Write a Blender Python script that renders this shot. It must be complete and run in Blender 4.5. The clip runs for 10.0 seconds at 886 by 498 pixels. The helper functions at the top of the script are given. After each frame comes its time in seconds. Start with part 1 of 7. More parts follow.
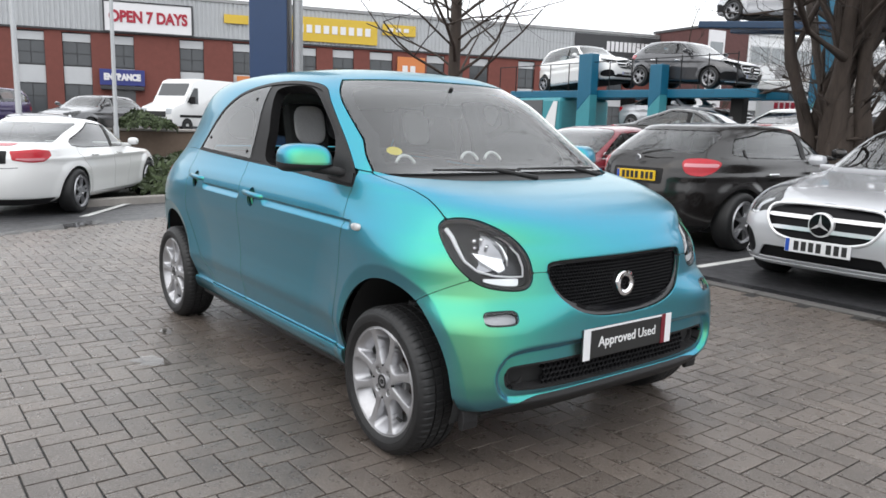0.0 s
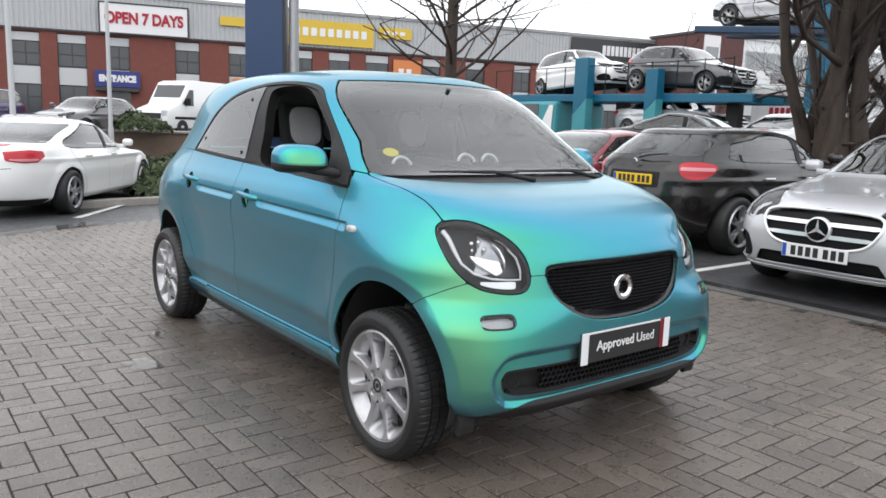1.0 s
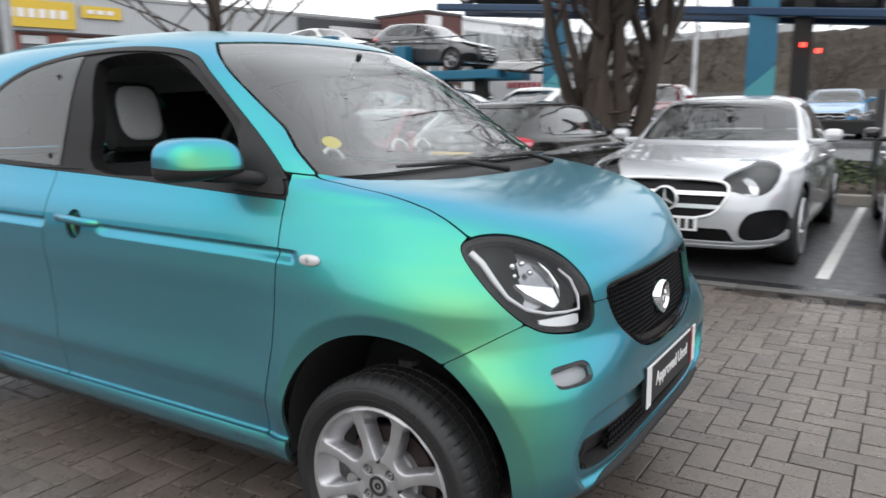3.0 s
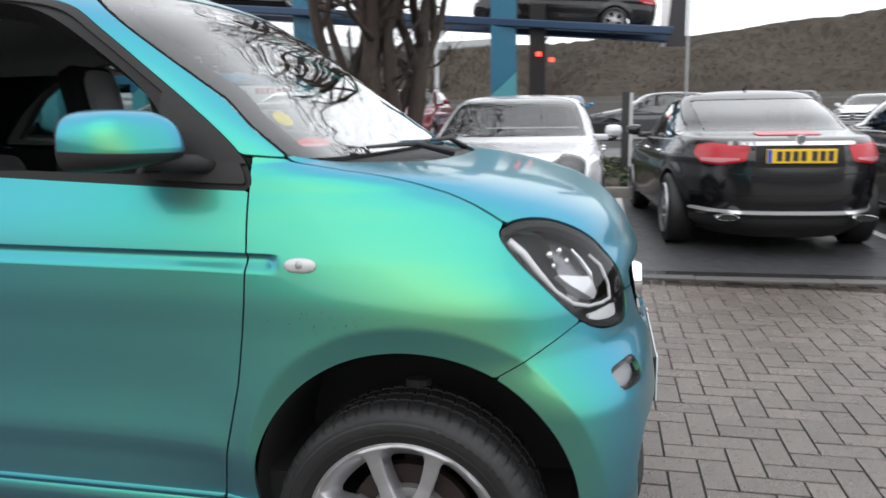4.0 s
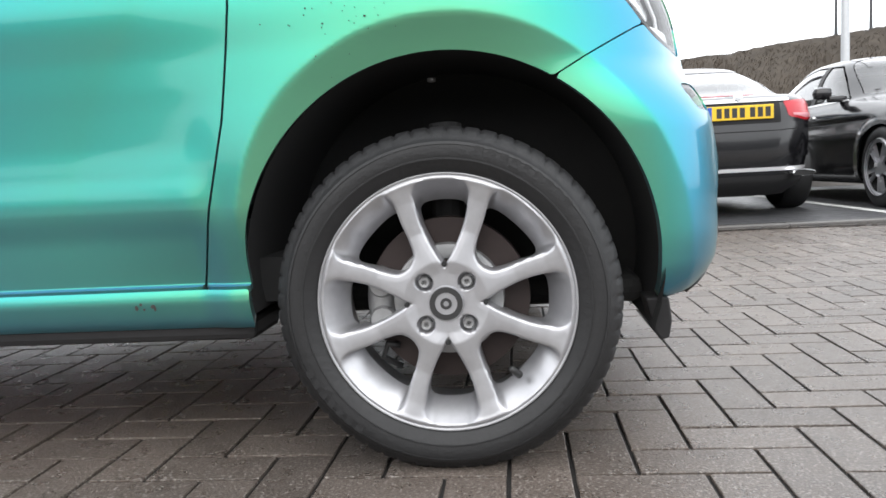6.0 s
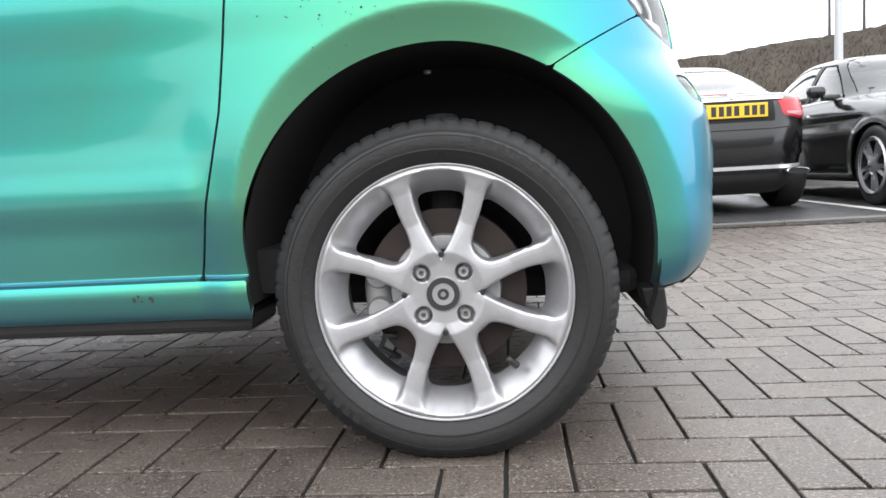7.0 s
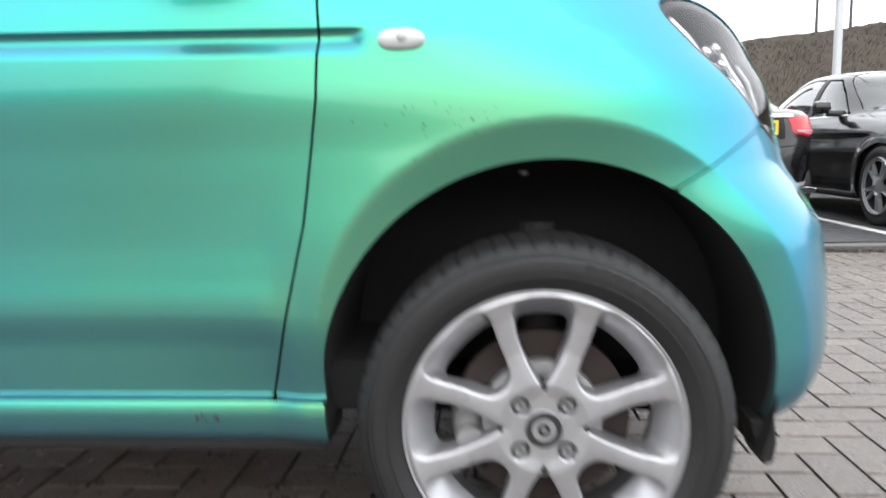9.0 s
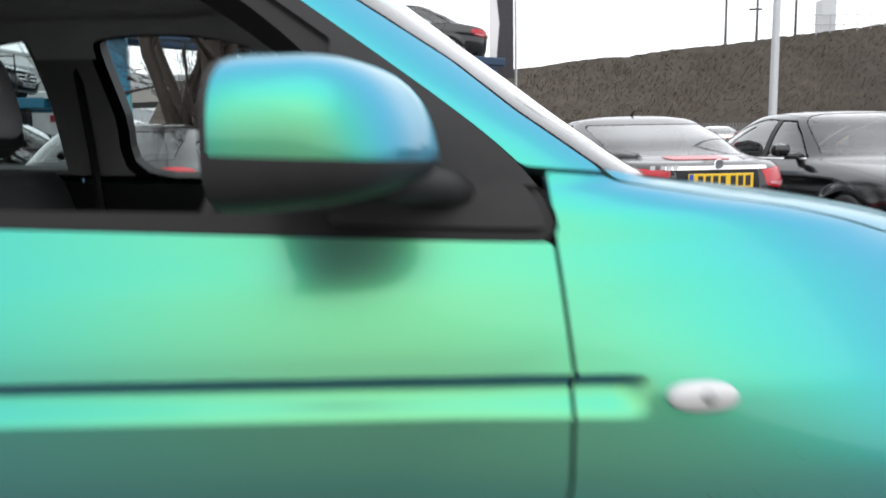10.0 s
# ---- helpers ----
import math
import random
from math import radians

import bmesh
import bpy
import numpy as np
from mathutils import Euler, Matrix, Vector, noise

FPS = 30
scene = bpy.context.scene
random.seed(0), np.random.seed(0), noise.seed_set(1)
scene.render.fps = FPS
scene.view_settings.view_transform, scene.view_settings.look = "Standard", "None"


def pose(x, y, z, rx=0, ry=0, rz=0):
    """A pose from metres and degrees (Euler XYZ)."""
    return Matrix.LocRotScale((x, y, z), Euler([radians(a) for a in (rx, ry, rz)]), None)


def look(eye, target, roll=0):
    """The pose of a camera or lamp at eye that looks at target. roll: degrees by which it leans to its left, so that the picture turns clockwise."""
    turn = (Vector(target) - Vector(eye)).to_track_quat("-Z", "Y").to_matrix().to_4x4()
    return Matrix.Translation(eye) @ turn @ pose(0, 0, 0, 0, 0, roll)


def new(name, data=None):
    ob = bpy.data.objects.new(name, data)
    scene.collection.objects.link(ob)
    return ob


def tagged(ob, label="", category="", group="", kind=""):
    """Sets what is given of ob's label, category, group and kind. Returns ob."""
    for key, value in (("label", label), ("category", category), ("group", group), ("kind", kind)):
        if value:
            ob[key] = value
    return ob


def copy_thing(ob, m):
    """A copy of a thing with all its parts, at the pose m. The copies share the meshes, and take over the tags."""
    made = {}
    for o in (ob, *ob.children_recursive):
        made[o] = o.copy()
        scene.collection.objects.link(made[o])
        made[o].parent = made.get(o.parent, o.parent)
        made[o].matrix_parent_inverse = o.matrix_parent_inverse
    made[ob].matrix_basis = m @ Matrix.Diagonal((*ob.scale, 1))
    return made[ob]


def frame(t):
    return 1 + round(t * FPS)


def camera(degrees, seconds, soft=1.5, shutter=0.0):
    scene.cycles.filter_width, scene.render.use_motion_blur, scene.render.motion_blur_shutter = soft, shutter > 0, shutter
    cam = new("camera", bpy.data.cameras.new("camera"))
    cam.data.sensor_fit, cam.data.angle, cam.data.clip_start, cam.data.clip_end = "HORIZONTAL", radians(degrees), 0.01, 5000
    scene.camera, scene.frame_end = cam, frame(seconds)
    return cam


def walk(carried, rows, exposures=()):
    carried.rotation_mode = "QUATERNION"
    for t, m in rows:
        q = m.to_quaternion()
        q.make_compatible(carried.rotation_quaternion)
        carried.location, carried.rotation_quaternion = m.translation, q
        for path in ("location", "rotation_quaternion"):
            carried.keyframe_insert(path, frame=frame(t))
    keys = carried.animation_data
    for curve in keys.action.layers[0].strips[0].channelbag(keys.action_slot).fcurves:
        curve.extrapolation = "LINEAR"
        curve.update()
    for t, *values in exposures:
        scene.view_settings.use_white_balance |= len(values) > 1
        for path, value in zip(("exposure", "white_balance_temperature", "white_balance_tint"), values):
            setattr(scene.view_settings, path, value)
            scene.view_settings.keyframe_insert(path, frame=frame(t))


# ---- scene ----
cam = camera(61.2, 10.0, soft=1.6, shutter=0.5)
PATH = [
    (0, (3.589, -2.318, 1.274), (2.024, -1.117, 0.945), 1.7),
    (0.5, (3.575, -2.31, 1.271), (2.014, -1.103, 0.947), 2.4),
    (1, (3.558, -2.301, 1.265), (1.999, -1.089, 0.945), 2.0),
    (1.5, (3.446, -2.319, 1.269), (1.909, -1.083, 0.938), 1.5),
    (2, (3.178, -2.277, 1.254), (1.721, -0.953, 0.904), 2.9),
    (2.2, (3.013, -2.234, 1.254), (1.603, -0.861, 0.898), 1.9),
    (3.5, (1.972, -2.246, 1.208), (1.251, -0.413, 0.862), -0.5),
    (4, (1.64, -2.189, 1.147), (1.223, -0.263, 0.807), -0.9),
    (4.5, (1.455, -2.076, 0.96), (1.199, -0.121, 0.629), -2.5),
    (5, (1.376, -2.014, 0.704), (1.115, -0.054, 0.408), -2.6),
    (5.5, (1.37, -2.009, 0.538), (1.141, -0.033, 0.326), -2.8),
    (7, (1.367, -2.018, 0.485), (1.178, -0.037, 0.277), -3.2),
    (7.5, (1.363, -2.012, 0.49), (1.168, -0.034, 0.269), -3.2),
    (8, (1.36, -2.011, 0.489), (1.167, -0.033, 0.265), -2.8),
    (8.5, (1.325, -1.992, 0.516), (1.152, -0.013, 0.282), -0.8),
    (9, (1.172, -1.894, 0.706), (1.04, 0.084, 0.442), -1.1),
    (9.2, (1.107, -1.796, 0.786), (0.989, 0.183, 0.521), -1.5),
    (9.5, (1.007, -1.702, 0.928), (0.941, 0.273, 0.621), -0.4),
    (9.7, (0.904, -1.615, 1.003), (0.917, 0.367, 0.702), 0.0),
    (10, (0.770, -1.484, 1.101), (0.855, 0.497, 0.836), -1.0),
]
walk(cam, [(t, look(eye, target, roll)) for t, eye, target, roll in PATH], [(0, 0.5), (2.2, 0.48), (3.5, 0.42), (4.5, 0.56), (5.5, 0.9), (7.5, 1.18), (9, 1.12), (9.5, 0.9), (10, 0.56)])

# ---- sky and sun: a bright, evenly overcast winter day ----
world = bpy.data.worlds.new("overcast_sky")
scene.world = world
world.use_nodes = True
wn, wl = world.node_tree.nodes, world.node_tree.links
background = wn["Background"]
sky = wn.new("ShaderNodeTexSky")
sky.sky_type, sky.sun_disc = "NISHITA", False
sky.sun_elevation, sky.sun_rotation = radians(35), radians(200)
sky.dust_density, sky.air_density = 4.0, 1.0
cloud = wn.new("ShaderNodeMix")
cloud.data_type = "RGBA"
cloud.inputs[0].default_value = 0.9
wl.new(sky.outputs[0], cloud.inputs[6])
cloud.inputs[7].default_value = (15.0, 15.4, 16.0, 1)
wl.new(cloud.outputs[2], background.inputs[0])
background.inputs[1].default_value = 0.09
sun_data = bpy.data.lights.new("sun", "SUN")
sun_data.energy, sun_data.angle, sun_data.color = 0.45, radians(60), (1, 0.97, 0.93)
sun = new("sun", sun_data)
sun.matrix_world = look((0, 0, 20), (-6, 14, 0))
# ---- materials ----
def mat(name, color, rough=0.5, metal=0.0, grain=0.0, scale=20.0, bump=0.0, blotch=0.0, rnd=0.0, coat=0.0, rough_var=0.0, stretch=1.0):
    """A principled material with fine grain, large blotches, bump and a random shift from piece to piece."""
    m = bpy.data.materials.new(name)
    m.use_nodes = True
    nt = m.node_tree
    b = nt.nodes["Principled BSDF"]
    b.inputs["Base Color"].default_value = (*color, 1)
    b.inputs["Roughness"].default_value = rough
    b.inputs["Metallic"].default_value = metal
    b.inputs["Coat Weight"].default_value = coat
    b.inputs["Coat Roughness"].default_value = 0.04
    tc = nt.nodes.new("ShaderNodeTexCoord")

    def noise_at(s, detail=6):
        n = nt.nodes.new("ShaderNodeTexNoise")
        n.inputs["Scale"].default_value, n.inputs["Detail"].default_value = s, detail
        if stretch != 1.0:
            mp = nt.nodes.new("ShaderNodeMapping")
            mp.inputs["Scale"].default_value = (1, 1, stretch)
            nt.links.new(tc.outputs["Object"], mp.inputs["Vector"])
            nt.links.new(mp.outputs[0], n.inputs["Vector"])
        else:
            nt.links.new(tc.outputs["Object"], n.inputs["Vector"])
        return n.outputs["Fac"]

    def math_node(op, a, c):
        n = nt.nodes.new("ShaderNodeMath")
        n.operation = op
        for k, v in enumerate((a, c)):
            if isinstance(v, (int, float)):
                n.inputs[k].default_value = v
            else:
                nt.links.new(v, n.inputs[k])
        return n.outputs[0]

    value = None
    for amount, s in ((grain, scale), (blotch, scale / 14)):
        if amount:
            v = math_node("MULTIPLY_ADD", noise_at(s), 2 * amount)
            v.node.inputs[2].default_value = 1 - amount
            value = v if value is None else math_node("MULTIPLY", value, v)
    if rnd:
        info = nt.nodes.new("ShaderNodeObjectInfo")
        geo = nt.nodes.new("ShaderNodeNewGeometry")
        both = math_node("FRACT", math_node("ADD", info.outputs["Random"], geo.outputs["Random Per Island"]), 0)
        v = math_node("MULTIPLY_ADD", both, 2 * rnd)
        v.node.inputs[2].default_value = 1 - rnd
        value = v if value is None else math_node("MULTIPLY", value, v)
    if value is not None:
        mul = nt.nodes.new("ShaderNodeVectorMath")
        mul.operation = "SCALE"
        mul.inputs[0].default_value = color
        nt.links.new(value, mul.inputs["Scale"])
        nt.links.new(mul.outputs[0], b.inputs["Base Color"])
    if rough_var:
        v = math_node("MULTIPLY_ADD", noise_at(scale / 9), 2 * rough_var)
        v.node.inputs[2].default_value = rough - rough_var
        nt.links.new(v, b.inputs["Roughness"])
    if bump:
        bn = nt.nodes.new("ShaderNodeBump")
        bn.inputs["Strength"].default_value, bn.inputs["Distance"].default_value = bump, 0.004
        nt.links.new(noise_at(scale * 1.5, 8), bn.inputs["Height"])
        nt.links.new(bn.outputs[0], b.inputs["Normal"])
    return m


def glass(name, tint=(0.9, 0.95, 0.95), shine=1.8, rough=0.0):
    """Thin window glass: clear sheet with a mirror gloss that grows at a slant."""
    m = bpy.data.materials.new(name)
    m.use_nodes = True
    nt = m.node_tree
    nt.nodes.remove(nt.nodes["Principled BSDF"])
    clear, gloss, mixer, fres = (nt.nodes.new("ShaderNodeBsdf" + k) if k[0] in "TG" else nt.nodes.new("ShaderNode" + k) for k in ("Transparent", "Glossy", "MixShader", "Fresnel"))
    clear.inputs[0].default_value = (*tint, 1)
    gloss.inputs[0].default_value = (1, 1, 1, 1)
    gloss.inputs["Roughness"].default_value = rough
    fres.inputs[0].default_value = 1.55
    boost = nt.nodes.new("ShaderNodeMath")
    boost.operation = "MULTIPLY"
    boost.use_clamp = True
    boost.inputs[1].default_value = shine
    nt.links.new(fres.outputs[0], boost.inputs[0])
    nt.links.new(boost.outputs[0], mixer.inputs[0])
    nt.links.new(clear.outputs[0], mixer.inputs[1])
    nt.links.new(gloss.outputs[0], mixer.inputs[2])
    nt.links.new(mixer.outputs[0], nt.nodes["Material Output"].inputs[0])
    return m


def colour_shift_paint():
    """Colour-shifting pearl paint: a thin interference film over a dense flake layer, under clear coat."""
    m = mat("colour_shift_paint", (0.06, 0.076, 0.082), 0.36, 0.0, coat=0.55)
    b = m.node_tree.nodes["Principled BSDF"]
    b.inputs["Coat Roughness"].default_value = 0.07
    b.inputs["IOR"].default_value = 3.8
    b.inputs["Thin Film Thickness"].default_value = 294
    b.inputs["Thin Film IOR"].default_value = 1.78
    b.inputs["Specular Tint"].default_value = (0.9, 1.0, 1.0, 1)
    return m


def emission(name, color, strength):
    m = mat(name, color, 0.4)
    b = m.node_tree.nodes["Principled BSDF"]
    b.inputs["Emission Color"].default_value = (*color, 1)
    b.inputs["Emission Strength"].default_value = strength
    return m


PAINT = colour_shift_paint()
BLACK_PLASTIC = mat("black_plastic", (0.026, 0.0255, 0.026), 0.5, grain=0.2, scale=60, bump=0.05)
DARK_TRIM = mat("satin_black_trim", (0.014, 0.0135, 0.014), 0.42)
BADGE_DARK_MESH = mat("matt_black_mesh", (0.008, 0.008, 0.009), 0.55)
DARK = mat("deep_black_lining", (0.016, 0.016, 0.016), 0.9)
GLOSS_BLACK = mat("gloss_black", (0.008, 0.008, 0.009), 0.08)
RUBBER = mat("tyre_rubber", (0.0095, 0.0095, 0.010), 0.58, grain=0.35, scale=70, bump=0.3, blotch=0.35, rough_var=0.12)
ALLOY = mat("silver_alloy", (0.43, 0.43, 0.445), 0.36, 0.75, grain=0.1, scale=80, coat=0.1)
CHROME = mat("chrome", (0.85, 0.85, 0.86), 0.08, 1.0)
DULL_ALLOY = mat("dull_grey_alloy", (0.36, 0.36, 0.37), 0.42, 0.6, grain=0.15, scale=40, blotch=0.2)
BRIGHT_TRIM = mat("bright_trim", (0.78, 0.78, 0.79), 0.18, 0.45)
STEEL = mat("brake_steel", (0.024, 0.014, 0.012), 0.6, 0.2, grain=0.3, scale=60, blotch=0.3)
GREY_STEEL = mat("cast_grey_steel", (0.3, 0.3, 0.3), 0.5, 0.6, grain=0.2, scale=50)
GLASS = glass("window_glass", (0.86, 0.92, 0.91), 1.25)
SCREEN_GLASS = glass("windscreen_glass", (0.88, 0.93, 0.91), 1.65)
CAR_GLASS = glass("pale_car_glass", (0.66, 0.74, 0.73), 1.5)
FRIT = mat("black_glass_border", (0.02, 0.019, 0.021), 0.55)
for dull in (FRIT, DARK_TRIM, BLACK_PLASTIC, BADGE_DARK_MESH):
    dull.node_tree.nodes["Principled BSDF"].inputs["Specular IOR Level"].default_value = 0.16
TINTED = glass("tinted_window_glass", (0.5, 0.58, 0.57), 1.2)
WATER = glass("standing_water", (0.8, 0.79, 0.78), 0.75, 0.05)
LENS = glass("lamp_lens_glass", (0.96, 0.97, 0.98), 0.5)
FABRIC = mat("black_seat_fabric", (0.035, 0.035, 0.036), 0.85, grain=0.3, scale=120, bump=0.2)
GREY_FABRIC = mat("grey_seat_fabric", (0.62, 0.62, 0.63), 0.85, grain=0.2, scale=150, bump=0.2)
WHITE_PLASTIC = mat("white_plastic", (0.75, 0.75, 0.75), 0.4)
TARMAC = mat("wet_tarmac", (0.05, 0.05, 0.053), 0.42, grain=0.35, scale=90, bump=0.5, blotch=0.35, rough_var=0.22)
def paving_concrete():
    """Wet grey-brown concrete: pale aggregate grains, uneven damp, a shift from block to block."""
    m = mat("concrete_block", (0.118, 0.096, 0.081), 0.3, grain=0.35, scale=140, bump=0.5, blotch=0.25, rnd=0.2, rough_var=0.15)
    nt = m.node_tree
    b = nt.nodes["Principled BSDF"]
    geo = nt.nodes.new("ShaderNodeNewGeometry")

    def grains(scale, low, high, detail=2):
        n = nt.nodes.new("ShaderNodeTexNoise")
        n.inputs["Scale"].default_value, n.inputs["Detail"].default_value = scale, detail
        nt.links.new(geo.outputs["Position"], n.inputs["Vector"])
        r = nt.nodes.new("ShaderNodeMapRange")
        r.inputs["From Min"].default_value, r.inputs["From Max"].default_value = low, high
        nt.links.new(n.outputs["Fac"], r.inputs["Value"])
        return r.outputs[0]

    def over(fac, amount, color):
        f = nt.nodes.new("ShaderNodeMath")
        f.operation = "MULTIPLY"
        f.inputs[1].default_value = amount
        nt.links.new(fac, f.inputs[0])
        mix = nt.nodes.new("ShaderNodeMix")
        mix.data_type = "RGBA"
        nt.links.new(f.outputs[0], mix.inputs[0])
        nt.links.new(b.inputs["Base Color"].links[0].from_socket, mix.inputs[6])
        mix.inputs[7].default_value = (*color, 1)
        nt.links.new(mix.outputs[2], b.inputs["Base Color"])

    over(grains(170, 0.56, 0.66), 0.7, (0.36, 0.33, 0.3))
    over(grains(210, 0.57, 0.66, 1), 0.75, (0.022, 0.018, 0.016))
    over(grains(1.3, 0.45, 0.7, 4), 0.4, (0.045, 0.038, 0.034))
    return m


PAVER = paving_concrete()
JOINT = mat("dark_joint_sand", (0.014, 0.013, 0.012), 0.7, grain=0.4, scale=150, bump=0.4)
ROAD_PAINT = mat("white_road_paint", (0.6, 0.6, 0.58), 0.5, grain=0.15, scale=60, blotch=0.25)
BRICK = mat("red_brick", (0.17, 0.052, 0.04), 0.8, grain=0.2, scale=3, blotch=0.15)
CLADDING = mat("grey_ribbed_cladding", (0.42, 0.43, 0.44), 0.5, 0.1, grain=0.06, scale=2, blotch=0.08)
PANEL_GREY = mat("light_grey_panel", (0.5, 0.51, 0.52), 0.5, grain=0.05, scale=3, blotch=0.06)
WINDOW_DARK = mat("dark_office_window", (0.06, 0.065, 0.07), 0.1)
FRAME_DARK = mat("dark_window_frame", (0.03, 0.03, 0.033), 0.4)
CONCRETE = mat("weathered_concrete", (0.28, 0.26, 0.24), 0.85, grain=0.2, scale=8, bump=0.3, blotch=0.3)
WALL_BROWN = mat("brown_block_wall", (0.16, 0.115, 0.085), 0.85, grain=0.25, scale=9, bump=0.3, blotch=0.25)
BARK = mat("tree_bark", (0.046, 0.034, 0.027), 0.85, grain=0.5, scale=22, bump=1.0, blotch=0.5, stretch=0.18)
TWIG = mat("bare_twig", (0.04, 0.032, 0.028), 0.9, grain=0.3, scale=20)
HEDGE = mat("green_hedge", (0.048, 0.068, 0.026), 0.7, grain=0.4, scale=15, rnd=0.45)
SCRUB = mat("brown_winter_scrub", (0.045, 0.036, 0.027), 0.95, grain=0.6, scale=2.2, bump=0.9, blotch=0.5)
SCRUB_TUFT = mat("dry_bramble", (0.095, 0.076, 0.058), 0.95, grain=0.3, scale=3, rnd=0.25)
FENCE = mat("weathered_fence_steel", (0.15, 0.15, 0.15), 0.7, grain=0.15, scale=10, blotch=0.2)
GALV = mat("galvanised_steel", (0.4, 0.41, 0.42), 0.5, 0.5, grain=0.1, scale=20)
NAVY = mat("navy_sign_panel", (0.012, 0.04, 0.11), 0.35, grain=0.1, scale=4)
ROYAL = mat("royal_blue_sign", (0.02, 0.03, 0.18), 0.4)
SIGN_WHITE = mat("white_sign", (0.72, 0.71, 0.72), 0.5, grain=0.03, scale=5)
SIGN_RED = mat("red_sign_letters", (0.35, 0.01, 0.03), 0.5)
YELLOW = mat("yellow_sign", (0.62, 0.42, 0.04), 0.5, grain=0.05, scale=4)
ORANGE = mat("orange_sign", (0.6, 0.2, 0.06), 0.5, grain=0.05, scale=4)
TRUCK_BLUE = mat("carrier_blue_paint", (0.006, 0.115, 0.2), 0.35, grain=0.1, scale=5, blotch=0.1)
TRUCK_NAVY = mat("carrier_deck_navy", (0.006, 0.035, 0.085), 0.4, grain=0.15, scale=5, blotch=0.2)
TRUCK_TEAL = mat("carrier_teal_paint", (0.05, 0.26, 0.3), 0.35, grain=0.1, scale=5, blotch=0.1)
PLATE_YELLOW = mat("yellow_plate", (0.75, 0.48, 0.02), 0.35)
PLATE_WHITE = mat("white_plate", (0.75, 0.75, 0.76), 0.35)
PLATE_BLUE = mat("blue_plate_band", (0.02, 0.08, 0.4), 0.4)
TAIL_RED = mat("red_lamp_plastic", (0.42, 0.005, 0.016), 0.25, coat=0.1)
BADGE_DARK = mat("dark_lettering", (0.02, 0.02, 0.02), 0.5)
STICKER = mat("yellow_sticker", (0.75, 0.6, 0.03), 0.5)
RED_STRIP = mat("red_strip", (0.16, 0.01, 0.02), 0.4)


def car_paint(name, color, metal=0.4, rough=0.25):
    return mat(name, color, rough, metal, grain=0.04, scale=300, coat=0.8)


SILVER = car_paint("silver_car_paint", (0.5, 0.51, 0.53), 0.3)
WHITE = car_paint("white_car_paint", (0.78, 0.78, 0.77), 0.0)
BLACK = mat("black_car_paint", (0.006, 0.006, 0.007), 0.16, coat=0.3)
BROWN_BLACK = mat("dark_brown_car_paint", (0.012, 0.0105, 0.01), 0.16, coat=0.3)
RED = car_paint("dark_red_car_paint", (0.17, 0.006, 0.016), 0.3)
GREY = car_paint("grey_car_paint", (0.09, 0.09, 0.095), 0.5)
BLUE = car_paint("blue_car_paint", (0.02, 0.2, 0.4), 0.3)
PURPLE = car_paint("purple_car_paint", (0.045, 0.03, 0.1), 0.3)
# ---- tools for building ----
def link_mesh(name, bm, material, parent=None, label="", smooth=False):
    me = bpy.data.meshes.new(name)
    kept = bm.verts.layers.float_vector.get("kept_normal")
    own = None
    if kept and smooth:
        bm.normal_update()
        own = [(v[kept] if v[kept].length > 0.1 else v.normal).normalized()[:] for v in bm.verts]
    bm.to_mesh(me)
    bm.free()
    for m in material if isinstance(material, (list, tuple)) else (material,):
        me.materials.append(m)
    if smooth:
        me.shade_smooth()
        if smooth is not True:
            me.set_sharp_from_angle(angle=radians(smooth))
    if own:
        me.normals_split_custom_set_from_vertices(own)
    if me.attributes.get("kept_normal"):
        me.attributes.remove(me.attributes["kept_normal"])
    ob = new(name, me)
    if parent:
        ob.parent = parent
    if label:
        ob["label"] = label
    return ob


def part(name, bm, material, parent, label="", smooth=False):
    return link_mesh(name, bm, material, parent, label, smooth)


def islands(bm, least=12):
    """Splits a bmesh into its loose pieces, without crumbs."""
    bm.verts.index_update()
    bm.faces.index_update()
    seen, out = set(), []
    for start in bm.verts:
        if start.index in seen:
            continue
        seen.add(start.index)
        heap, found = [start], []
        while heap:
            v = heap.pop()
            found.append(v)
            for e in v.link_edges:
                o = e.other_vert(v)
                if o.index not in seen:
                    seen.add(o.index)
                    heap.append(o)
        faces = {f for v in found for f in v.link_faces}
        if len(faces) >= least:
            piece = bmesh.new()
            twin = {v.index: piece.verts.new(v.co) for v in found}
            for f in sorted(faces, key=lambda f: f.index):
                piece.faces.new([twin[v.index] for v in f.verts])
            out.append(piece)
    return out


def thing(name, label, category, group="", m=None):
    ob = tagged(new(name), label, category, group)
    if m is not None:
        ob.matrix_basis = m
    return ob


def setting(name, bm, material, smooth=False):
    return tagged(link_mesh(name, bm, material, smooth=smooth), kind="structure")


def add_box(bm, x0, x1, y0, y1, z0, z1, bevel=0.0, m=None):
    """A box, with rounded edges where bevel is given."""
    made = bmesh.ops.create_cube(bm, size=1)["verts"]
    for v in made:
        v.co = Vector((x0 + (v.co.x + 0.5) * (x1 - x0), y0 + (v.co.y + 0.5) * (y1 - y0), z0 + (v.co.z + 0.5) * (z1 - z0)))
    if bevel:
        edges = list({e for v in made for e in v.link_edges})
        made = list({v for f in bmesh.ops.bevel(bm, geom=edges, offset=bevel, segments=2, affect="EDGES", profile=0.5)["faces"] for v in f.verts} | {v for v in made if v.is_valid})
    if m is not None:
        bmesh.ops.transform(bm, matrix=m, verts=made)
    return bm


def box(*args, **kw):
    return add_box(bmesh.new(), *args, **kw)


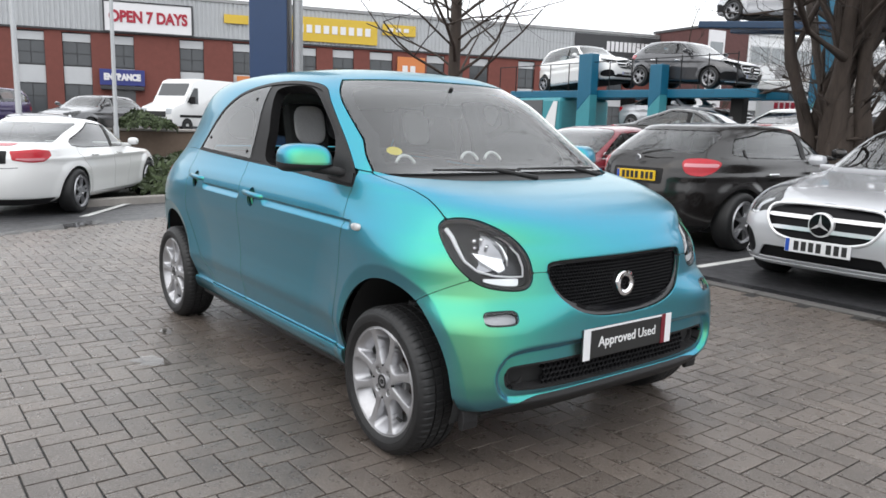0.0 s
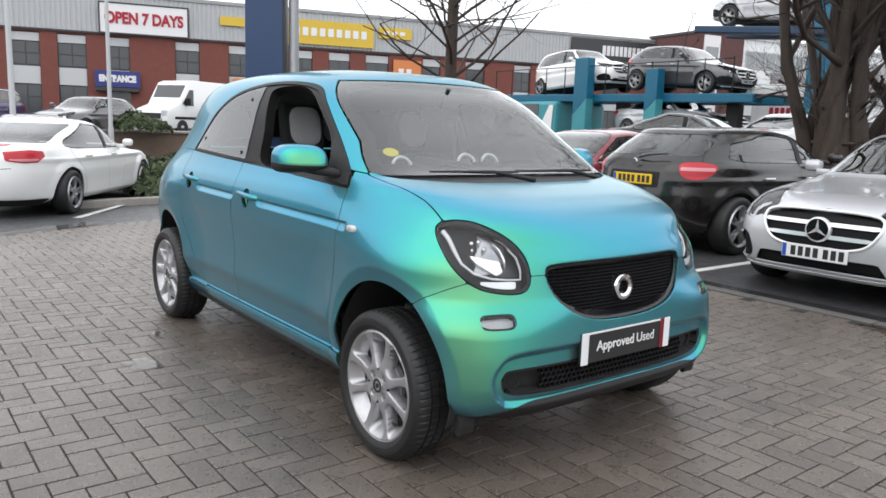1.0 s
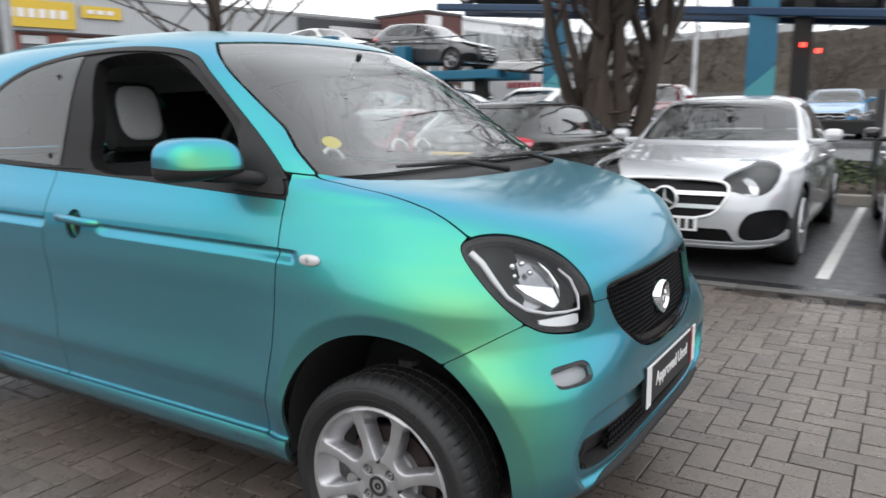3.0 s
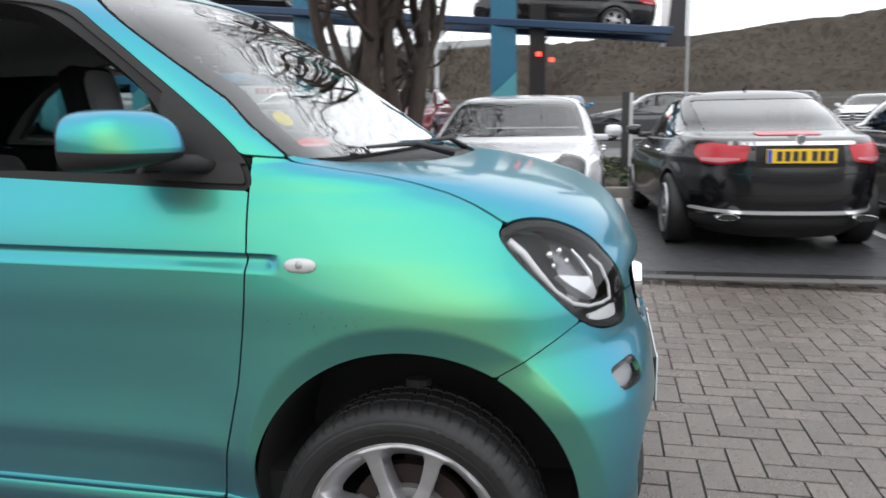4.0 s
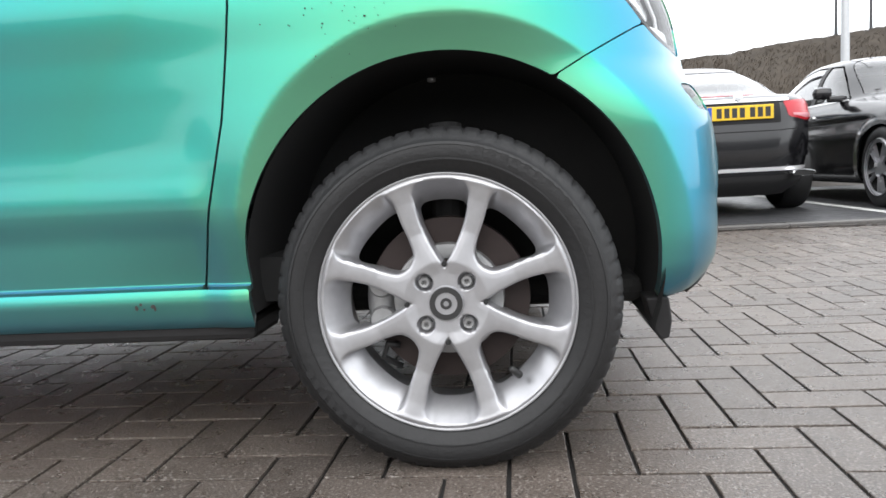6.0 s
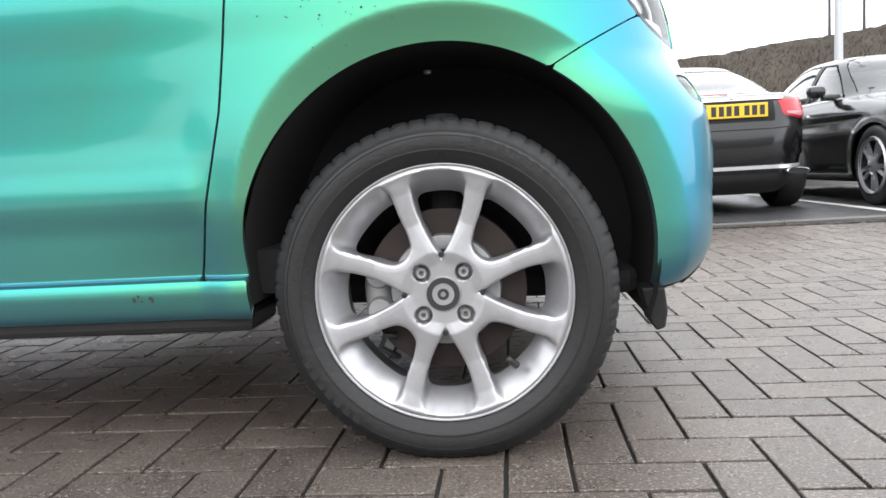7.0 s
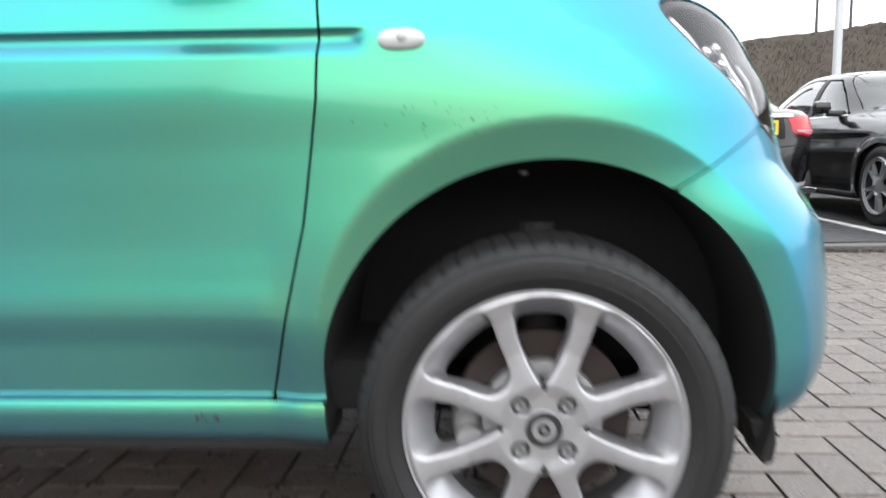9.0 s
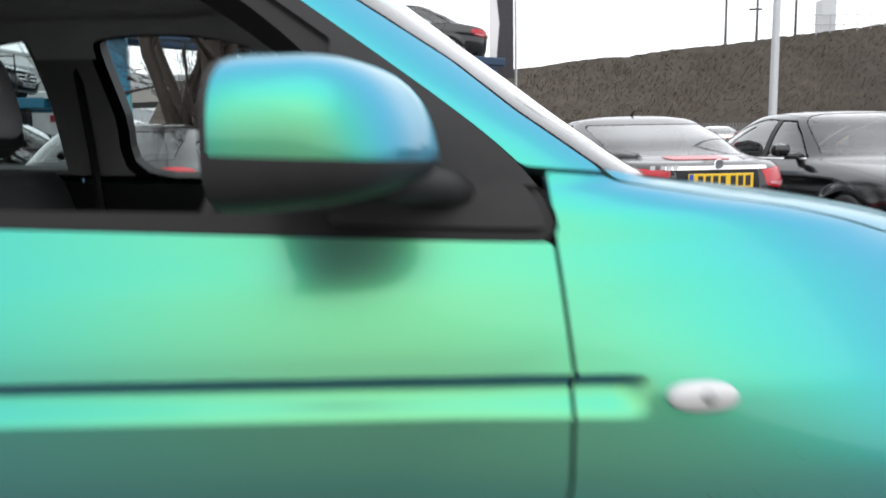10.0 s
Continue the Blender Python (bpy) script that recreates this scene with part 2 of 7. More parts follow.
def add_tube(bm, points, radii, sides=8, caps=True):
    """A round bar along a line of points."""
    points = [Vector(p) for p in points]
    radii = radii if isinstance(radii, (list, tuple)) else [radii] * len(points)
    rings, ref = [], None
    for i, p in enumerate(points):
        along = (points[min(i + 1, len(points) - 1)] - points[max(i - 1, 0)]).normalized()
        if ref is None:
            ref = along.orthogonal().normalized()
        ref = (ref - ref.dot(along) * along).normalized()
        other = along.cross(ref)
        rings.append([bm.verts.new(p + radii[i] * (math.cos(a) * ref + math.sin(a) * other)) for a in (2 * math.pi * k / sides for k in range(sides))])
    for a, b in zip(rings, rings[1:]):
        for k in range(sides):
            bm.faces.new((a[k], a[(k + 1) % sides], b[(k + 1) % sides], b[k]))
    if caps:
        bm.faces.new(rings[0][::-1])
        bm.faces.new(rings[-1])
    return bm


def tube(points, radii, sides=8, caps=True):
    return add_tube(bmesh.new(), points, radii, sides, caps)


def add_lathe(bm, profile, segments=48, axis="y", centre=(0, 0, 0), closed=False):
    """A profile of (radius, along) turned round an axis through centre."""
    cx, cy, cz = centre
    rings = []
    for r, h in profile:
        ring = []
        for k in range(segments):
            a = 2 * math.pi * k / segments
            c, s = r * math.cos(a), r * math.sin(a)
            ring.append(bm.verts.new((cx + c, cy + h, cz + s) if axis == "y" else (cx + h, cy + c, cz + s) if axis == "x" else (cx + c, cy + s, cz + h)))
        rings.append(ring)
    pairs = list(zip(rings, rings[1:])) + ([(rings[-1], rings[0])] if closed else [])
    for a, b in pairs:
        for k in range(segments):
            bm.faces.new((a[k], a[(k + 1) % segments], b[(k + 1) % segments], b[k]))
    bmesh.ops.recalc_face_normals(bm, faces=bm.faces[:])
    return bm


def lathe(profile, segments=48, axis="y", centre=(0, 0, 0), closed=False):
    return add_lathe(bmesh.new(), profile, segments, axis, centre, closed)


def slab(outline, depth, bevel=0.0):
    """A flat outline in (x, z) made solid towards +y by depth."""
    bm = bmesh.new()
    f = bm.faces.new([bm.verts.new((x, 0, z)) for x, z in outline])
    made = bmesh.ops.extrude_face_region(bm, geom=[f])["geom"]
    bmesh.ops.translate(bm, verts=[v for v in made if isinstance(v, bmesh.types.BMVert)], vec=(0, depth, 0))
    bmesh.ops.recalc_face_normals(bm, faces=bm.faces[:])
    if bevel:
        bmesh.ops.bevel(bm, geom=bm.edges[:], offset=bevel, segments=2, affect="EDGES", profile=0.5)
    return bm


def rounded(points, n=6):
    """A closed smooth line through the points."""
    p = np.array(points, float)
    out = []
    for i in range(len(p)):
        a, b, c, d = p[i - 1], p[i], p[(i + 1) % len(p)], p[(i + 2) % len(p)]
        for t in np.arange(n) / n:
            out.append(0.5 * (2 * b + (c - a) * t + (2 * a - 5 * b + 4 * c - d) * t * t + (3 * b - a - 3 * c + d) * t ** 3))
    return np.array(out)


def curve1(points):
    """A smooth function through (z, value) pairs that never overshoots."""
    zs, vs = (np.array(c, float) for c in zip(*points))
    slope = np.diff(vs) / np.diff(zs)
    m = np.r_[slope[0], np.where(slope[:-1] * slope[1:] > 0, 2 * slope[:-1] * slope[1:] / np.where(slope[:-1] + slope[1:] == 0, 1, slope[:-1] + slope[1:]), 0), slope[-1]]

    def value(z):
        z = np.clip(z, zs[0], zs[-1])
        i = np.clip(np.searchsorted(zs, z) - 1, 0, len(zs) - 2)
        h = zs[i + 1] - zs[i]
        t = (z - zs[i]) / h
        return (1 + 2 * t) * (1 - t) ** 2 * vs[i] + t * (1 - t) ** 2 * h * m[i] + t * t * (3 - 2 * t) * vs[i + 1] + t * t * (t - 1) * h * m[i + 1]

    return value


def inside(outline):
    """How far points lie inside a closed outline (minus: outside)."""
    q = np.array(outline, float)

    def far(a, b):
        best = np.full(a.shape, 1e9)
        odd = np.zeros(a.shape, bool)
        for (ax, ay), (bx, by) in zip(q, np.roll(q, -1, 0)):
            ex, ey = bx - ax, by - ay
            t = np.clip(((a - ax) * ex + (b - ay) * ey) / max(ex * ex + ey * ey, 1e-12), 0, 1)
            best = np.minimum(best, np.hypot(a - ax - t * ex, b - ay - t * ey))
            odd ^= ((ay > b) != (by > b)) & (a < ex * (b - ay) / (ey if ey else 1e-12) + ax)
        return np.where(odd, best, -best)

    return far


def step01(v, a, b):
    t = np.clip((v - a) / (b - a), 0, 1)
    return t * t * (3 - 2 * t)


def cut_grid(P, D):
    """The part of a grid of points where D > 0, with its edge drawn along D = 0. Returns points and faces."""
    A, B = D.shape
    near, moved = np.full(D.shape, 9.0), P.copy()
    for da, db in ((1, 0), (-1, 0), (0, 1), (0, -1)):
        a0, a1 = max(0, -da), A - max(0, da)
        b0, b1 = max(0, -db), B - max(0, db)
        here, there = (slice(a0, a1), slice(b0, b1)), (slice(a0 + da, a1 + da), slice(b0 + db, b1 + db))
        d0, d1 = D[here], D[there]
        with np.errstate(divide="ignore", invalid="ignore"):
            t = np.where((d0 > 0) != (d1 > 0), d0 / (d0 - d1), 9.0)
        better = (t <= 0.5) & (t < near[here])
        near[here] = np.where(better, t, near[here])
        moved[here] = np.where(better[..., None], P[here] + t[..., None] * (P[there] - P[here]), moved[here])
    state = np.where(near < 1, 0, np.where(D > 0, 1, -1))
    idx = np.arange(A * B).reshape(A, B)
    q = np.stack([idx[:-1, :-1], idx[1:, :-1], idx[1:, 1:], idx[:-1, 1:]], -1).reshape(-1, 4)
    s = state.reshape(-1)[q]
    low, high = s.min(1), s.max(1)
    whole = q[(low >= 0) & ((high > 0) | (D.reshape(-1)[q].mean(1) > 0))].tolist()
    for quad, st in zip(q[(low < 0) & (high > 0)], s[(low < 0) & (high > 0)]):
        for k in range(4):
            tri = [(k - 1) % 4, k, (k + 1) % 4]
            if st[k] > 0 and min(st[j] for j in tri) >= 0:
                whole.append([int(quad[j]) for j in tri])
                break
    return moved.reshape(-1, 3), whole


def grid_mesh(P, faces, mirror="", merge=1e-5, flange=0.0, normals=None):
    """A mesh from grid faces. mirror: "" the right side, "left" the other side, "both" the two joined. flange: depth of the rim turned inwards."""
    bm = bmesh.new()
    kept = bm.verts.layers.float_vector.new("kept_normal") if normals is not None else None
    for sign in {"": (1,), "left": (-1,), "both": (1, -1)}[mirror]:
        made = {}
        for f in faces:
            vs = []
            for i in f:
                if i not in made:
                    x, y, z = P[i]
                    made[i] = bm.verts.new((x, sign * y, z))
                    if kept:
                        a, b, c = normals[i]
                        made[i][kept] = Vector((a, sign * b, c))
                vs.append(made[i])
            if sign < 0:
                vs.reverse()
            bm.faces.new(vs)
    bmesh.ops.remove_doubles(bm, verts=bm.verts[:], dist=merge)
    bmesh.ops.dissolve_degenerate(bm, dist=merge, edges=bm.edges[:])
    if flange:
        bm.normal_update()
        rim = [e for e in bm.edges if e.is_boundary]
        inward = {v: (v[kept].normalized() if kept and v[kept].length > 0.1 else v.normal.copy()) for e in rim for v in e.verts}
        first = {v: bm.verts.new(v.co) for v in inward}
        twin = {v: bm.verts.new(v.co - flange * n) for v, n in inward.items()}
        for e in rim:
            loop = e.link_loops[0]
            a, b = loop.vert, loop.link_loop_next.vert
            bm.faces.new((first[b], first[a], twin[a], twin[b]))
    return bm


class Shell:
    """A car body as level rings: at each height a front x, a rear x, a half width and the roundness of the corners."""

    def __init__(self, front, rear, width, nose, tail, middle, columns, rows, bottom, top, dense=(), bulge=None, blunt=None, dent=None):
        XF, XR, W, N, T, C, M = (curve1(p) for p in (front, rear, width, nose, tail, middle, blunt or nose))
        fine = np.linspace(bottom, top, 4000)
        speed = np.maximum.reduce([abs(np.gradient(f(fine), fine)) for f in (XF, XR, W)])
        speed = np.maximum(np.minimum(speed, 25), 1)
        for lo, hi, times in dense:
            speed = np.where((fine > lo) & (fine < hi), speed * times, speed)
        way = np.r_[0, np.cumsum((speed[1:] + speed[:-1]) / 2)]
        levels = np.interp(np.linspace(0, way[-1], rows), way, fine)
        self.P = np.zeros((rows, columns, 3))
        a = np.linspace(0, np.pi / 2, 700)
        for r, z in enumerate(levels):
            w, xf, xr, n, t, c, mm = W(z), XF(z), XR(z), N(z), T(z), C(z), M(z)
            fx, fy = c + (xf - c) * np.cos(a) ** (2 / mm), w * np.sin(a) ** (2 / n)
            rx, ry = c + (xr - c) * np.cos(a[::-1]) ** (2 / t), w * np.sin(a[::-1]) ** (2 / t)
            x, y = np.r_[fx, rx[1:]], np.r_[fy, ry[1:]]
            way = np.r_[0, np.cumsum(np.hypot(np.diff(x), np.diff(y)))]
            u = np.linspace(0, way[-1], columns)
            self.P[r, :, 0], self.P[r, :, 1], self.P[r, :, 2] = np.interp(u, way, x), np.interp(u, way, y), z
        if bulge:
            self.P[..., 1] = np.maximum(self.P[..., 1] + bulge(self.P[..., 0], self.P[..., 1], self.P[..., 2]), 0)
            self.P[:, 0, 1] = self.P[:, -1, 1] = 0
        if dent:
            self.P[..., 0] += dent(self.P[..., 0], self.P[..., 1], self.P[..., 2])
        self.P[-1, :, 1] = 0
        self.P[..., 1] *= -1
        # |y| and the other coordinates, for the rules that divide the body into panels
        self.x, self.y, self.z = self.P[..., 0], -self.P[..., 1], self.P[..., 2]

    def panel(self, D, mirror="", flange=0.0, shift=0.0):
        P = self.P
        du, dv = np.gradient(P, axis=1), np.gradient(P, axis=0)
        n = np.cross(dv, du)
        n /= np.maximum(np.linalg.norm(n, axis=-1, keepdims=True), 1e-9)
        n[:, 0, 1] = n[:, -1, 1] = 0
        if shift:
            P = P + shift * n
            P[:, 0, 1] = P[:, -1, 1] = 0
        points, faces = cut_grid(P, D)
        return grid_mesh(points, faces, mirror, flange=flange, normals=n.reshape(-1, 3))


def lettering(body, size, depth=0.002, shear=0.0, bold=0.0):
    """Letters as a mesh in the x-z plane, centred, facing -y."""
    data = bpy.data.curves.new("letters", "FONT")
    data.body, data.size, data.extrude, data.offset, data.shear = body, size, depth, bold, shear
    data.align_x, data.align_y = "CENTER", "CENTER"
    ob = bpy.data.objects.new("letters", data)
    scene.collection.objects.link(ob)
    bpy.context.view_layer.update()
    me = bpy.data.meshes.new_from_object(ob.evaluated_get(bpy.context.evaluated_depsgraph_get()))
    bm = bmesh.new()
    bm.from_mesh(me)
    bpy.data.objects.remove(ob)
    bpy.data.curves.remove(data)
    bpy.data.meshes.remove(me)
    bmesh.ops.transform(bm, matrix=Matrix.Rotation(radians(90), 4, "X"), verts=bm.verts[:])
    return bm


def moved(bm, m):
    bmesh.ops.transform(bm, matrix=m, verts=bm.verts[:])
    return bm
# ---- the small five-door car: its shell ----
GROOVE = lambda x: 0.893 - 0.012 * (x - 0.1)
LIP = curve1([(-90, 0.05), (-30, 0.058), (60, 0.058), (105, 0.054), (135, 0.044), (160, 0.02), (178, 0.002), (270, 0.001)])
CREASE = curve1([(0.2, -0.009), (0.325, -0.0125), (0.40, -0.008), (0.463, 0.0055), (0.470, 0.0055), (0.52, 0.001), (0.57, -0.0015), (0.66, 0.0)])
SILL = curve1([(0.2, 0.0), (0.235, 0.007), (0.25, 0.016), (0.262, 0.0205), (0.296, 0.0235), (0.301, 0.0228), (0.3205, 0.0135), (0.3235, 0.0), (0.324, 0.0)])
LEDGE = curve1([(-0.004, 0.0), (0.0, 0.0), (0.004, 0.007), (0.013, 0.0125), (0.017, 0.012), (0.038, 0.0008), (0.042, 0.0), (0.05, 0.0)])


def hero_bulge(x, y, z):
    """Arch flares with a flat lip, the crease and hollow of the doors, the sill and the groove below the windows."""
    out = np.zeros_like(x)
    side = step01(y, 0.45, 0.62)
    for ax, turn in ((1.258, 1), (-1.25, -1)):
        dx, dz = x - ax, np.maximum(z, 0.341) - 0.341
        r = np.hypot(dx, dz)
        rc = 0.348 + LIP(np.degrees(np.arctan2(z - 0.337, dx * turn)) % 360 - 360 * (np.degrees(np.arctan2(z - 0.337, dx * turn)) % 360 > 270))
        flare = np.clip((0.67 - r) / (0.67 - rc), 0, 1)
        out += 0.034 * np.where(r > rc, flare ** 1.6, 1.0) * side * np.where(dx * turn < 0, step01(z, 0.30, 0.46), step01(z, 0.14, 0.32))
        out -= 0.012 * np.clip((rc - r) / 0.056, 0, 1.3) * side
    g = GROOVE(x) - z
    out -= LEDGE(np.clip(g, -0.004, 0.05)) * (step01(x, 0.10, 0.17) * step01(x, 1.0, 0.965) + step01(x, -0.72, -0.65) * step01(x, -0.17, -0.2)) * side
    doors = step01(x, 0.885, 0.815) * step01(x, -0.98, -0.8) * side
    out += CREASE(z) * doors
    out += SILL(z) * np.where(abs(x) < 1.05, 1.0, 0.0) * side
    return out


SCOOP = inside(rounded([(-0.3, 0.507), (0.0, 0.507), (0.32, 0.508), (0.553, 0.499), (0.625, 0.45), (0.64, 0.38), (0.60, 0.315), (0.5, 0.288), (0.0, 0.285), (-0.3, 0.285)]))
GRILLE = inside(rounded([(-0.2, 0.79), (0.0, 0.792), (0.2, 0.792), (0.36, 0.787), (0.388, 0.765), (0.375, 0.71), (0.335, 0.655), (0.26, 0.607), (0.15, 0.58), (0.0, 0.572), (-0.2, 0.572)]))


def hero_dent(x, y, z):
    front = step01(x, 1.3, 1.5)
    return -0.03 * step01(SCOOP(y, z), 0.0, 0.03) * front - 0.006 * step01(GRILLE(y, z), -0.004, 0.006) * front


hero = Shell(
    front=[(0.2, 1.63), (0.24, 1.70), (0.28, 1.748), (0.33, 1.776), (0.38, 1.784), (0.45, 1.782), (0.57, 1.768), (0.70, 1.75), (0.80, 1.733), (0.86, 1.705), (0.92, 1.652), (0.965, 1.575), (1.004, 1.455), (1.03, 1.32), (1.05, 1.18), (1.066, 1.085), (1.12, 0.995), (1.2, 0.897), (1.31, 0.76), (1.40, 0.653), (1.44, 0.595), (1.49, 0.518), (1.52, 0.42), (1.545, 0.15), (1.552, -0.12)],
    rear=[(0.2, -1.6), (0.3, -1.70), (0.45, -1.725), (0.7, -1.72), (0.9, -1.70), (1.0, -1.67), (1.1, -1.62), (1.2, -1.56), (1.35, -1.44), (1.44, -1.32), (1.49, -1.18), (1.52, -0.95), (1.545, -0.55), (1.552, -0.35)],
    width=[(0.2, 0.70), (0.23, 0.735), (0.26, 0.755), (0.30, 0.766), (0.38, 0.775), (0.5, 0.7795), (0.62, 0.7825), (0.70, 0.788), (0.80, 0.799), (0.86, 0.797), (0.90, 0.79), (0.96, 0.772), (1.01, 0.75), (1.06, 0.732), (1.2, 0.70), (1.32, 0.672), (1.42, 0.635), (1.47, 0.595), (1.51, 0.52), (1.54, 0.36), (1.552, 0.2)],
    nose=[(0.2, 4.7), (0.55, 4.7), (0.68, 2.5), (0.84, 2.25), (0.95, 3.9), (1.0, 4.5), (1.045, 6.2), (1.09, 8.0), (1.2, 6.5), (1.35, 5.5), (1.45, 4.0), (1.552, 2.4)],
    blunt=[(0.2, 6.0), (0.55, 6.0), (0.68, 5.2), (0.84, 5.0), (0.95, 4.0), (1.0, 4.5), (1.045, 6.2), (1.09, 8.0), (1.2, 6.5), (1.35, 5.5), (1.45, 4.0), (1.552, 2.4)],
    tail=[(0.2, 8.0), (0.8, 9.0), (0.95, 7.5), (1.1, 5.5), (1.2, 4.6), (1.45, 3.6), (1.552, 2.4)],
    middle=[(0.2, 0.9), (0.75, 0.9), (0.95, 0.5), (1.1, 0.35), (1.44, -0.2), (1.552, -0.25)],
    columns=620, rows=350, bottom=0.2, top=1.552,
    dense=((0.835, 0.91, 6), (0.29, 0.33, 4), (0.455, 0.48, 4), (0.48, 0.835, 1.5), (1.02, 1.1, 0.8)), bulge=hero_bulge, dent=hero_dent,
)
# ---- the small five-door car: panels, glass, lamps ----
def line_over(points):
    """How far points lie above a broken line z = f(x)."""
    xs, zs = zip(*points)
    slope = lambda x: (np.interp(x + 0.01, xs, zs) - np.interp(x - 0.01, xs, zs)) / 0.02
    return lambda x, z: (z - np.interp(x, xs, zs)) / np.hypot(1, slope(x))


hx, hy, hz = hero.x, hero.y, hero.z
GAP = 0.0022
both = lambda *d: np.minimum.reduce(d)
arches = both(*[np.where(hz > 0.341, np.hypot(hx - ax, hz - 0.341), abs(hx - ax)) - 0.348 for ax in (1.258, -1.25)])
arches = np.where(hy < 0.45, 1.0, arches)
lamp = inside(rounded([(0.748, 0.90), (0.80, 0.934), (0.94, 0.933), (1.10, 0.888), (1.205, 0.82), (1.239, 0.742), (1.205, 0.699), (1.08, 0.70), (0.958, 0.726), (0.835, 0.80)]))(hx - hy, hz) * 0.75
day_lamp = inside(rounded([(1.015, 0.625), (1.09, 0.63), (1.16, 0.628), (1.182, 0.605), (1.17, 0.588), (1.1, 0.585), (1.035, 0.588), (1.018, 0.605)], 4))(hx - hy, hz) * 0.75
day_lamp = np.where(hx > 1.5, day_lamp, -1)
grille = np.where(hx > 1.45, GRILLE(hy, hz), -1)
intake = np.where(hx > 1.45, inside(rounded([(-0.3, 0.434), (0.0, 0.434), (0.3, 0.436), (0.54, 0.434), (0.58, 0.42), (0.59, 0.385), (0.56, 0.345), (0.42, 0.327), (0.0, 0.318), (-0.3, 0.318)]))(hy, hz), -1)
seam = line_over([(0, -0.6), (1.0, 0.3), (1.265, 0.535), (1.432, 0.638), (1.585, 0.726), (1.64, 0.75), (1.70, 0.756), (2, 0.756)])(hx, hz)
crown = np.interp(hx, [0.97, 1.05, 1.1, 1.2, 1.32, 1.5], [0.692, 0.683, 0.68, 0.669, 0.657, 0.664])
wing_top = np.where(hx < 0.98, 0.55, crown)
cowl_line = np.interp(hy, [0, 0.3, 0.43, 0.55, 0.61, 0.65, 0.687], [1.225, 1.212, 1.185, 1.13, 1.09, 1.035, 0.975])
window_line = inside(rounded([(-0.95, 1.085), (-0.88, 1.16), (-0.80, 1.234), (-0.656, 1.333), (-0.465, 1.411), (-0.224, 1.453), (0.013, 1.466), (0.242, 1.457), (0.402, 1.428), (0.52, 1.358), (0.657, 1.26), (0.795, 1.158), (0.868, 1.098), (0.903, 1.058), (0.916, 1.027), (0.909, 1.0115), (0.88, 1.0085), (0.60, 1.021), (0.18, 1.040), (-0.134, 1.05), (-0.6, 1.066), (-0.92, 1.078)], 5))(hx, hz)
screen_edge = line_over([(-0.3, 1.93), (0.43, 1.457), (0.673, 1.297), (0.82, 1.20), (0.887, 1.143), (0.98, 1.076), (1.2, 0.94)])(hx, hz)
screen = both(screen_edge, 1.466 + 0.012 * (1 - (hy / 0.5) ** 2) - hz, hz - 1.069, hx - 0.2)
rear_screen = both(-1.25 - hx, 1.42 - hz, hz - 1.08, 0.56 - hy)
door_front = line_over([(0.2, 0.70), (0.322, 0.822), (0.44, 0.855), (0.6, 0.893), (0.78, 0.919), (0.887, 0.924), (1.01, 0.914), (1.2, 0.9)])(hz, hx)
door_mid = line_over([(0.2, -0.175), (0.34, -0.178), (0.62, -0.19), (0.87, -0.19), (1.04, -0.17), (1.5, -0.1)])(hz, hx)
door_rear = line_over([(0.2, -0.5), (0.32, -0.63), (0.53, -0.81), (0.72, -0.96), (0.97, -0.99), (1.06, -0.97), (1.2, -0.9)])(hz, hx)
sill = hz - 0.319
under_belt = line_over([(-1.2, 1.085), (-0.95, 1.082), (-0.6, 1.068), (-0.134, 1.052), (0.18, 1.042), (0.6, 1.023), (0.914, 1.008), (1.2, 0.99)])(hx, hz)
pillar_foot = line_over([(0.5, 1.09), (0.888, 1.08), (0.975, 1.072), (1.2, 1.06)])(hx, hz)

smart = thing("small_hatchback", "teal to blue colour-shifting small five-door hatchback, driver's window open", "car")

# painted panels, each with a turned-in rim
HANDLES = both(*[np.where(hy > 0.4, np.hypot((hx - cx + 0.01) / 0.9, hz - cz + 0.014) - 0.049, 1.0) for cx, cz in ((0.0, 0.896), (-0.83, 0.925))])
bonnet = both(crown - hy - GAP, hx - cowl_line - GAP, seam - 0.0013, -lamp - GAP, -grille - GAP * 2, 1.2 - hz)
part("bonnet", hero.panel(bonnet, "both", 0.012), PAINT, smart, smooth=True)
bumper = both(-seam - 0.0013, arches - 0.001, -lamp - GAP, -grille - GAP * 2, -intake, -day_lamp - 0.002, hz - 0.258 - 0.045 * step01(hy, 0.74, 0.42) * step01(hx, 1.4, 1.6), np.where(hx > 1.2, 1, -1))
part("front_bumper", hero.panel(bumper, "both", 0.014), PAINT, smart, smooth=True)
wing = both(door_front - GAP, seam - 0.0013, arches - 0.001, -lamp - GAP, hy - wing_top - GAP, -pillar_foot - GAP, -window_line - GAP, np.where(hx < 1.1, sill - GAP, hz - 0.262))
for side in ("", "left"):
    part("front_wing", hero.panel(wing, side, 0.012), PAINT, smart, smooth=True)
    d = both(-door_front - GAP, door_mid - GAP, sill - GAP, -under_belt - 0.001, -window_line - 0.001, HANDLES)
    part("front_door", hero.panel(d, side, 0.012), PAINT, smart, smooth=True)
    d2 = both(-door_mid - GAP, door_rear - GAP, sill - GAP, -under_belt - 0.001, -window_line - 0.001, arches - 0.002, HANDLES)
    part("rear_door", hero.panel(d2, side, 0.012), PAINT, smart, smooth=True)
    low = both(-sill - GAP, 1.25 - abs(hx), arches - 0.001, hz - 0.245, 0.915 - hx)
    part("sill", hero.panel(low, side, 0.02), PAINT, smart, smooth=True)
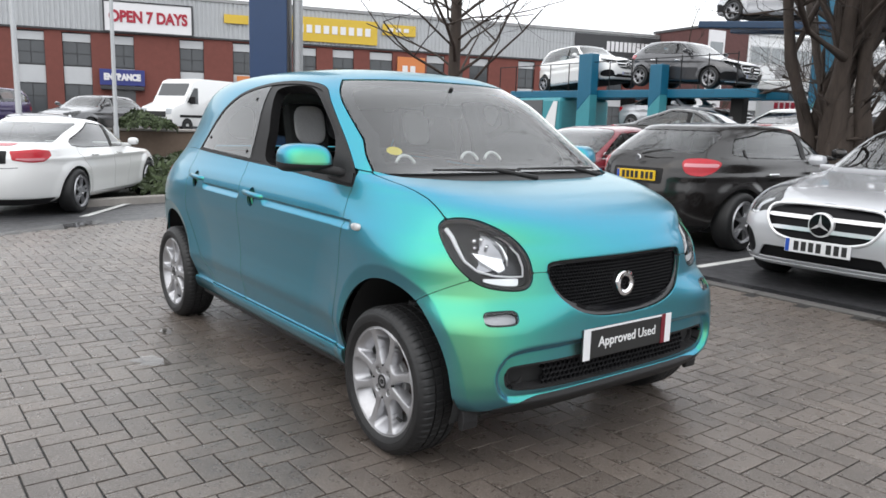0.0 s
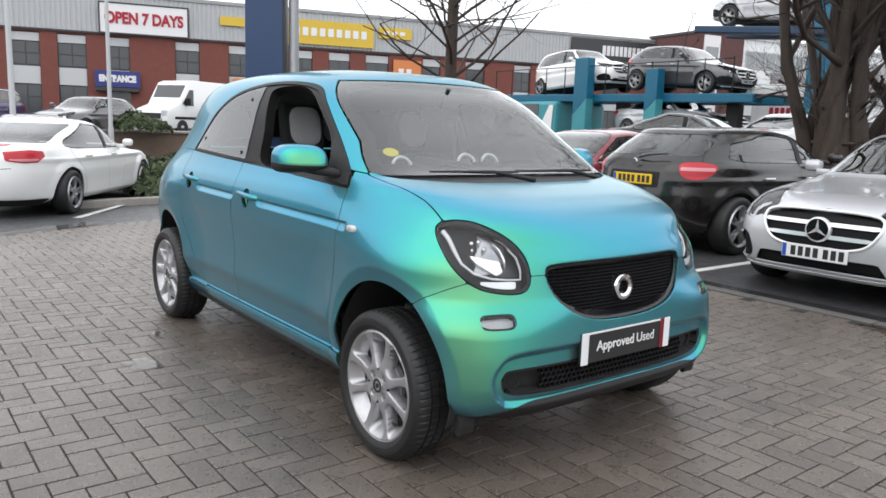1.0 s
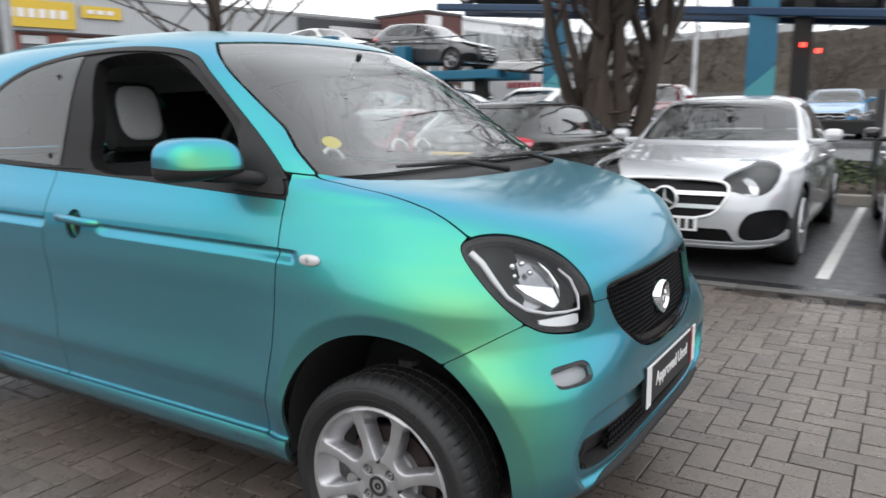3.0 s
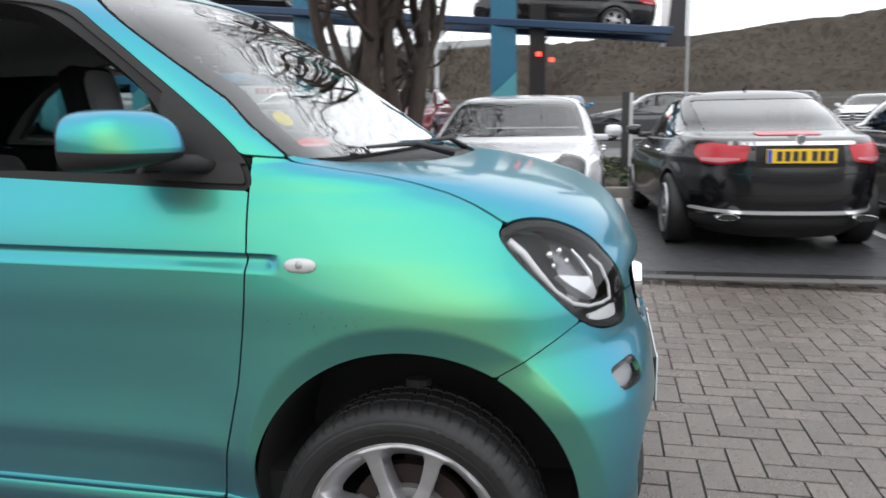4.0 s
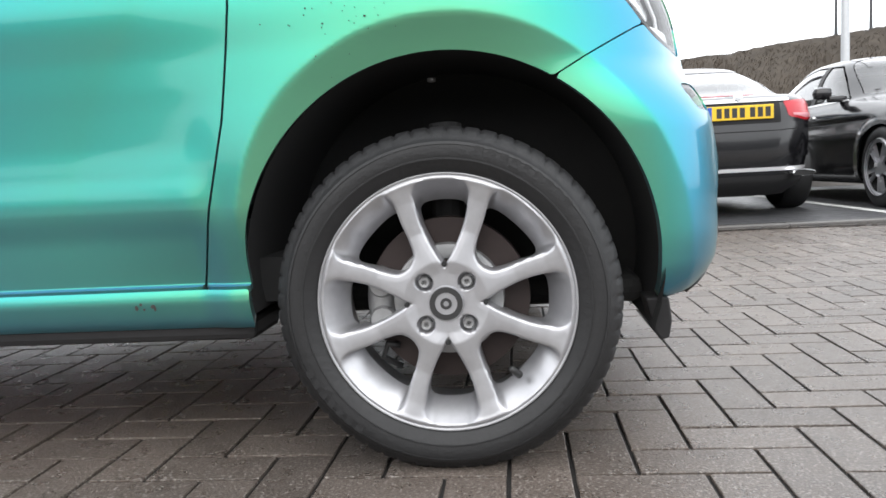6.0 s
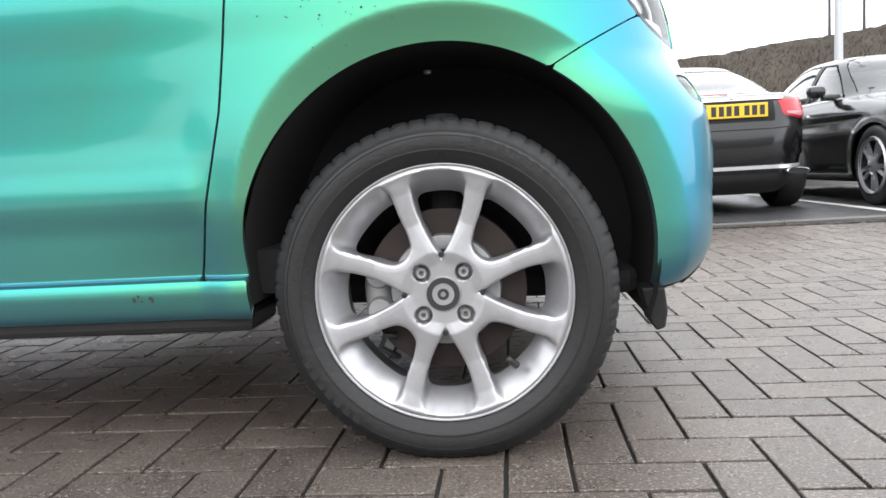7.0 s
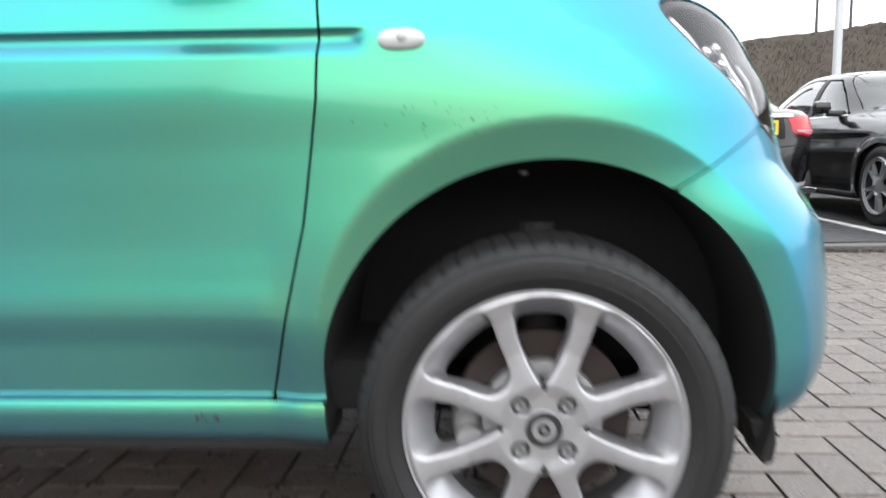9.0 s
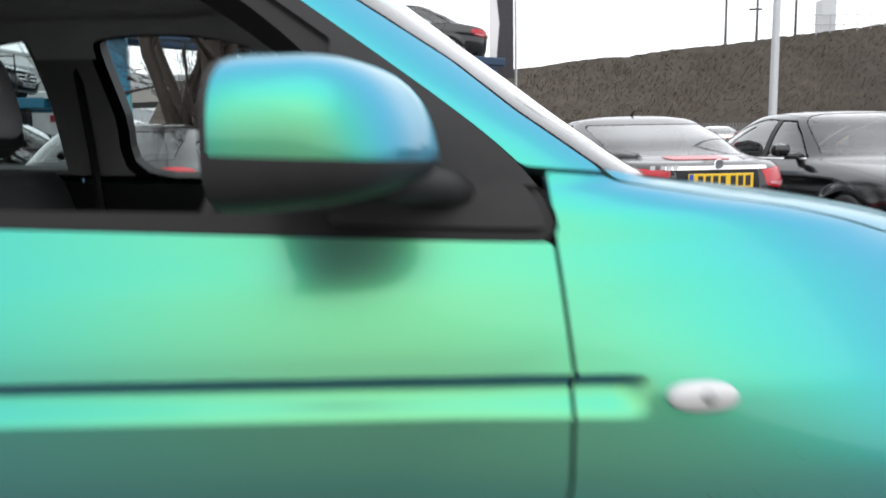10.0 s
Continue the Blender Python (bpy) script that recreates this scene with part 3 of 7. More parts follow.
quarter = both(-door_rear - GAP, arches - 0.001, -window_line - GAP, -rear_screen, hz - 0.24, -0.45 - hx, 1.085 - hz - GAP)
part("rear_quarter", hero.panel(quarter, "both", 0.012), PAINT, smart, smooth=True)
roof = both(-window_line - 0.001, -screen - 0.003, -rear_screen, np.maximum(hz - 1.085, pillar_foot - GAP), np.maximum(under_belt, -1), np.where((hx > 0.9) & (hz < 1.08), np.minimum(-screen_edge - 0.003, pillar_foot - GAP), 1))
part("roof", hero.panel(roof, "both", 0.02), PAINT, smart, smooth=True)

# black window frames, glass
front_hole = inside(rounded([(0.035, 1.064), (-0.005, 1.22), (-0.04, 1.385), (-0.018, 1.427), (0.1, 1.442), (0.255, 1.437), (0.386, 1.398), (0.549, 1.296), (0.656, 1.212), (0.705, 1.145), (0.712, 1.09), (0.70, 1.045), (0.37, 1.05)], 4))(hx, hz)
rear_hole = inside([(-0.875, 1.10), (-0.72, 1.255), (-0.60, 1.33), (-0.45, 1.385), (-0.235, 1.424), (-0.20, 1.25), (-0.186, 1.072), (-0.5, 1.085)])(hx, hz)
for side in ("", "left"):
    part("window_surround", hero.panel(both(window_line - 0.001, -front_hole, -rear_hole), side, 0.05, shift=-0.004), DARK_TRIM, smart, smooth=40)
    pane = part("rear_side_window", hero.panel(both(window_line - 0.018, -0.165 - hx + 0.1 * (hz - 1.07)), side, 0.004, shift=-0.001), TINTED, smart, "hinged pane with a black border", smooth=True)
    pane.visible_shadow = False
    for px, pz in ((-0.80, 1.155), (-0.235, 1.372), (-0.225, 1.10)):
        yy = -(float(hy.reshape(-1)[np.argmin((abs(hx - px) + abs(hz - pz) + (hy < 0.4) * 9).reshape(-1))])) * (1 if side == "" else -1)
        part("pane_pin", lathe([(0.0, -0.004), (0.009, -0.003), (0.012, 0.002)], 16, "y", (px, yy, pz)), DARK_TRIM, pane)
    rim = hero.panel(both(window_line - 0.001, 0.016 - window_line, np.where(hz > 1.06, 1, -1)), side, 0.006, shift=0.002)
    part("window_seal", rim, BLACK_PLASTIC, smart, smooth=40)
part("front_side_window", hero.panel(front_hole, "left", shift=-0.012), GLASS, smart, smooth=True).visible_shadow = False
part("windscreen", hero.panel(both(screen - 0.002, hx - 0.2), "both", shift=-0.002), SCREEN_GLASS, smart, smooth=True).visible_shadow = False
part("screen_border", hero.panel(both(screen - 0.001, np.maximum.reduce([0.026 - screen_edge, hz - 1.437, 1.098 - hz])), "both", shift=-0.007), FRIT, smart, smooth=True)
part("rear_window", hero.panel(rear_screen - 0.002, "both", shift=-0.004), TINTED, smart, smooth=True).visible_shadow = False
cowl = both(cowl_line - hx - GAP, 1.072 - hz, hx - 0.9, crown - hy - GAP, screen_edge)
part("cowl", hero.panel(cowl, "both", 0.01, shift=-0.012), BLACK_PLASTIC, smart, smooth=True)
for a, b, c in (((1.19, 0.04, 1.05), (1.12, -0.14, 1.083), (1.085, -0.46, 1.085)), ((1.14, 0.52, 1.05), (1.12, 0.34, 1.086), (1.125, -0.02, 1.087))):
    wiper = part("wiper", tube([a, b], [0.012, 0.007], 8), BLACK_PLASTIC, smart)
    part("wiper_blade", tube([Vector(b) + 0.8 * (Vector(b) - Vector(c)) * 0.5, b, c], [0.004, 0.008, 0.004], 6), BLACK_PLASTIC, wiper)

# lining inside the body, seen through gaps, arches and glass
lining = both(arches - 0.02, -window_line - 0.03, -screen - 0.02, -rear_screen - 0.02, -grille - 0.01, -intake - 0.01, -lamp - 0.01, np.maximum(hz - 1.05, both(0.9 * hz, hx * 0 + 1)))
part("lining", hero.panel(lining, "both", shift=-0.028), DARK, smart, smooth=True)
for ax in (1.258, -1.25):
    for s in (-1, 1):
        bm = bmesh.new()
        pts = [(ax + 0.357 * math.cos(a), 0.341 + 0.357 * math.sin(a)) for a in np.linspace(-0.36, math.pi + 0.2, 32)]
        rows = [[bm.verts.new((x, s * (y - deep * (0.012 + 0.1 * max(0, abs(x) - 1.35))), z)) for x, z in pts] for y, deep in ((0.775, 1), (0.6, 0), (0.42, 0))]
        for a, b in zip(rows, rows[1:]):
            for k in range(len(pts) - 1):
                bm.faces.new((a[k], a[k + 1], b[k + 1], b[k]))
        bm.faces.new(rows[-1])
        part("wheel_arch_liner", bm, DARK, smart, smooth=40)
part("underbody", box(-1.5, 1.6, -0.6, 0.6, 0.235, 0.285, bevel=0.02), DARK, smart)
for s in (-1, 1):
    part("sill_strip", box(-0.86, 0.9, min(s * 0.6, s * 0.745), max(s * 0.6, s * 0.745), 0.219, 0.262, bevel=0.012), BLACK_PLASTIC, smart)
    part("air_deflector", slab([(1.60, 0.262), (1.56, 0.262), (1.575, 0.2), (1.585, 0.185), (1.6, 0.19), (1.605, 0.22)], 0.07, 0.004), BLACK_PLASTIC, smart).matrix_basis = pose(0.025, -0.70 if s < 0 else 0.63, 0)
splitter = both(0.262 + 0.045 * step01(hy, 0.74, 0.42) * step01(hx, 1.4, 1.6) - hz, hz - 0.205 - 0.05 * step01(hy, 0.4, 0.6), np.where(hx > 1.35, 1, -1), 0.62 - hy)
part("splitter", hero.panel(splitter, "both", 0.05, shift=0.003), BLACK_PLASTIC, smart, smooth=True)

# honeycomb grille, badge, number plate, lower intake
part("grille_backing", hero.panel(both(grille, hx * 0 + 1), "both", shift=-0.035), DARK, smart, smooth=True)
part("grille_frame", hero.panel(both(grille - 0.001, 0.012 + 0.02 * step01(hz, 0.66, 0.6) - grille), "both", 0.02, shift=-0.008), GLOSS_BLACK, smart, smooth=True)


def honeycomb(region, step, size, wall):
    """Little six-sided cells in rows over a region of the nose."""
    bm = bmesh.new()
    pts = hero.P.reshape(-1, 3)
    keep = (region.reshape(-1) > 0.004)
    cloud = pts[keep]
    if not len(cloud):
        return bm
    lo, hi = cloud[:, 2].min(), cloud[:, 2].max()
    row = 0
    z = lo
    while z < hi:
        near = cloud[abs(cloud[:, 2] - z) < 0.02]
        reach = -near[:, 1].min() if len(near) else 0
        n = int(reach / step)
        for k in range(-n, n + 1):
            y = (k + 0.5 * (row % 2)) * step
            if abs(y) > reach:
                continue
            q = near[np.argmin(abs(-near[:, 1] - abs(y)) + abs(near[:, 2] - z))]
            x = q[0] - 0.018
            outer = [(y + size * math.cos(a), z + size * math.sin(a)) for a in (math.pi / 6 + math.pi / 3 * i for i in range(6))]
            inner = [(y + (size - wall) * math.cos(a), z + (size - wall) * math.sin(a)) for a in (math.pi / 6 + math.pi / 3 * i for i in range(6))]
            vo = [bm.verts.new((x, a, b)) for a, b in outer]
            vi = [bm.verts.new((x - 0.002, a, b)) for a, b in inner]
            vb = [bm.verts.new((x - 0.014, a, b)) for a, b in inner]
            for i in range(6):
                j = (i + 1) % 6
                bm.faces.new((vo[i], vo[j], vi[j], vi[i]))
                bm.faces.new((vi[i], vi[j], vb[j], vb[i]))
        z += step * 0.87
        row += 1
    return bm


tagged(part("grille_mesh", honeycomb(grille, 0.0145, 0.0083, 0.003), BADGE_DARK_MESH, smart), kind="stuff")
part("intake_backing", hero.panel(intake, "both", shift=-0.05), DARK, smart, smooth=True)
part("intake_rim", hero.panel(both(intake, 0.01 - intake), "both", 0.04, shift=-0.004), BLACK_PLASTIC, smart, smooth=True)
tagged(part("intake_mesh", honeycomb(np.where(hy < 0.43, intake, -1), 0.024, 0.0138, 0.0045), BADGE_DARK_MESH, smart), kind="stuff")
for s in (-1, 1):
    part("fog_lamp_bezel", lathe([(0.0, 0.0), (0.028, 0.002), (0.034, 0.02), (0.042, 0.022), (0.05, 0.01), (0.055, -0.01)], 32, "x", (1.668, s * 0.515, 0.385)), BLACK_PLASTIC, smart, smooth=40)
badge = part("badge", lathe([(0.026, 0.0), (0.028, 0.013), (0.037, 0.02), (0.049, 0.017), (0.055, 0.004), (0.055, -0.02), (0.026, -0.02)], 48, "x", (1.733, 0.0, 0.682), closed=True), CHROME, smart, smooth=40)
part("badge_notch", slab([(-0.022, 0.0), (0.0, 0.013), (0.0, -0.013)], 0.006), CHROME, badge).matrix_basis = pose(1.746, 0.042, 0.682, 0, 0, 90)
plate = part("number_plate", box(1.766, 1.782, -0.26, 0.26, 0.418, 0.535, bevel=0.003), BADGE_DARK, smart, "black show plate with white lettering")
plate.matrix_basis = pose(0, 0, 0)
for y0, y1, m in ((-0.262, -0.225, PLATE_WHITE), (0.225, 0.262, PLATE_WHITE), (0.2, 0.2245, RED_STRIP)):
    part("plate_strip", box(1.781, 1.785, y0, y1, 0.416, 0.537, bevel=0.001), m, plate)
for word, y, size, bold in (("Approved", -0.07, 0.054, 0.0006), ("Used", 0.108, 0.054, 0.0)):
    part("plate_text", moved(lettering(word, size, 0.001, 0.0, bold), pose(1.784, y, 0.478, 0, 0, 90)), WHITE_PLASTIC, plate)
part("plate_border", box(1.781, 1.7835, -0.225, 0.225, 0.529, 0.536), PLATE_WHITE, plate)
tow = part("towing_eye_cover", slab([(0.026 * math.cos(a) * (1.1 if abs(math.cos(a)) > .7 else 1), 0.026 * math.sin(a)) for a in np.linspace(0, 2 * math.pi, 20, endpoint=False)], 0.01, 0.002), PAINT, smart)
tow.matrix_basis = pose(1.742, -0.39, 0.492, 0, 0, 82)


# headlamps
def headlamp(side):
    s = -1 if side == "" else 1
    lampo = part("headlamp", hero.panel(lamp - 0.001, side, shift=-0.002), LENS, smart, "clear headlamp with black and chrome inside", smooth=True)
    part("bezel", hero.panel(both(lamp - 0.001, 0.010 - lamp), side, 0.02, shift=-0.004), DARK_TRIM, lampo, smooth=True)
    part("bowl", hero.panel(lamp - 0.004, side, shift=-0.06), mat("lamp_bowl", (0.035, 0.035, 0.038), 0.25, 0.5), lampo, smooth=True)
    bm = hero.panel(both(lamp - 0.006, 0.10 - lamp, np.where(hx - hy < 0.97, 1, 0.75 - hz + 0.0 * hz)), side, shift=-0.045)
    part("dark_panel", bm, DARK_TRIM, lampo, smooth=True)
    inn = Vector((-0.016, -0.012 * s, -0.006))
    guide = [(1.465, 0.678, 0.903), (1.493, 0.671, 0.878), (1.525, 0.668, 0.837), (1.56, 0.663, 0.797), (1.597, 0.632, 0.764), (1.63, 0.581, 0.748), (1.657, 0.524, 0.743), (1.673, 0.481, 0.744), (1.669, 0.48, 0.778), (1.651, 0.488, 0.821), (1.626, 0.507, 0.848)]
    part("light_guide", tube([Vector((a, s * b, c)) + inn for a, b, c in guide], [0.009, 0.009, 0.008, 0.0055, 0.0045, 0.004, 0.004, 0.004, 0.004, 0.004, 0.003], 8), WHITE_PLASTIC, lampo, smooth=True)
    inner = [(1.597, 0.551, 0.87), (1.615, 0.533, 0.846), (1.638, 0.53, 0.813), (1.647, 0.533, 0.784)]
    part("light_guide", tube([Vector((a, s * b, c)) + inn * 1.6 for a, b, c in inner], [0.003, 0.005, 0.006, 0.004], 8), CHROME, lampo, smooth=True)
    low = hero.panel(both(lamp - 0.012, 0.738 - hz, hz - 0.712, (hx - hy) - 0.985, 1.175 - (hx - hy)), side, 0.006, shift=-0.012)
    part("indicator_strip", low, mat("bright_lamp_strip", (0.85, 0.85, 0.85), 0.2, 0.3), lampo, smooth=True)
    plate_d = inside([(0.93, 0.838), (1.09, 0.816), (1.115, 0.775), (1.085, 0.76), (0.97, 0.812)])(hx - hy, hz)
    part("reflector", hero.panel(both(plate_d, lamp - 0.01), side, 0.02, shift=-0.03), mat("bright_reflector", (0.9, 0.9, 0.9), 0.15, 0.6), lampo, smooth=True)
    dish = both(0.085 - np.hypot((hx - hy - 1.01) * 0.75, hz - 0.85), lamp - 0.012)
    part("reflector_dish", hero.panel(dish, side, shift=-0.05), mat("dish_grey", (0.35, 0.35, 0.36), 0.25, 0.9), lampo, smooth=True)
    for k, (a, b, c) in enumerate(((1.555, 0.615, 0.868), (1.575, 0.60, 0.875), (1.59, 0.585, 0.85), (1.565, 0.62, 0.845))):
        knob = bmesh.new()
        bmesh.ops.create_uvsphere(knob, u_segments=12, v_segments=8, radius=0.010 - 0.001 * k)
        part("lamp_fitting", moved(knob, Matrix.Translation(Vector((a, s * b, c)) + inn * 1.8)), CHROME, lampo, smooth=True)
    day = part("daytime_lamp", hero.panel(day_lamp, side, shift=-0.002), LENS, smart, "clear oblong daytime lamp in the bumper", smooth=True)
    part("reflector", hero.panel(day_lamp - 0.002, side, shift=-0.02), DULL_ALLOY, day, smooth=True)
    part("bezel", hero.panel(both(day_lamp + 0.002, 0.004 - day_lamp), side, 0.02, shift=-0.003), BLACK_PLASTIC, day, smooth=True)


for side in ("", "left"):
    headlamp(side)

def side_at(x, z):
    """Half width of the body at a place on its side."""
    return float(hy.reshape(-1)[np.argmin((abs(hx - x) + abs(hz - z) + (hy < 0.4) * 9).reshape(-1))])


# indicators on the wings, door handles, mirrors
for s in (-1, 1):
    bm = bmesh.new()
    bmesh.ops.create_uvsphere(bm, u_segments=32, v_segments=16, radius=1)
    for v in bm.verts:
        a, b, c = v.co
        f = (abs(a) ** 2.6 + abs(b) ** 2.6 + abs(c) ** 2.2) ** (1 / 2.5)
        v.co = Vector((0.0345 * a / f, 0.013 * b / f, 0.0155 * c / f))
    rep = part("side_indicator", moved(bm, pose(1.0455, s * (side_at(1.0455, 0.862) + 0.001), 0.862)), mat("milky_lens", (0.5, 0.5, 0.5), 0.15, coat=0.5), smart, "clear oval side indicator", smooth=True)
    bm = bmesh.new()
    bmesh.ops.create_uvsphere(bm, u_segments=16, v_segments=10, radius=1)
    for v in bm.verts:
        v.co = Vector((0.011 * v.co.x, 0.006 * v.co.y, 0.010 * v.co.z))
    part("bulb", moved(bm, pose(1.047, s * (side_at(1.0455, 0.862) + 0.0095), 0.864)), DULL_ALLOY, rep, smooth=True)
    for hx0, z0 in ((0.0, 0.896), (-0.83, 0.925)):
        cup = lathe([(0.0, 0.024), (0.032, 0.021), (0.047, 0.007), (0.052, -0.001)], 32, "y")
        for v in cup.verts:
            v.co = Vector((v.co.x * 0.9, -s * v.co.y, v.co.z))
        ycup = side_at(hx0 - 0.01, z0 + 0.05) - 0.002
        cup_ob = part("handle_cup", moved(cup, pose(hx0 - 0.01, s * ycup, z0 - 0.014)), PAINT, smart, smooth=True)
        bar = bmesh.new()
        add_tube(bar, [(hx0 - 0.115, s * (ycup + 0.003), z0 + 0.004), (hx0 - 0.10, s * (ycup + 0.018), z0 + 0.004), (hx0 - 0.02, s * (ycup + 0.026), z0 + 0.002), (hx0 + 0.06, s * (ycup + 0.026), z0 - 0.002), (hx0 + 0.115, s * (ycup + 0.018), z0 - 0.004), (hx0 + 0.125, s * (ycup + 0.004), z0 - 0.004)], [0.010, 0.013, 0.014, 0.014, 0.013, 0.010], 12)
        part("door_handle", bar, PAINT, smart, smooth=True)

for s in (-1, 1):
    cap = bmesh.new()
    bmesh.ops.create_uvsphere(cap, u_segments=56, v_segments=36, radius=1)
    bmesh.ops.rotate(cap, verts=cap.verts[:], matrix=Matrix.Rotation(radians(90), 3, "Y"))
    for v in cap.verts:
        a, b, c = v.co
        f = (abs(a) ** 3.4 + abs(b) ** 3.0 + abs(c) ** 3.2) ** (1 / 3.2)
        a, b, c = max(a / f, -0.5), b / f, c / f
        back, ahead = 0.645 - 0.024 * b, 0.783 - 0.035 * b
        v.co = Vector((back + (a + 0.5) / 1.5 * (ahead - back) - 0.012 * max(c, 0) * (a + 0.5), s * (0.853 + 0.098 * b), 1.100 + c * (0.077 if c > 0 else 0.046 + 0.006 * b - 0.012 * (a + 0.5) / 1.5)))
    lower, rim = cap.copy(), cap.copy()
    for bmx, no, keep in ((cap, (0.05, 0, 1), 1), (lower, (0.05, 0, 1), -1), (rim, (0.05, 0, 1), 1)):
        bmesh.ops.bisect_plane(bmx, geom=bmx.verts[:] + bmx.edges[:] + bmx.faces[:], plane_co=(0.73, 0, 1.094), plane_no=Vector(no) * -keep, clear_outer=True)
    edge = dict(plane_co=(0.652, s * 0.853, 1.1), plane_no=(1, s * 0.245, 0))
    bmesh.ops.bisect_plane(cap, geom=cap.verts[:] + cap.edges[:] + cap.faces[:], clear_inner=True, **edge)
    bmesh.ops.bisect_plane(rim, geom=rim.verts[:] + rim.edges[:] + rim.faces[:], clear_outer=True, **edge)
    mirror = part("door_mirror", lower, BLACK_PLASTIC, smart, "black door mirror with a painted cap", smooth=40)
    part("cap", cap, PAINT, mirror, smooth=40)
    part("rim", rim, BLACK_PLASTIC, mirror, smooth=40)
    part("mirror_glass", moved(box(-0.003, 0.0, -0.07, 0.07, -0.045, 0.05, bevel=0.001), pose(0.644, s * 0.853, 1.105, 0, 0, s * -13.8)), CHROME, mirror)
    foot = bmesh.new()
    add_tube(foot, [(0.74, s * 0.84, 1.072), (0.768, s * 0.79, 1.07), (0.80, s * 0.75, 1.064), (0.83, s * 0.715, 1.054)], [0.014, 0.019, 0.019, 0.015], 14)
    part("arm", foot, BLACK_PLASTIC, mirror, smooth=True)
    tri = both(window_line - 0.012, -front_hole - 0.004, hx - 0.69)
    part("mirror_triangle", hero.panel(tri, "" if s < 0 else "left", 0.01, shift=0.003), BLACK_PLASTIC, smart, smooth=40)

tail = both(0.13 - abs(hz - 0.82), 0.07 - abs(-hx - hy - 0.93) * 0.75, np.where(hx < -1.3, 1, -1))
for side in ("", "left"):
    part("tail_lamp", hero.panel(tail, side, 0.01, shift=0.004), TAIL_RED, smart, "red tail lamp", smooth=True)
rnd_m = random.Random(12)
dirt = bmesh.new()
for k in range(34):
    x, z, r = (rnd_m.gauss(1.085, 0.045), rnd_m.gauss(0.735, 0.035), rnd_m.uniform(0.0005, 0.0013)) if k < 28 else (rnd_m.gauss(0.72, 0.03), 0.292 + rnd_m.uniform(-0.01, 0.004), rnd_m.uniform(0.0012, 0.0028))
    bmesh.ops.create_circle(dirt, cap_ends=True, segments=7, radius=r, matrix=Matrix.Translation((x, -side_at(x, z) - 0.0012, z)) @ Matrix.Rotation(radians(90), 4, "X") @ Matrix.Diagonal((rnd_m.uniform(0.6, 1.8), 1.4, 1, 1)))
tagged(part("mud_specks", dirt, mat("dry_mud", (0.03, 0.032, 0.028), 0.8), smart), kind="stuff")
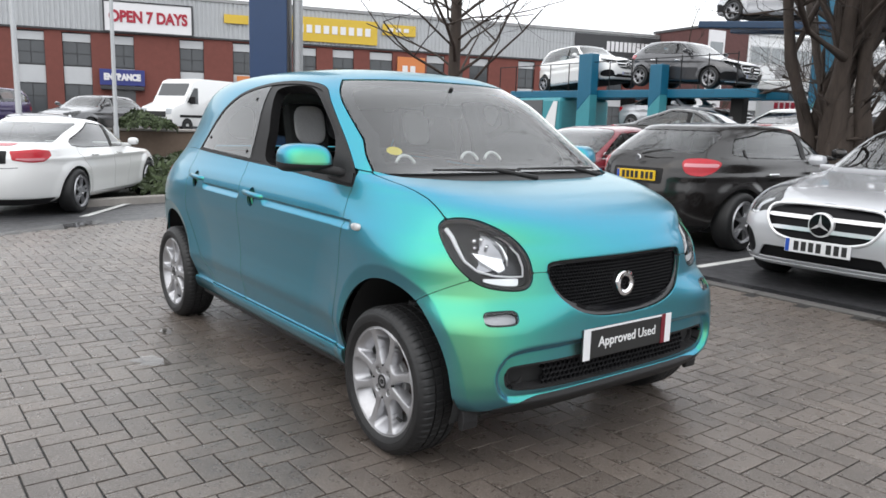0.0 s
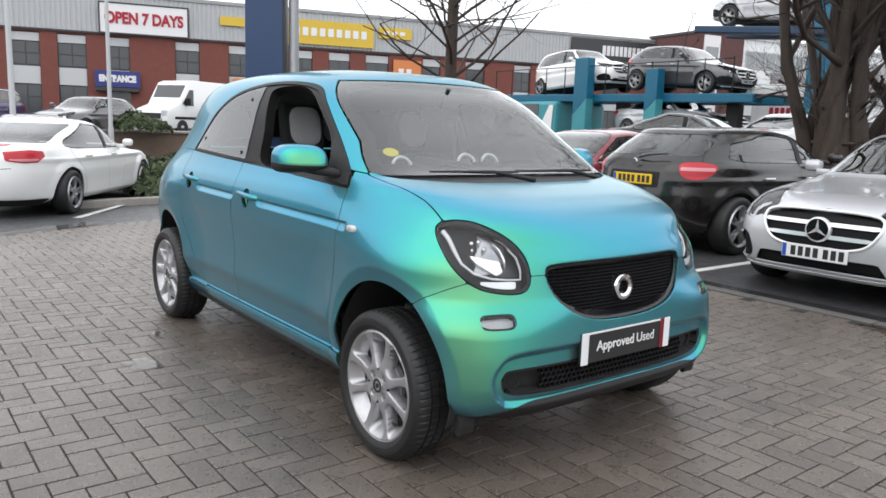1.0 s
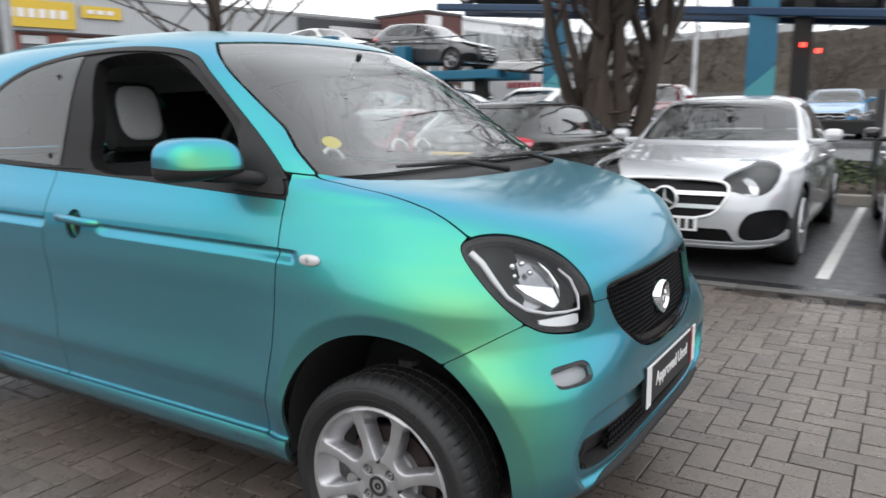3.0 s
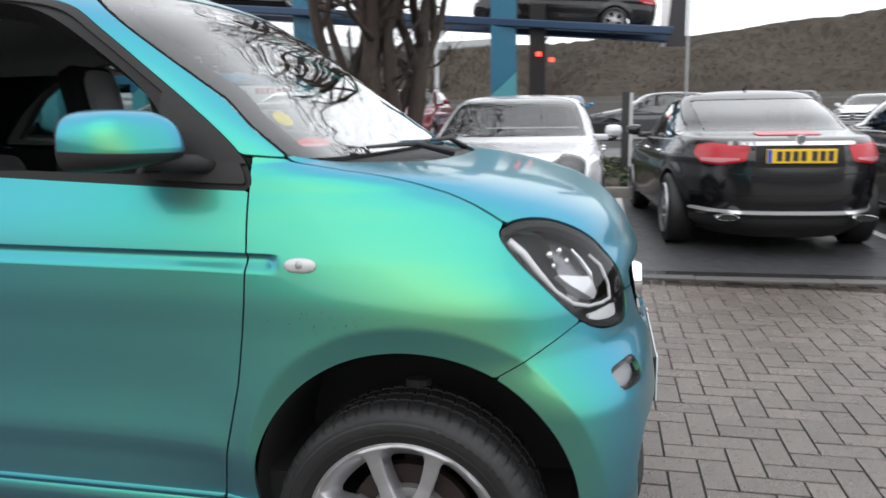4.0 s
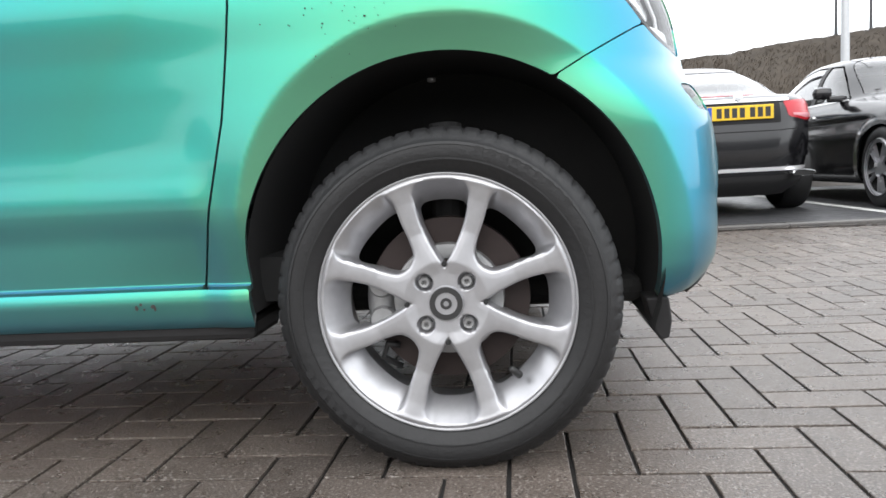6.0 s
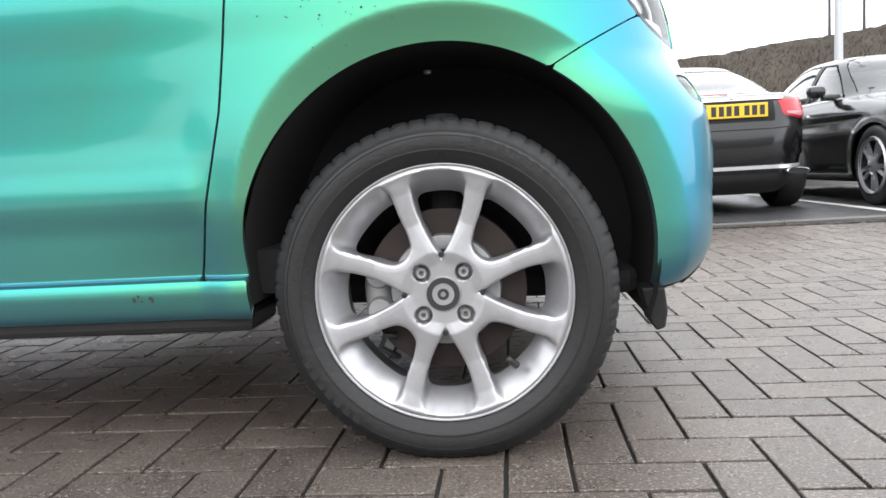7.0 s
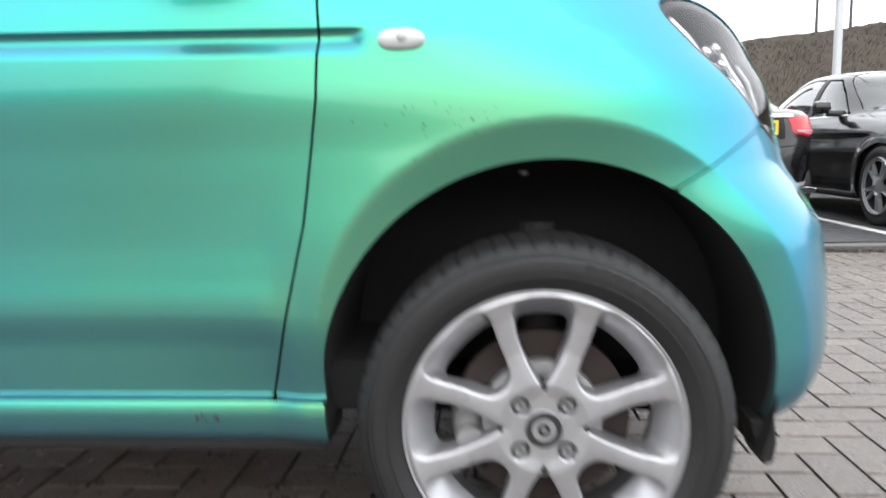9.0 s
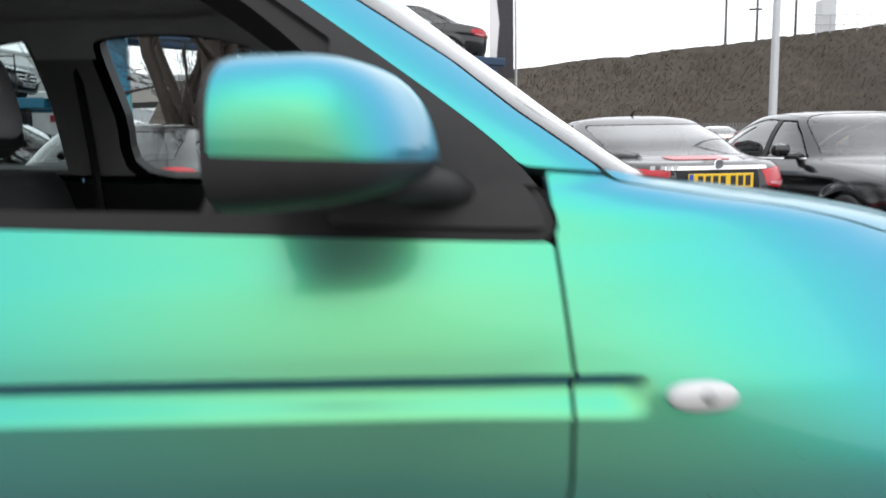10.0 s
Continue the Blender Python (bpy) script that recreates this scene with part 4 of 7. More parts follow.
# ---- wheels of the small car ----
def alloy_face(R=0.204):
    """The front of the eight-spoked alloy wheel: a turned disc with eight rounded openings, in x-z, facing -y."""
    def opening(points):
        return inside(rounded(points, 5))

    half = [(0.058, 0.058), (0.050, 0.070), (0.0475, 0.083), (0.053, 0.105), (0.0615, 0.127), (0.0695, 0.152), (0.0755, 0.166), (0.085, 0.1755), (0.099, 0.1755), (0.119, 0.1625)]
    top = opening([(0.0, 0.0575), (0.008, 0.069), (0.022, 0.0925), (0.037, 0.127), (0.0455, 0.163), (0.0465, 0.177), (0.041, 0.190), (0.026, 0.197), (0.0, 0.199), (-0.026, 0.197), (-0.041, 0.190), (-0.0465, 0.177), (-0.0455, 0.163), (-0.037, 0.127), (-0.022, 0.0925), (-0.008, 0.069)])
    diag = opening(half + [(0.1415, 0.1415)] + [(b, a) for a, b in reversed(half[1:])])
    rs, n = np.r_[0.0295, np.linspace(0.034, 0.2, 68), R - 0.002, R], 384
    th = np.linspace(0, 2 * np.pi, n + 1)
    RR, TT = np.meshgrid(rs, th, indexing="ij")
    X, Z = RR * np.cos(TT), RR * np.sin(TT)
    d = np.full(X.shape, -1.0)
    for k in range(4):
        c, s = math.cos(k * math.pi / 2), math.sin(k * math.pi / 2)
        x, z = c * X + s * Z, -s * X + c * Z
        d = np.maximum(d, np.maximum(top(x, z), diag(x, z)))
    outside = 0.003 - d
    base = np.interp(RR, [0.0, 0.05, 0.07, 0.12, 0.17, 0.192, 0.198, R], [0.012, 0.010, 0.006, 0.010, 0.006, 0.002, 0.0, 0.004])
    edge = np.clip(1 - outside / 0.0038, 0, 1)
    Y = base + 0.003 * edge ** 2.0 + 0.001 * np.clip(1 - outside / 0.012, 0, 1)
    bolt = np.min([np.hypot(X - 0.05 * math.cos(a), Z - 0.05 * math.sin(a)) for a in np.pi / 4 + np.arange(4) * np.pi / 2], axis=0)
    Y = Y + 0.012 * (1 - step01(bolt, 0.0115, 0.0155))
    P = np.stack([X, Y, Z], -1)
    points, faces = cut_grid(P, outside)
    bm = grid_mesh(points, faces, "", merge=1e-5)
    bm.normal_update()
    if sum(f.normal.y for f in bm.faces) > 0:
        bmesh.ops.reverse_faces(bm, faces=bm.faces[:])
        bm.normal_update()
    rim = [e for e in bm.edges if e.is_boundary and 0.06 < math.hypot((e.verts[0].co.x + e.verts[1].co.x) / 2, (e.verts[0].co.z + e.verts[1].co.z) / 2) < R - 0.003]
    twin = {}
    for e in rim:
        for v in e.verts:
            if v not in twin:
                r = math.hypot(v.co.x, v.co.z)
                k = 1 - 0.165 * max(0, (r - 0.10) / 0.096)
                twin[v] = bm.verts.new((v.co.x * k, v.co.y + 0.05, v.co.z * k))
    for e in rim:
        l = e.link_loops[0]
        a, b = l.vert, l.link_loop_next.vert
        bm.faces.new((b, a, twin[a], twin[b]))
    for v in bm.verts:
        grow_out = 1 + 0.04 * float(step01(np.array(math.hypot(v.co.x, v.co.z)), 0.06, 0.15))
        v.co.x, v.co.z = v.co.x * grow_out, v.co.z * grow_out
    return bm


def tyre_mesh(R=0.2915, rim=0.214, wide=0.175, blocks=62):
    prof = [(rim - 0.006, 0.018), (rim, 0.004), (rim + 0.006, 0.0), (rim + 0.012, -0.004), (rim + 0.022, -0.0085), (rim + 0.0225, -0.0098), (rim + 0.025, -0.0098), (rim + 0.0255, -0.0088), (rim + 0.036, -0.011), (rim + 0.046, -0.009), (rim + 0.0465, -0.0102), (rim + 0.051, -0.008), (rim + 0.0515, -0.0062), (R - 0.018, 0.0005), (R - 0.010, 0.007), (R - 0.004, 0.016), (R - 0.001, 0.028), (R, 0.045), (R - 0.007, 0.046), (R - 0.007, 0.053), (R, 0.054), (R, wide * 0.5 - 0.004), (R - 0.007, wide * 0.5 - 0.003)]
    prof = prof + [(r, wide - h) for r, h in reversed(prof)]
    n = blocks * 6
    bm = bmesh.new()
    rings = []
    for i, (r, h) in enumerate(prof):
        ring = []
        shoulder = 13 <= i <= len(prof) - 14 and r > R - 0.012
        for k in range(n):
            a = 2 * math.pi * (k + (0.25 * (h * 60) if shoulder else 0)) / n
            rr = r - (0.0038 if shoulder and k % 6 == 0 else 0.0)
            ring.append(bm.verts.new((rr * math.cos(a), h, rr * math.sin(a))))
        rings.append(ring)
    for a, b in zip(rings, rings[1:]):
        for k in range(n):
            bm.faces.new((a[k], b[k], b[(k + 1) % n], a[(k + 1) % n]))
    bmesh.ops.recalc_face_normals(bm, faces=bm.faces[:])
    # flatten where it bears on the ground
    for v in bm.verts:
        if v.co.z < -R + 0.008:
            v.co.z = -R + 0.008
    return bm


def hero_wheel():
    """A wheel at the origin, its face towards -y, as one part with its pieces."""
    w = part("wheel", alloy_face(), ALLOY, smart, "silver eight-spoke alloy wheel", smooth=50)
    part("rim_barrel", lathe([(0.2115, 0.004), (0.2145, 0.0), (0.2165, 0.004), (0.214, 0.012), (0.204, 0.03), (0.19, 0.06), (0.188, 0.15)], 96), DULL_ALLOY, w, smooth=True)
    part("tyre", tyre_mesh(), RUBBER, w, "worn black tyre, damp", smooth=35)
    for a0, n in ((38, 9), (205, 7)):
        for k in range(n):
            a = radians(a0 + 4.6 * k)
            part("sidewall_bar", box(-0.0065, 0.0065, -0.0007, 0.002, -0.007, 0.007, m=Matrix.Translation((0.2555 * math.cos(a), -0.0105, 0.2555 * math.sin(a))) @ Matrix.Rotation(math.pi / 2 - a, 4, "Y")), RUBBER, w)
    cap = part("centre_cap", lathe([(0.0, 0.006), (0.0285, 0.0055), (0.0295, 0.008), (0.0295, 0.02)], 48), ALLOY, w, smooth=40)
    part("cap_ring", lathe([(0.0185, 0.0052), (0.0185, 0.0035), (0.0275, 0.0035), (0.0275, 0.0052)], 48, closed=True), BADGE_DARK, cap)
    part("cap_logo", lathe([(0.0045, 0.0052), (0.0045, 0.003), (0.0095, 0.003), (0.0095, 0.0052)], 48, closed=True), BADGE_DARK, cap)
    for k in range(4):
        a = math.pi / 4 + k * math.pi / 2
        b = part("wheel_bolt", lathe([(0.0, 0.016), (0.004, 0.016), (0.0045, 0.010), (0.008, 0.0095), (0.0092, 0.013), (0.0105, 0.02)], 12, centre=(0.05 * math.cos(a), 0, 0.05 * math.sin(a))), GREY_STEEL, w, smooth=30)
        part("bolt_hole", lathe([(0.0, 0.0085), (0.0035, 0.0085), (0.0035, 0.014)], 10, centre=(0.05 * math.cos(a), 0.0075, 0.05 * math.sin(a))), DARK, b)
        a += math.pi / 4
        part("spoke_hole", lathe([(0.0, -0.0005), (0.0042, 0.0), (0.0042, 0.01)], 14, centre=(0.0655 * math.cos(a), 0.0055, 0.0655 * math.sin(a))), DARK, w)
    part("brake_disc", lathe([(0.05, 0.055), (0.075, 0.055), (0.078, 0.07), (0.139, 0.07), (0.14, 0.092), (0.05, 0.092)], 64), STEEL, w, smooth=30)
    part("disc_bell", lathe([(0.07, 0.052), (0.078, 0.05), (0.094, 0.052), (0.096, 0.07)], 48), GREY_STEEL, w, smooth=30)
    part("hub", lathe([(0.0, 0.045), (0.045, 0.045), (0.06, 0.055), (0.06, 0.09)], 32), GREY_STEEL, w, smooth=40)
    arc = [(0.118 * math.cos(radians(a)), 0.075, 0.118 * math.sin(radians(a))) for a in range(152, 212, 8)]
    part("brake_caliper", tube(arc, [0.014] + [0.026] * (len(arc) - 2) + [0.014], 10), GREY_STEEL, w, smooth=40)
    for a in (165, 195):
        part("caliper_piston", lathe([(0.0, 0.042), (0.02, 0.042), (0.024, 0.05), (0.024, 0.07)], 20, centre=(0.118 * math.cos(radians(a)), 0, 0.118 * math.sin(radians(a)))), GREY_STEEL, w, smooth=40)
    part("brake_hose", tube([(-0.09, 0.06, -0.08), (-0.11, 0.055, -0.075), (-0.12, 0.06, -0.10), (-0.09, 0.07, -0.12)], 0.006, 8), BADGE_DARK, w, smooth=True)
    part("strut", tube([(0.0, 0.12, 0.02), (0.0, 0.16, 0.3)], 0.03, 12), DARK, w)
    part("valve", tube([(0.115, 0.022, -0.128), (0.106, 0.012, -0.118), (0.101, 0.008, -0.112)], [0.007, 0.006, 0.005], 10), BADGE_DARK, w, smooth=True)
    return w


wheel = hero_wheel()
wheel.matrix_basis = pose(1.247, -0.805, 0.282)
for ax, s in ((-1.247, -1), (1.247, 1), (-1.247, 1)):
    w = copy_thing(wheel, pose(ax, 0.805 * s, 0.282, 0, 20 if ax < 0 else 0, 180 if s > 0 else 0))
    w.parent = smart
for s in (-1, 1):
    for ax in (1.26,):
        part("liner_clip", lathe([(0.0, 0.0), (0.008, 0.002), (0.008, 0.008)], 12, "z", (ax - 0.035, s * 0.63, 0.66)), GREY_STEEL, smart)
# ---- cabin of the small car ----
def seat(y, x=0.05):
    s = part("seat", box(x - 0.25, x + 0.28, y - 0.24, y + 0.24, 0.42, 0.58, bevel=0.05), FABRIC, smart, "black seat with a grey headrest panel")
    back = box(-0.07, 0.07, -0.24, 0.24, 0.0, 0.56, bevel=0.05)
    part("backrest", moved(back, pose(x - 0.22, y, 0.52, 0, -17, 0)), FABRIC, s)
    head = box(-0.055, 0.05, -0.125, 0.125, 0.0, 0.27, bevel=0.045)
    part("headrest", moved(head, pose(x - 0.385, y, 1.10, 0, -12, 0)), FABRIC, s)
    pad = bmesh.new()
    bmesh.ops.create_uvsphere(pad, u_segments=32, v_segments=20, radius=1)
    for v in pad.verts:
        a, b, c = v.co
        f = (abs(b) ** 3.5 + abs(c) ** 3.5 + abs(a) ** 3.5) ** (1 / 3.5)
        v.co = Vector((0.045 + 0.022 * a / f, 0.092 * b / f, 0.14 + 0.105 * c / f))
    part("headrest_pad", moved(pad, pose(x - 0.385, y, 1.10, 0, -12, 0)), GREY_FABRIC, s, "grey fabric panel", smooth=True)
    for k in (-1, 1):
        part("bolster", box(x - 0.2, x + 0.26, y + k * 0.24 - 0.05, y + k * 0.24 + 0.05, 0.5, 0.62, bevel=0.03), GREY_FABRIC, s)
    return s


for y in (-0.36, 0.36):
    seat(y, 0.16)
    seat(y, -0.80)
part("floor_pan", box(-1.5, 1.0, -0.70, 0.70, 0.28, 0.36), DARK, smart)
dash = bmesh.new()
add_box(dash, 0.62, 1.06, -0.66, 0.66, 0.80, 1.03, 0.06)
add_box(dash, 0.58, 0.75, -0.56, -0.16, 0.95, 1.09, 0.05)
part("dashboard", dash, BLACK_PLASTIC, smart, smooth=40)
steer = lathe([(0.175 + 0.014 * math.cos(a), 0.014 * math.sin(a)) for a in np.linspace(0, 2 * math.pi, 10, endpoint=False)], 48, "x", closed=True)
wheel_ob = part("steering_wheel", moved(steer, pose(0.50, -0.36, 0.98, 0, 22, 0)), BLACK_PLASTIC, smart, smooth=True)
hubbm = box(-0.02, 0.02, -0.165, 0.165, -0.03, 0.02, bevel=0.01)
add_box(hubbm, -0.03, 0.02, -0.06, 0.06, -0.07, 0.05, 0.02)
part("spoke", moved(hubbm, pose(0.51, -0.36, 0.98, 0, 22, 0)), BLACK_PLASTIC, wheel_ob)
for y, z in ((-0.03, 1.095), (0.115, 1.095), (-0.40, 1.08)):
    ring = tube([(0, 0.052 * math.cos(radians(g)), 0.052 * math.sin(radians(g))) for g in range(15, 170, 12)], 0.0075, 8)
    part("dial_ring", moved(ring, pose(0.80, y, z, 0, -20, 0)), WHITE_PLASTIC, smart, smooth=True)
part("rear_view_mirror", box(0.52, 0.545, -0.12, 0.12, 1.30, 1.37, bevel=0.012), BLACK_PLASTIC, smart)
part("mirror_stalk", tube([(0.54, 0, 1.36), (0.60, 0, 1.45)], 0.01), BLACK_PLASTIC, smart)
lining2 = both(hz - 1.39, -screen - 0.02, -window_line - 0.003)
part("headlining", hero.panel(lining2, "both", shift=-0.05), mat("headlining", (0.7, 0.69, 0.68), 0.9), smart, smooth=True)
for s in (-1, 1):
    part("roof_side_trim", hero.panel(both(-front_hole - 0.014, -rear_hole - 0.014, hz - 1.375, 1.5 - hz, hx + 0.9, 0.45 - hx), "" if s < 0 else "left", shift=-0.064), mat("roof_side_trim", (0.72, 0.71, 0.7), 0.85), smart, smooth=40)
    for trim in islands(hero.panel(both(window_line - 0.01, -front_hole - 0.03, -rear_hole, hz - 1.05), "" if s < 0 else "left", shift=-0.055)):
        part("pillar_trim", trim, mat("pillar_trim", (0.28, 0.275, 0.27), 0.7), smart, smooth=40)
    part("seat_belt", tube([(-0.12, s * 0.62, 1.36), (-0.10, s * 0.64, 1.1), (-0.08, s * 0.66, 0.6)], 0.012, 6), BADGE_DARK, smart)
    part("door_card", hero.panel(both(-door_front - 0.02, door_rear - 0.02, hz - 0.4, -under_belt - 0.005), "" if s < 0 else "left", shift=-0.07), BLACK_PLASTIC, smart, smooth=True)
sticker = lathe([(0.0, 0.0), (0.037, 0.0), (0.037, 0.001)], 32, "x")
for v in sticker.verts:
    v.co.z *= 0.62
tagged(part("yellow_sticker", moved(sticker, pose(0.905, -0.535, 1.155, 0, -42, -6)), STICKER, smart), "round yellow sticker inside the windscreen")
part("paper", moved(box(-0.10, 0.10, -0.075, 0.075, 0, 0.002), pose(0.93, 0.36, 1.05, 0, -8, 10)), WHITE_PLASTIC, smart)
# ---- ground: tarmac sheet, block paving, kerb, bay lines ----
def fall(x):
    """The yard falls gently towards the west."""
    return -0.16 * float(step01(np.array(-x), 3.5, 9.0))


bm = bmesh.new()
xs = np.r_[-400, -150, -60, np.linspace(-12, 12, 49), 60, 150, 400]
ys = np.r_[-400, -150, -60, -20, np.linspace(-8, 12, 11), 60, 150, 400]
rows = [[bm.verts.new((x, y, fall(x) - 0.012)) for y in ys] for x in xs]
for a, b in zip(rows, rows[1:]):
    for k in range(len(ys) - 1):
        bm.faces.new((a[k], b[k], b[k + 1], a[k + 1]))
ground = setting("ground", bm, TARMAC)

P_STEP, PX, PY = 0.1045, 0.711, -0.832
KERB_Y = 3.27


def paved(x, y):
    return (x + 6.2) * 0.87 + (y + 0.3) * 0.5 > 0 and -6.5 < y < KERB_Y - 0.03 and x < 9.5


bm = bmesh.new()
cols = np.linspace(-9, 9.5, 75)
rows = []
for x in cols:
    low = max(-6.5, -0.3 - (x + 6.2) * 0.87 / 0.5)
    if low < KERB_Y:
        rows.append([bm.verts.new((x, y, fall(x) - 0.006)) for y in np.linspace(low, KERB_Y, 12)])
for a, b in zip(rows, rows[1:]):
    for k in range(11):
        bm.faces.new((a[k], b[k], b[k + 1], a[k + 1]))
pavement = tagged(link_mesh("pavement", bm, JOINT), kind="structure")


def block_points(w, l, c=0.0045, h=0.012):
    """A paving block with chamfered edges, centred, its top at 0."""
    a, b = w / 2, l / 2
    top = [(-a + c, -b + c, 0), (a - c, -b + c, 0), (a - c, b - c, 0), (-a + c, b - c, 0)]
    mid = [(-a, -b, -c * 0.45), (a, -b, -c * 0.45), (a, b, -c * 0.45), (-a, b, -c * 0.45)]
    low = [(x, y, -h) for x, y, _ in mid]
    return top + mid + low, [(0, 1, 2, 3)] + [(4 + k, 4 + (k + 1) % 4, (k + 1) % 4, k) for k in range(4)] + [(8 + k, 8 + (k + 1) % 4, 4 + (k + 1) % 4, 4 + k) for k in range(4)]


near_blocks, far_blocks = [], []
for i in range(-80, 90):
    for j in range(-58, 42):
        k = (i - j) % 4
        if k not in (0, 2):
            continue
        x, y = (PX + (i + 1) * P_STEP, PY + (j + 0.5) * P_STEP) if k == 0 else (PX + (i + 0.5) * P_STEP, PY + j * P_STEP)
        if paved(x, y):
            (near_blocks if abs(x - 1.35) < 1.25 and -1.75 < y < 0.6 else far_blocks).append((x, y, k))
near_blocks.sort(key=lambda b: math.hypot(b[0] - 1.3, b[1] + 0.8))
far_blocks += near_blocks[300:]
near_blocks = near_blocks[:300]
rng = random.Random(4)
shape, quads = block_points(2 * P_STEP - 0.0075, P_STEP - 0.0075, 0.0018)
block_mesh = bpy.data.meshes.new("paving_block")
block_mesh.from_pydata(shape, [], quads)
block_mesh.materials.append(PAVER)
for x, y, k in near_blocks:
    ob = new("paving_block", block_mesh)
    ob.parent = pavement
    ob.matrix_basis = pose(x, y, fall(x) + rng.uniform(-0.0014, 0.0004), rng.uniform(-0.25, 0.25), rng.uniform(-0.25, 0.25), (0 if k == 0 else 90) + rng.uniform(-0.5, 0.5))
verts, faces = [], []
for x, y, k in far_blocks:
    base = len(verts)
    turn = radians((0 if k == 0 else 90) + rng.uniform(-0.5, 0.5))
    c, s, dz, tx, ty = math.cos(turn), math.sin(turn), fall(x) + rng.uniform(-0.0014, 0.0004), rng.uniform(-0.005, 0.005), rng.uniform(-0.005, 0.005)
    verts += [(x + c * a - s * b, y + s * a + c * b, dz + z + tx * a + ty * b) for a, b, z in shape]
    faces += [tuple(base + n for n in q) for q in quads]
me = bpy.data.meshes.new("paving_blocks_beyond")
me.from_pydata(verts, [], faces)
me.materials.append(PAVER)
ob = tagged(new("paving_blocks_beyond", me), "grey-brown wet concrete paving blocks in herringbone", kind="stuff")
ob.parent = pavement

# flush edging stones between paving and tarmac
kerb = tagged(new("kerb"), kind="structure")
stone, sq = block_points(0.908, 0.12, 0.008, 0.05)
stone_mesh = bpy.data.meshes.new("edging_stone")
stone_mesh.from_pydata(stone, [], sq)
stone_mesh.materials.append(mat("dark_edging_stone", (0.09, 0.085, 0.08), 0.55, grain=0.25, scale=30, bump=0.3, blotch=0.3, rnd=0.15))
for n in range(-9, 11):
    ob = new("edging_stone", stone_mesh)
    ob.parent = kerb
    ob.matrix_basis = pose(n * 0.915, KERB_Y + 0.035, fall(n * 0.915) + 0.014 + rng.uniform(-0.003, 0.003), 0, rng.uniform(-0.3, 0.3), 0)
gutter = setting("gutter", box(-9, 9.5, KERB_Y + 0.10, KERB_Y + 0.32, -0.0115, -0.004), mat("wet_gutter", (0.03, 0.03, 0.032), 0.16, grain=0.3, scale=40, bump=0.15, rough_var=0.1))

def puddle(x, y, rx, ry, turn, seed):
    """A thin sheet of standing water with a ragged edge."""
    pr = random.Random(seed)
    bm = bmesh.new()
    rim = []
    for k in range(40):
        a = 2 * math.pi * k / 40
        far = 0.75 + 0.4 * noise.noise(Vector((2 * math.cos(a), 2 * math.sin(a), seed))) + pr.uniform(-0.04, 0.04)
        rim.append(bm.verts.new((rx * far * math.cos(a), ry * far * math.sin(a), 0)))
    bm.faces.new(rim)
    tagged(link_mesh("puddle", bm, WATER), kind="structure").matrix_basis = pose(x, y, fall(x) + 0.0022, 0, 0, turn)


puddle(-0.33, -1.22, 0.14, 0.09, 20, 2)
puddle(-0.85, -0.98, 0.10, 0.05, 0, 4)
puddle(-6.05, -0.75, 1.3, 0.26, 125, 5)
puddle(3.2, 3.15, 2.4, 0.16, 0, 7)
puddle(-1.2, 3.2, 1.6, 0.13, 0, 8)
for x in (-5.35, -2.95, -0.55, 1.85, 4.25, 6.65):
    setting("bay_line", box(x - 0.045, x + 0.045, 3.95, 8.9, -0.013, -0.0085), ROAD_PAINT)
ob = setting("bay_line", box(0, 3.6, -0.05, 0.05, 0.0, 0.005), ROAD_PAINT)
ob.matrix_basis = pose(-7.25, -0.32, -0.155, 0, 0, 146)
# unseen plain wall, added to close the south and darken reflections in the car
setting("wall_south", box(-38, 40, -25.4, -25, -0.2, 3.2), mat("unseen_wall_grey", (0.16, 0.165, 0.17), 0.6, grain=0.1, scale=3, blotch=0.2))

# taller unseen wall, added so the doors mirror less sky
setting("wall_west", moved(box(0, 34, 0, 0.4, -0.3, 6.5), pose(-20, -25.2, 0, 0, 0, 155)), mat("unseen_wall_dark", (0.1, 0.105, 0.11), 0.55, grain=0.1, scale=3, blotch=0.2))


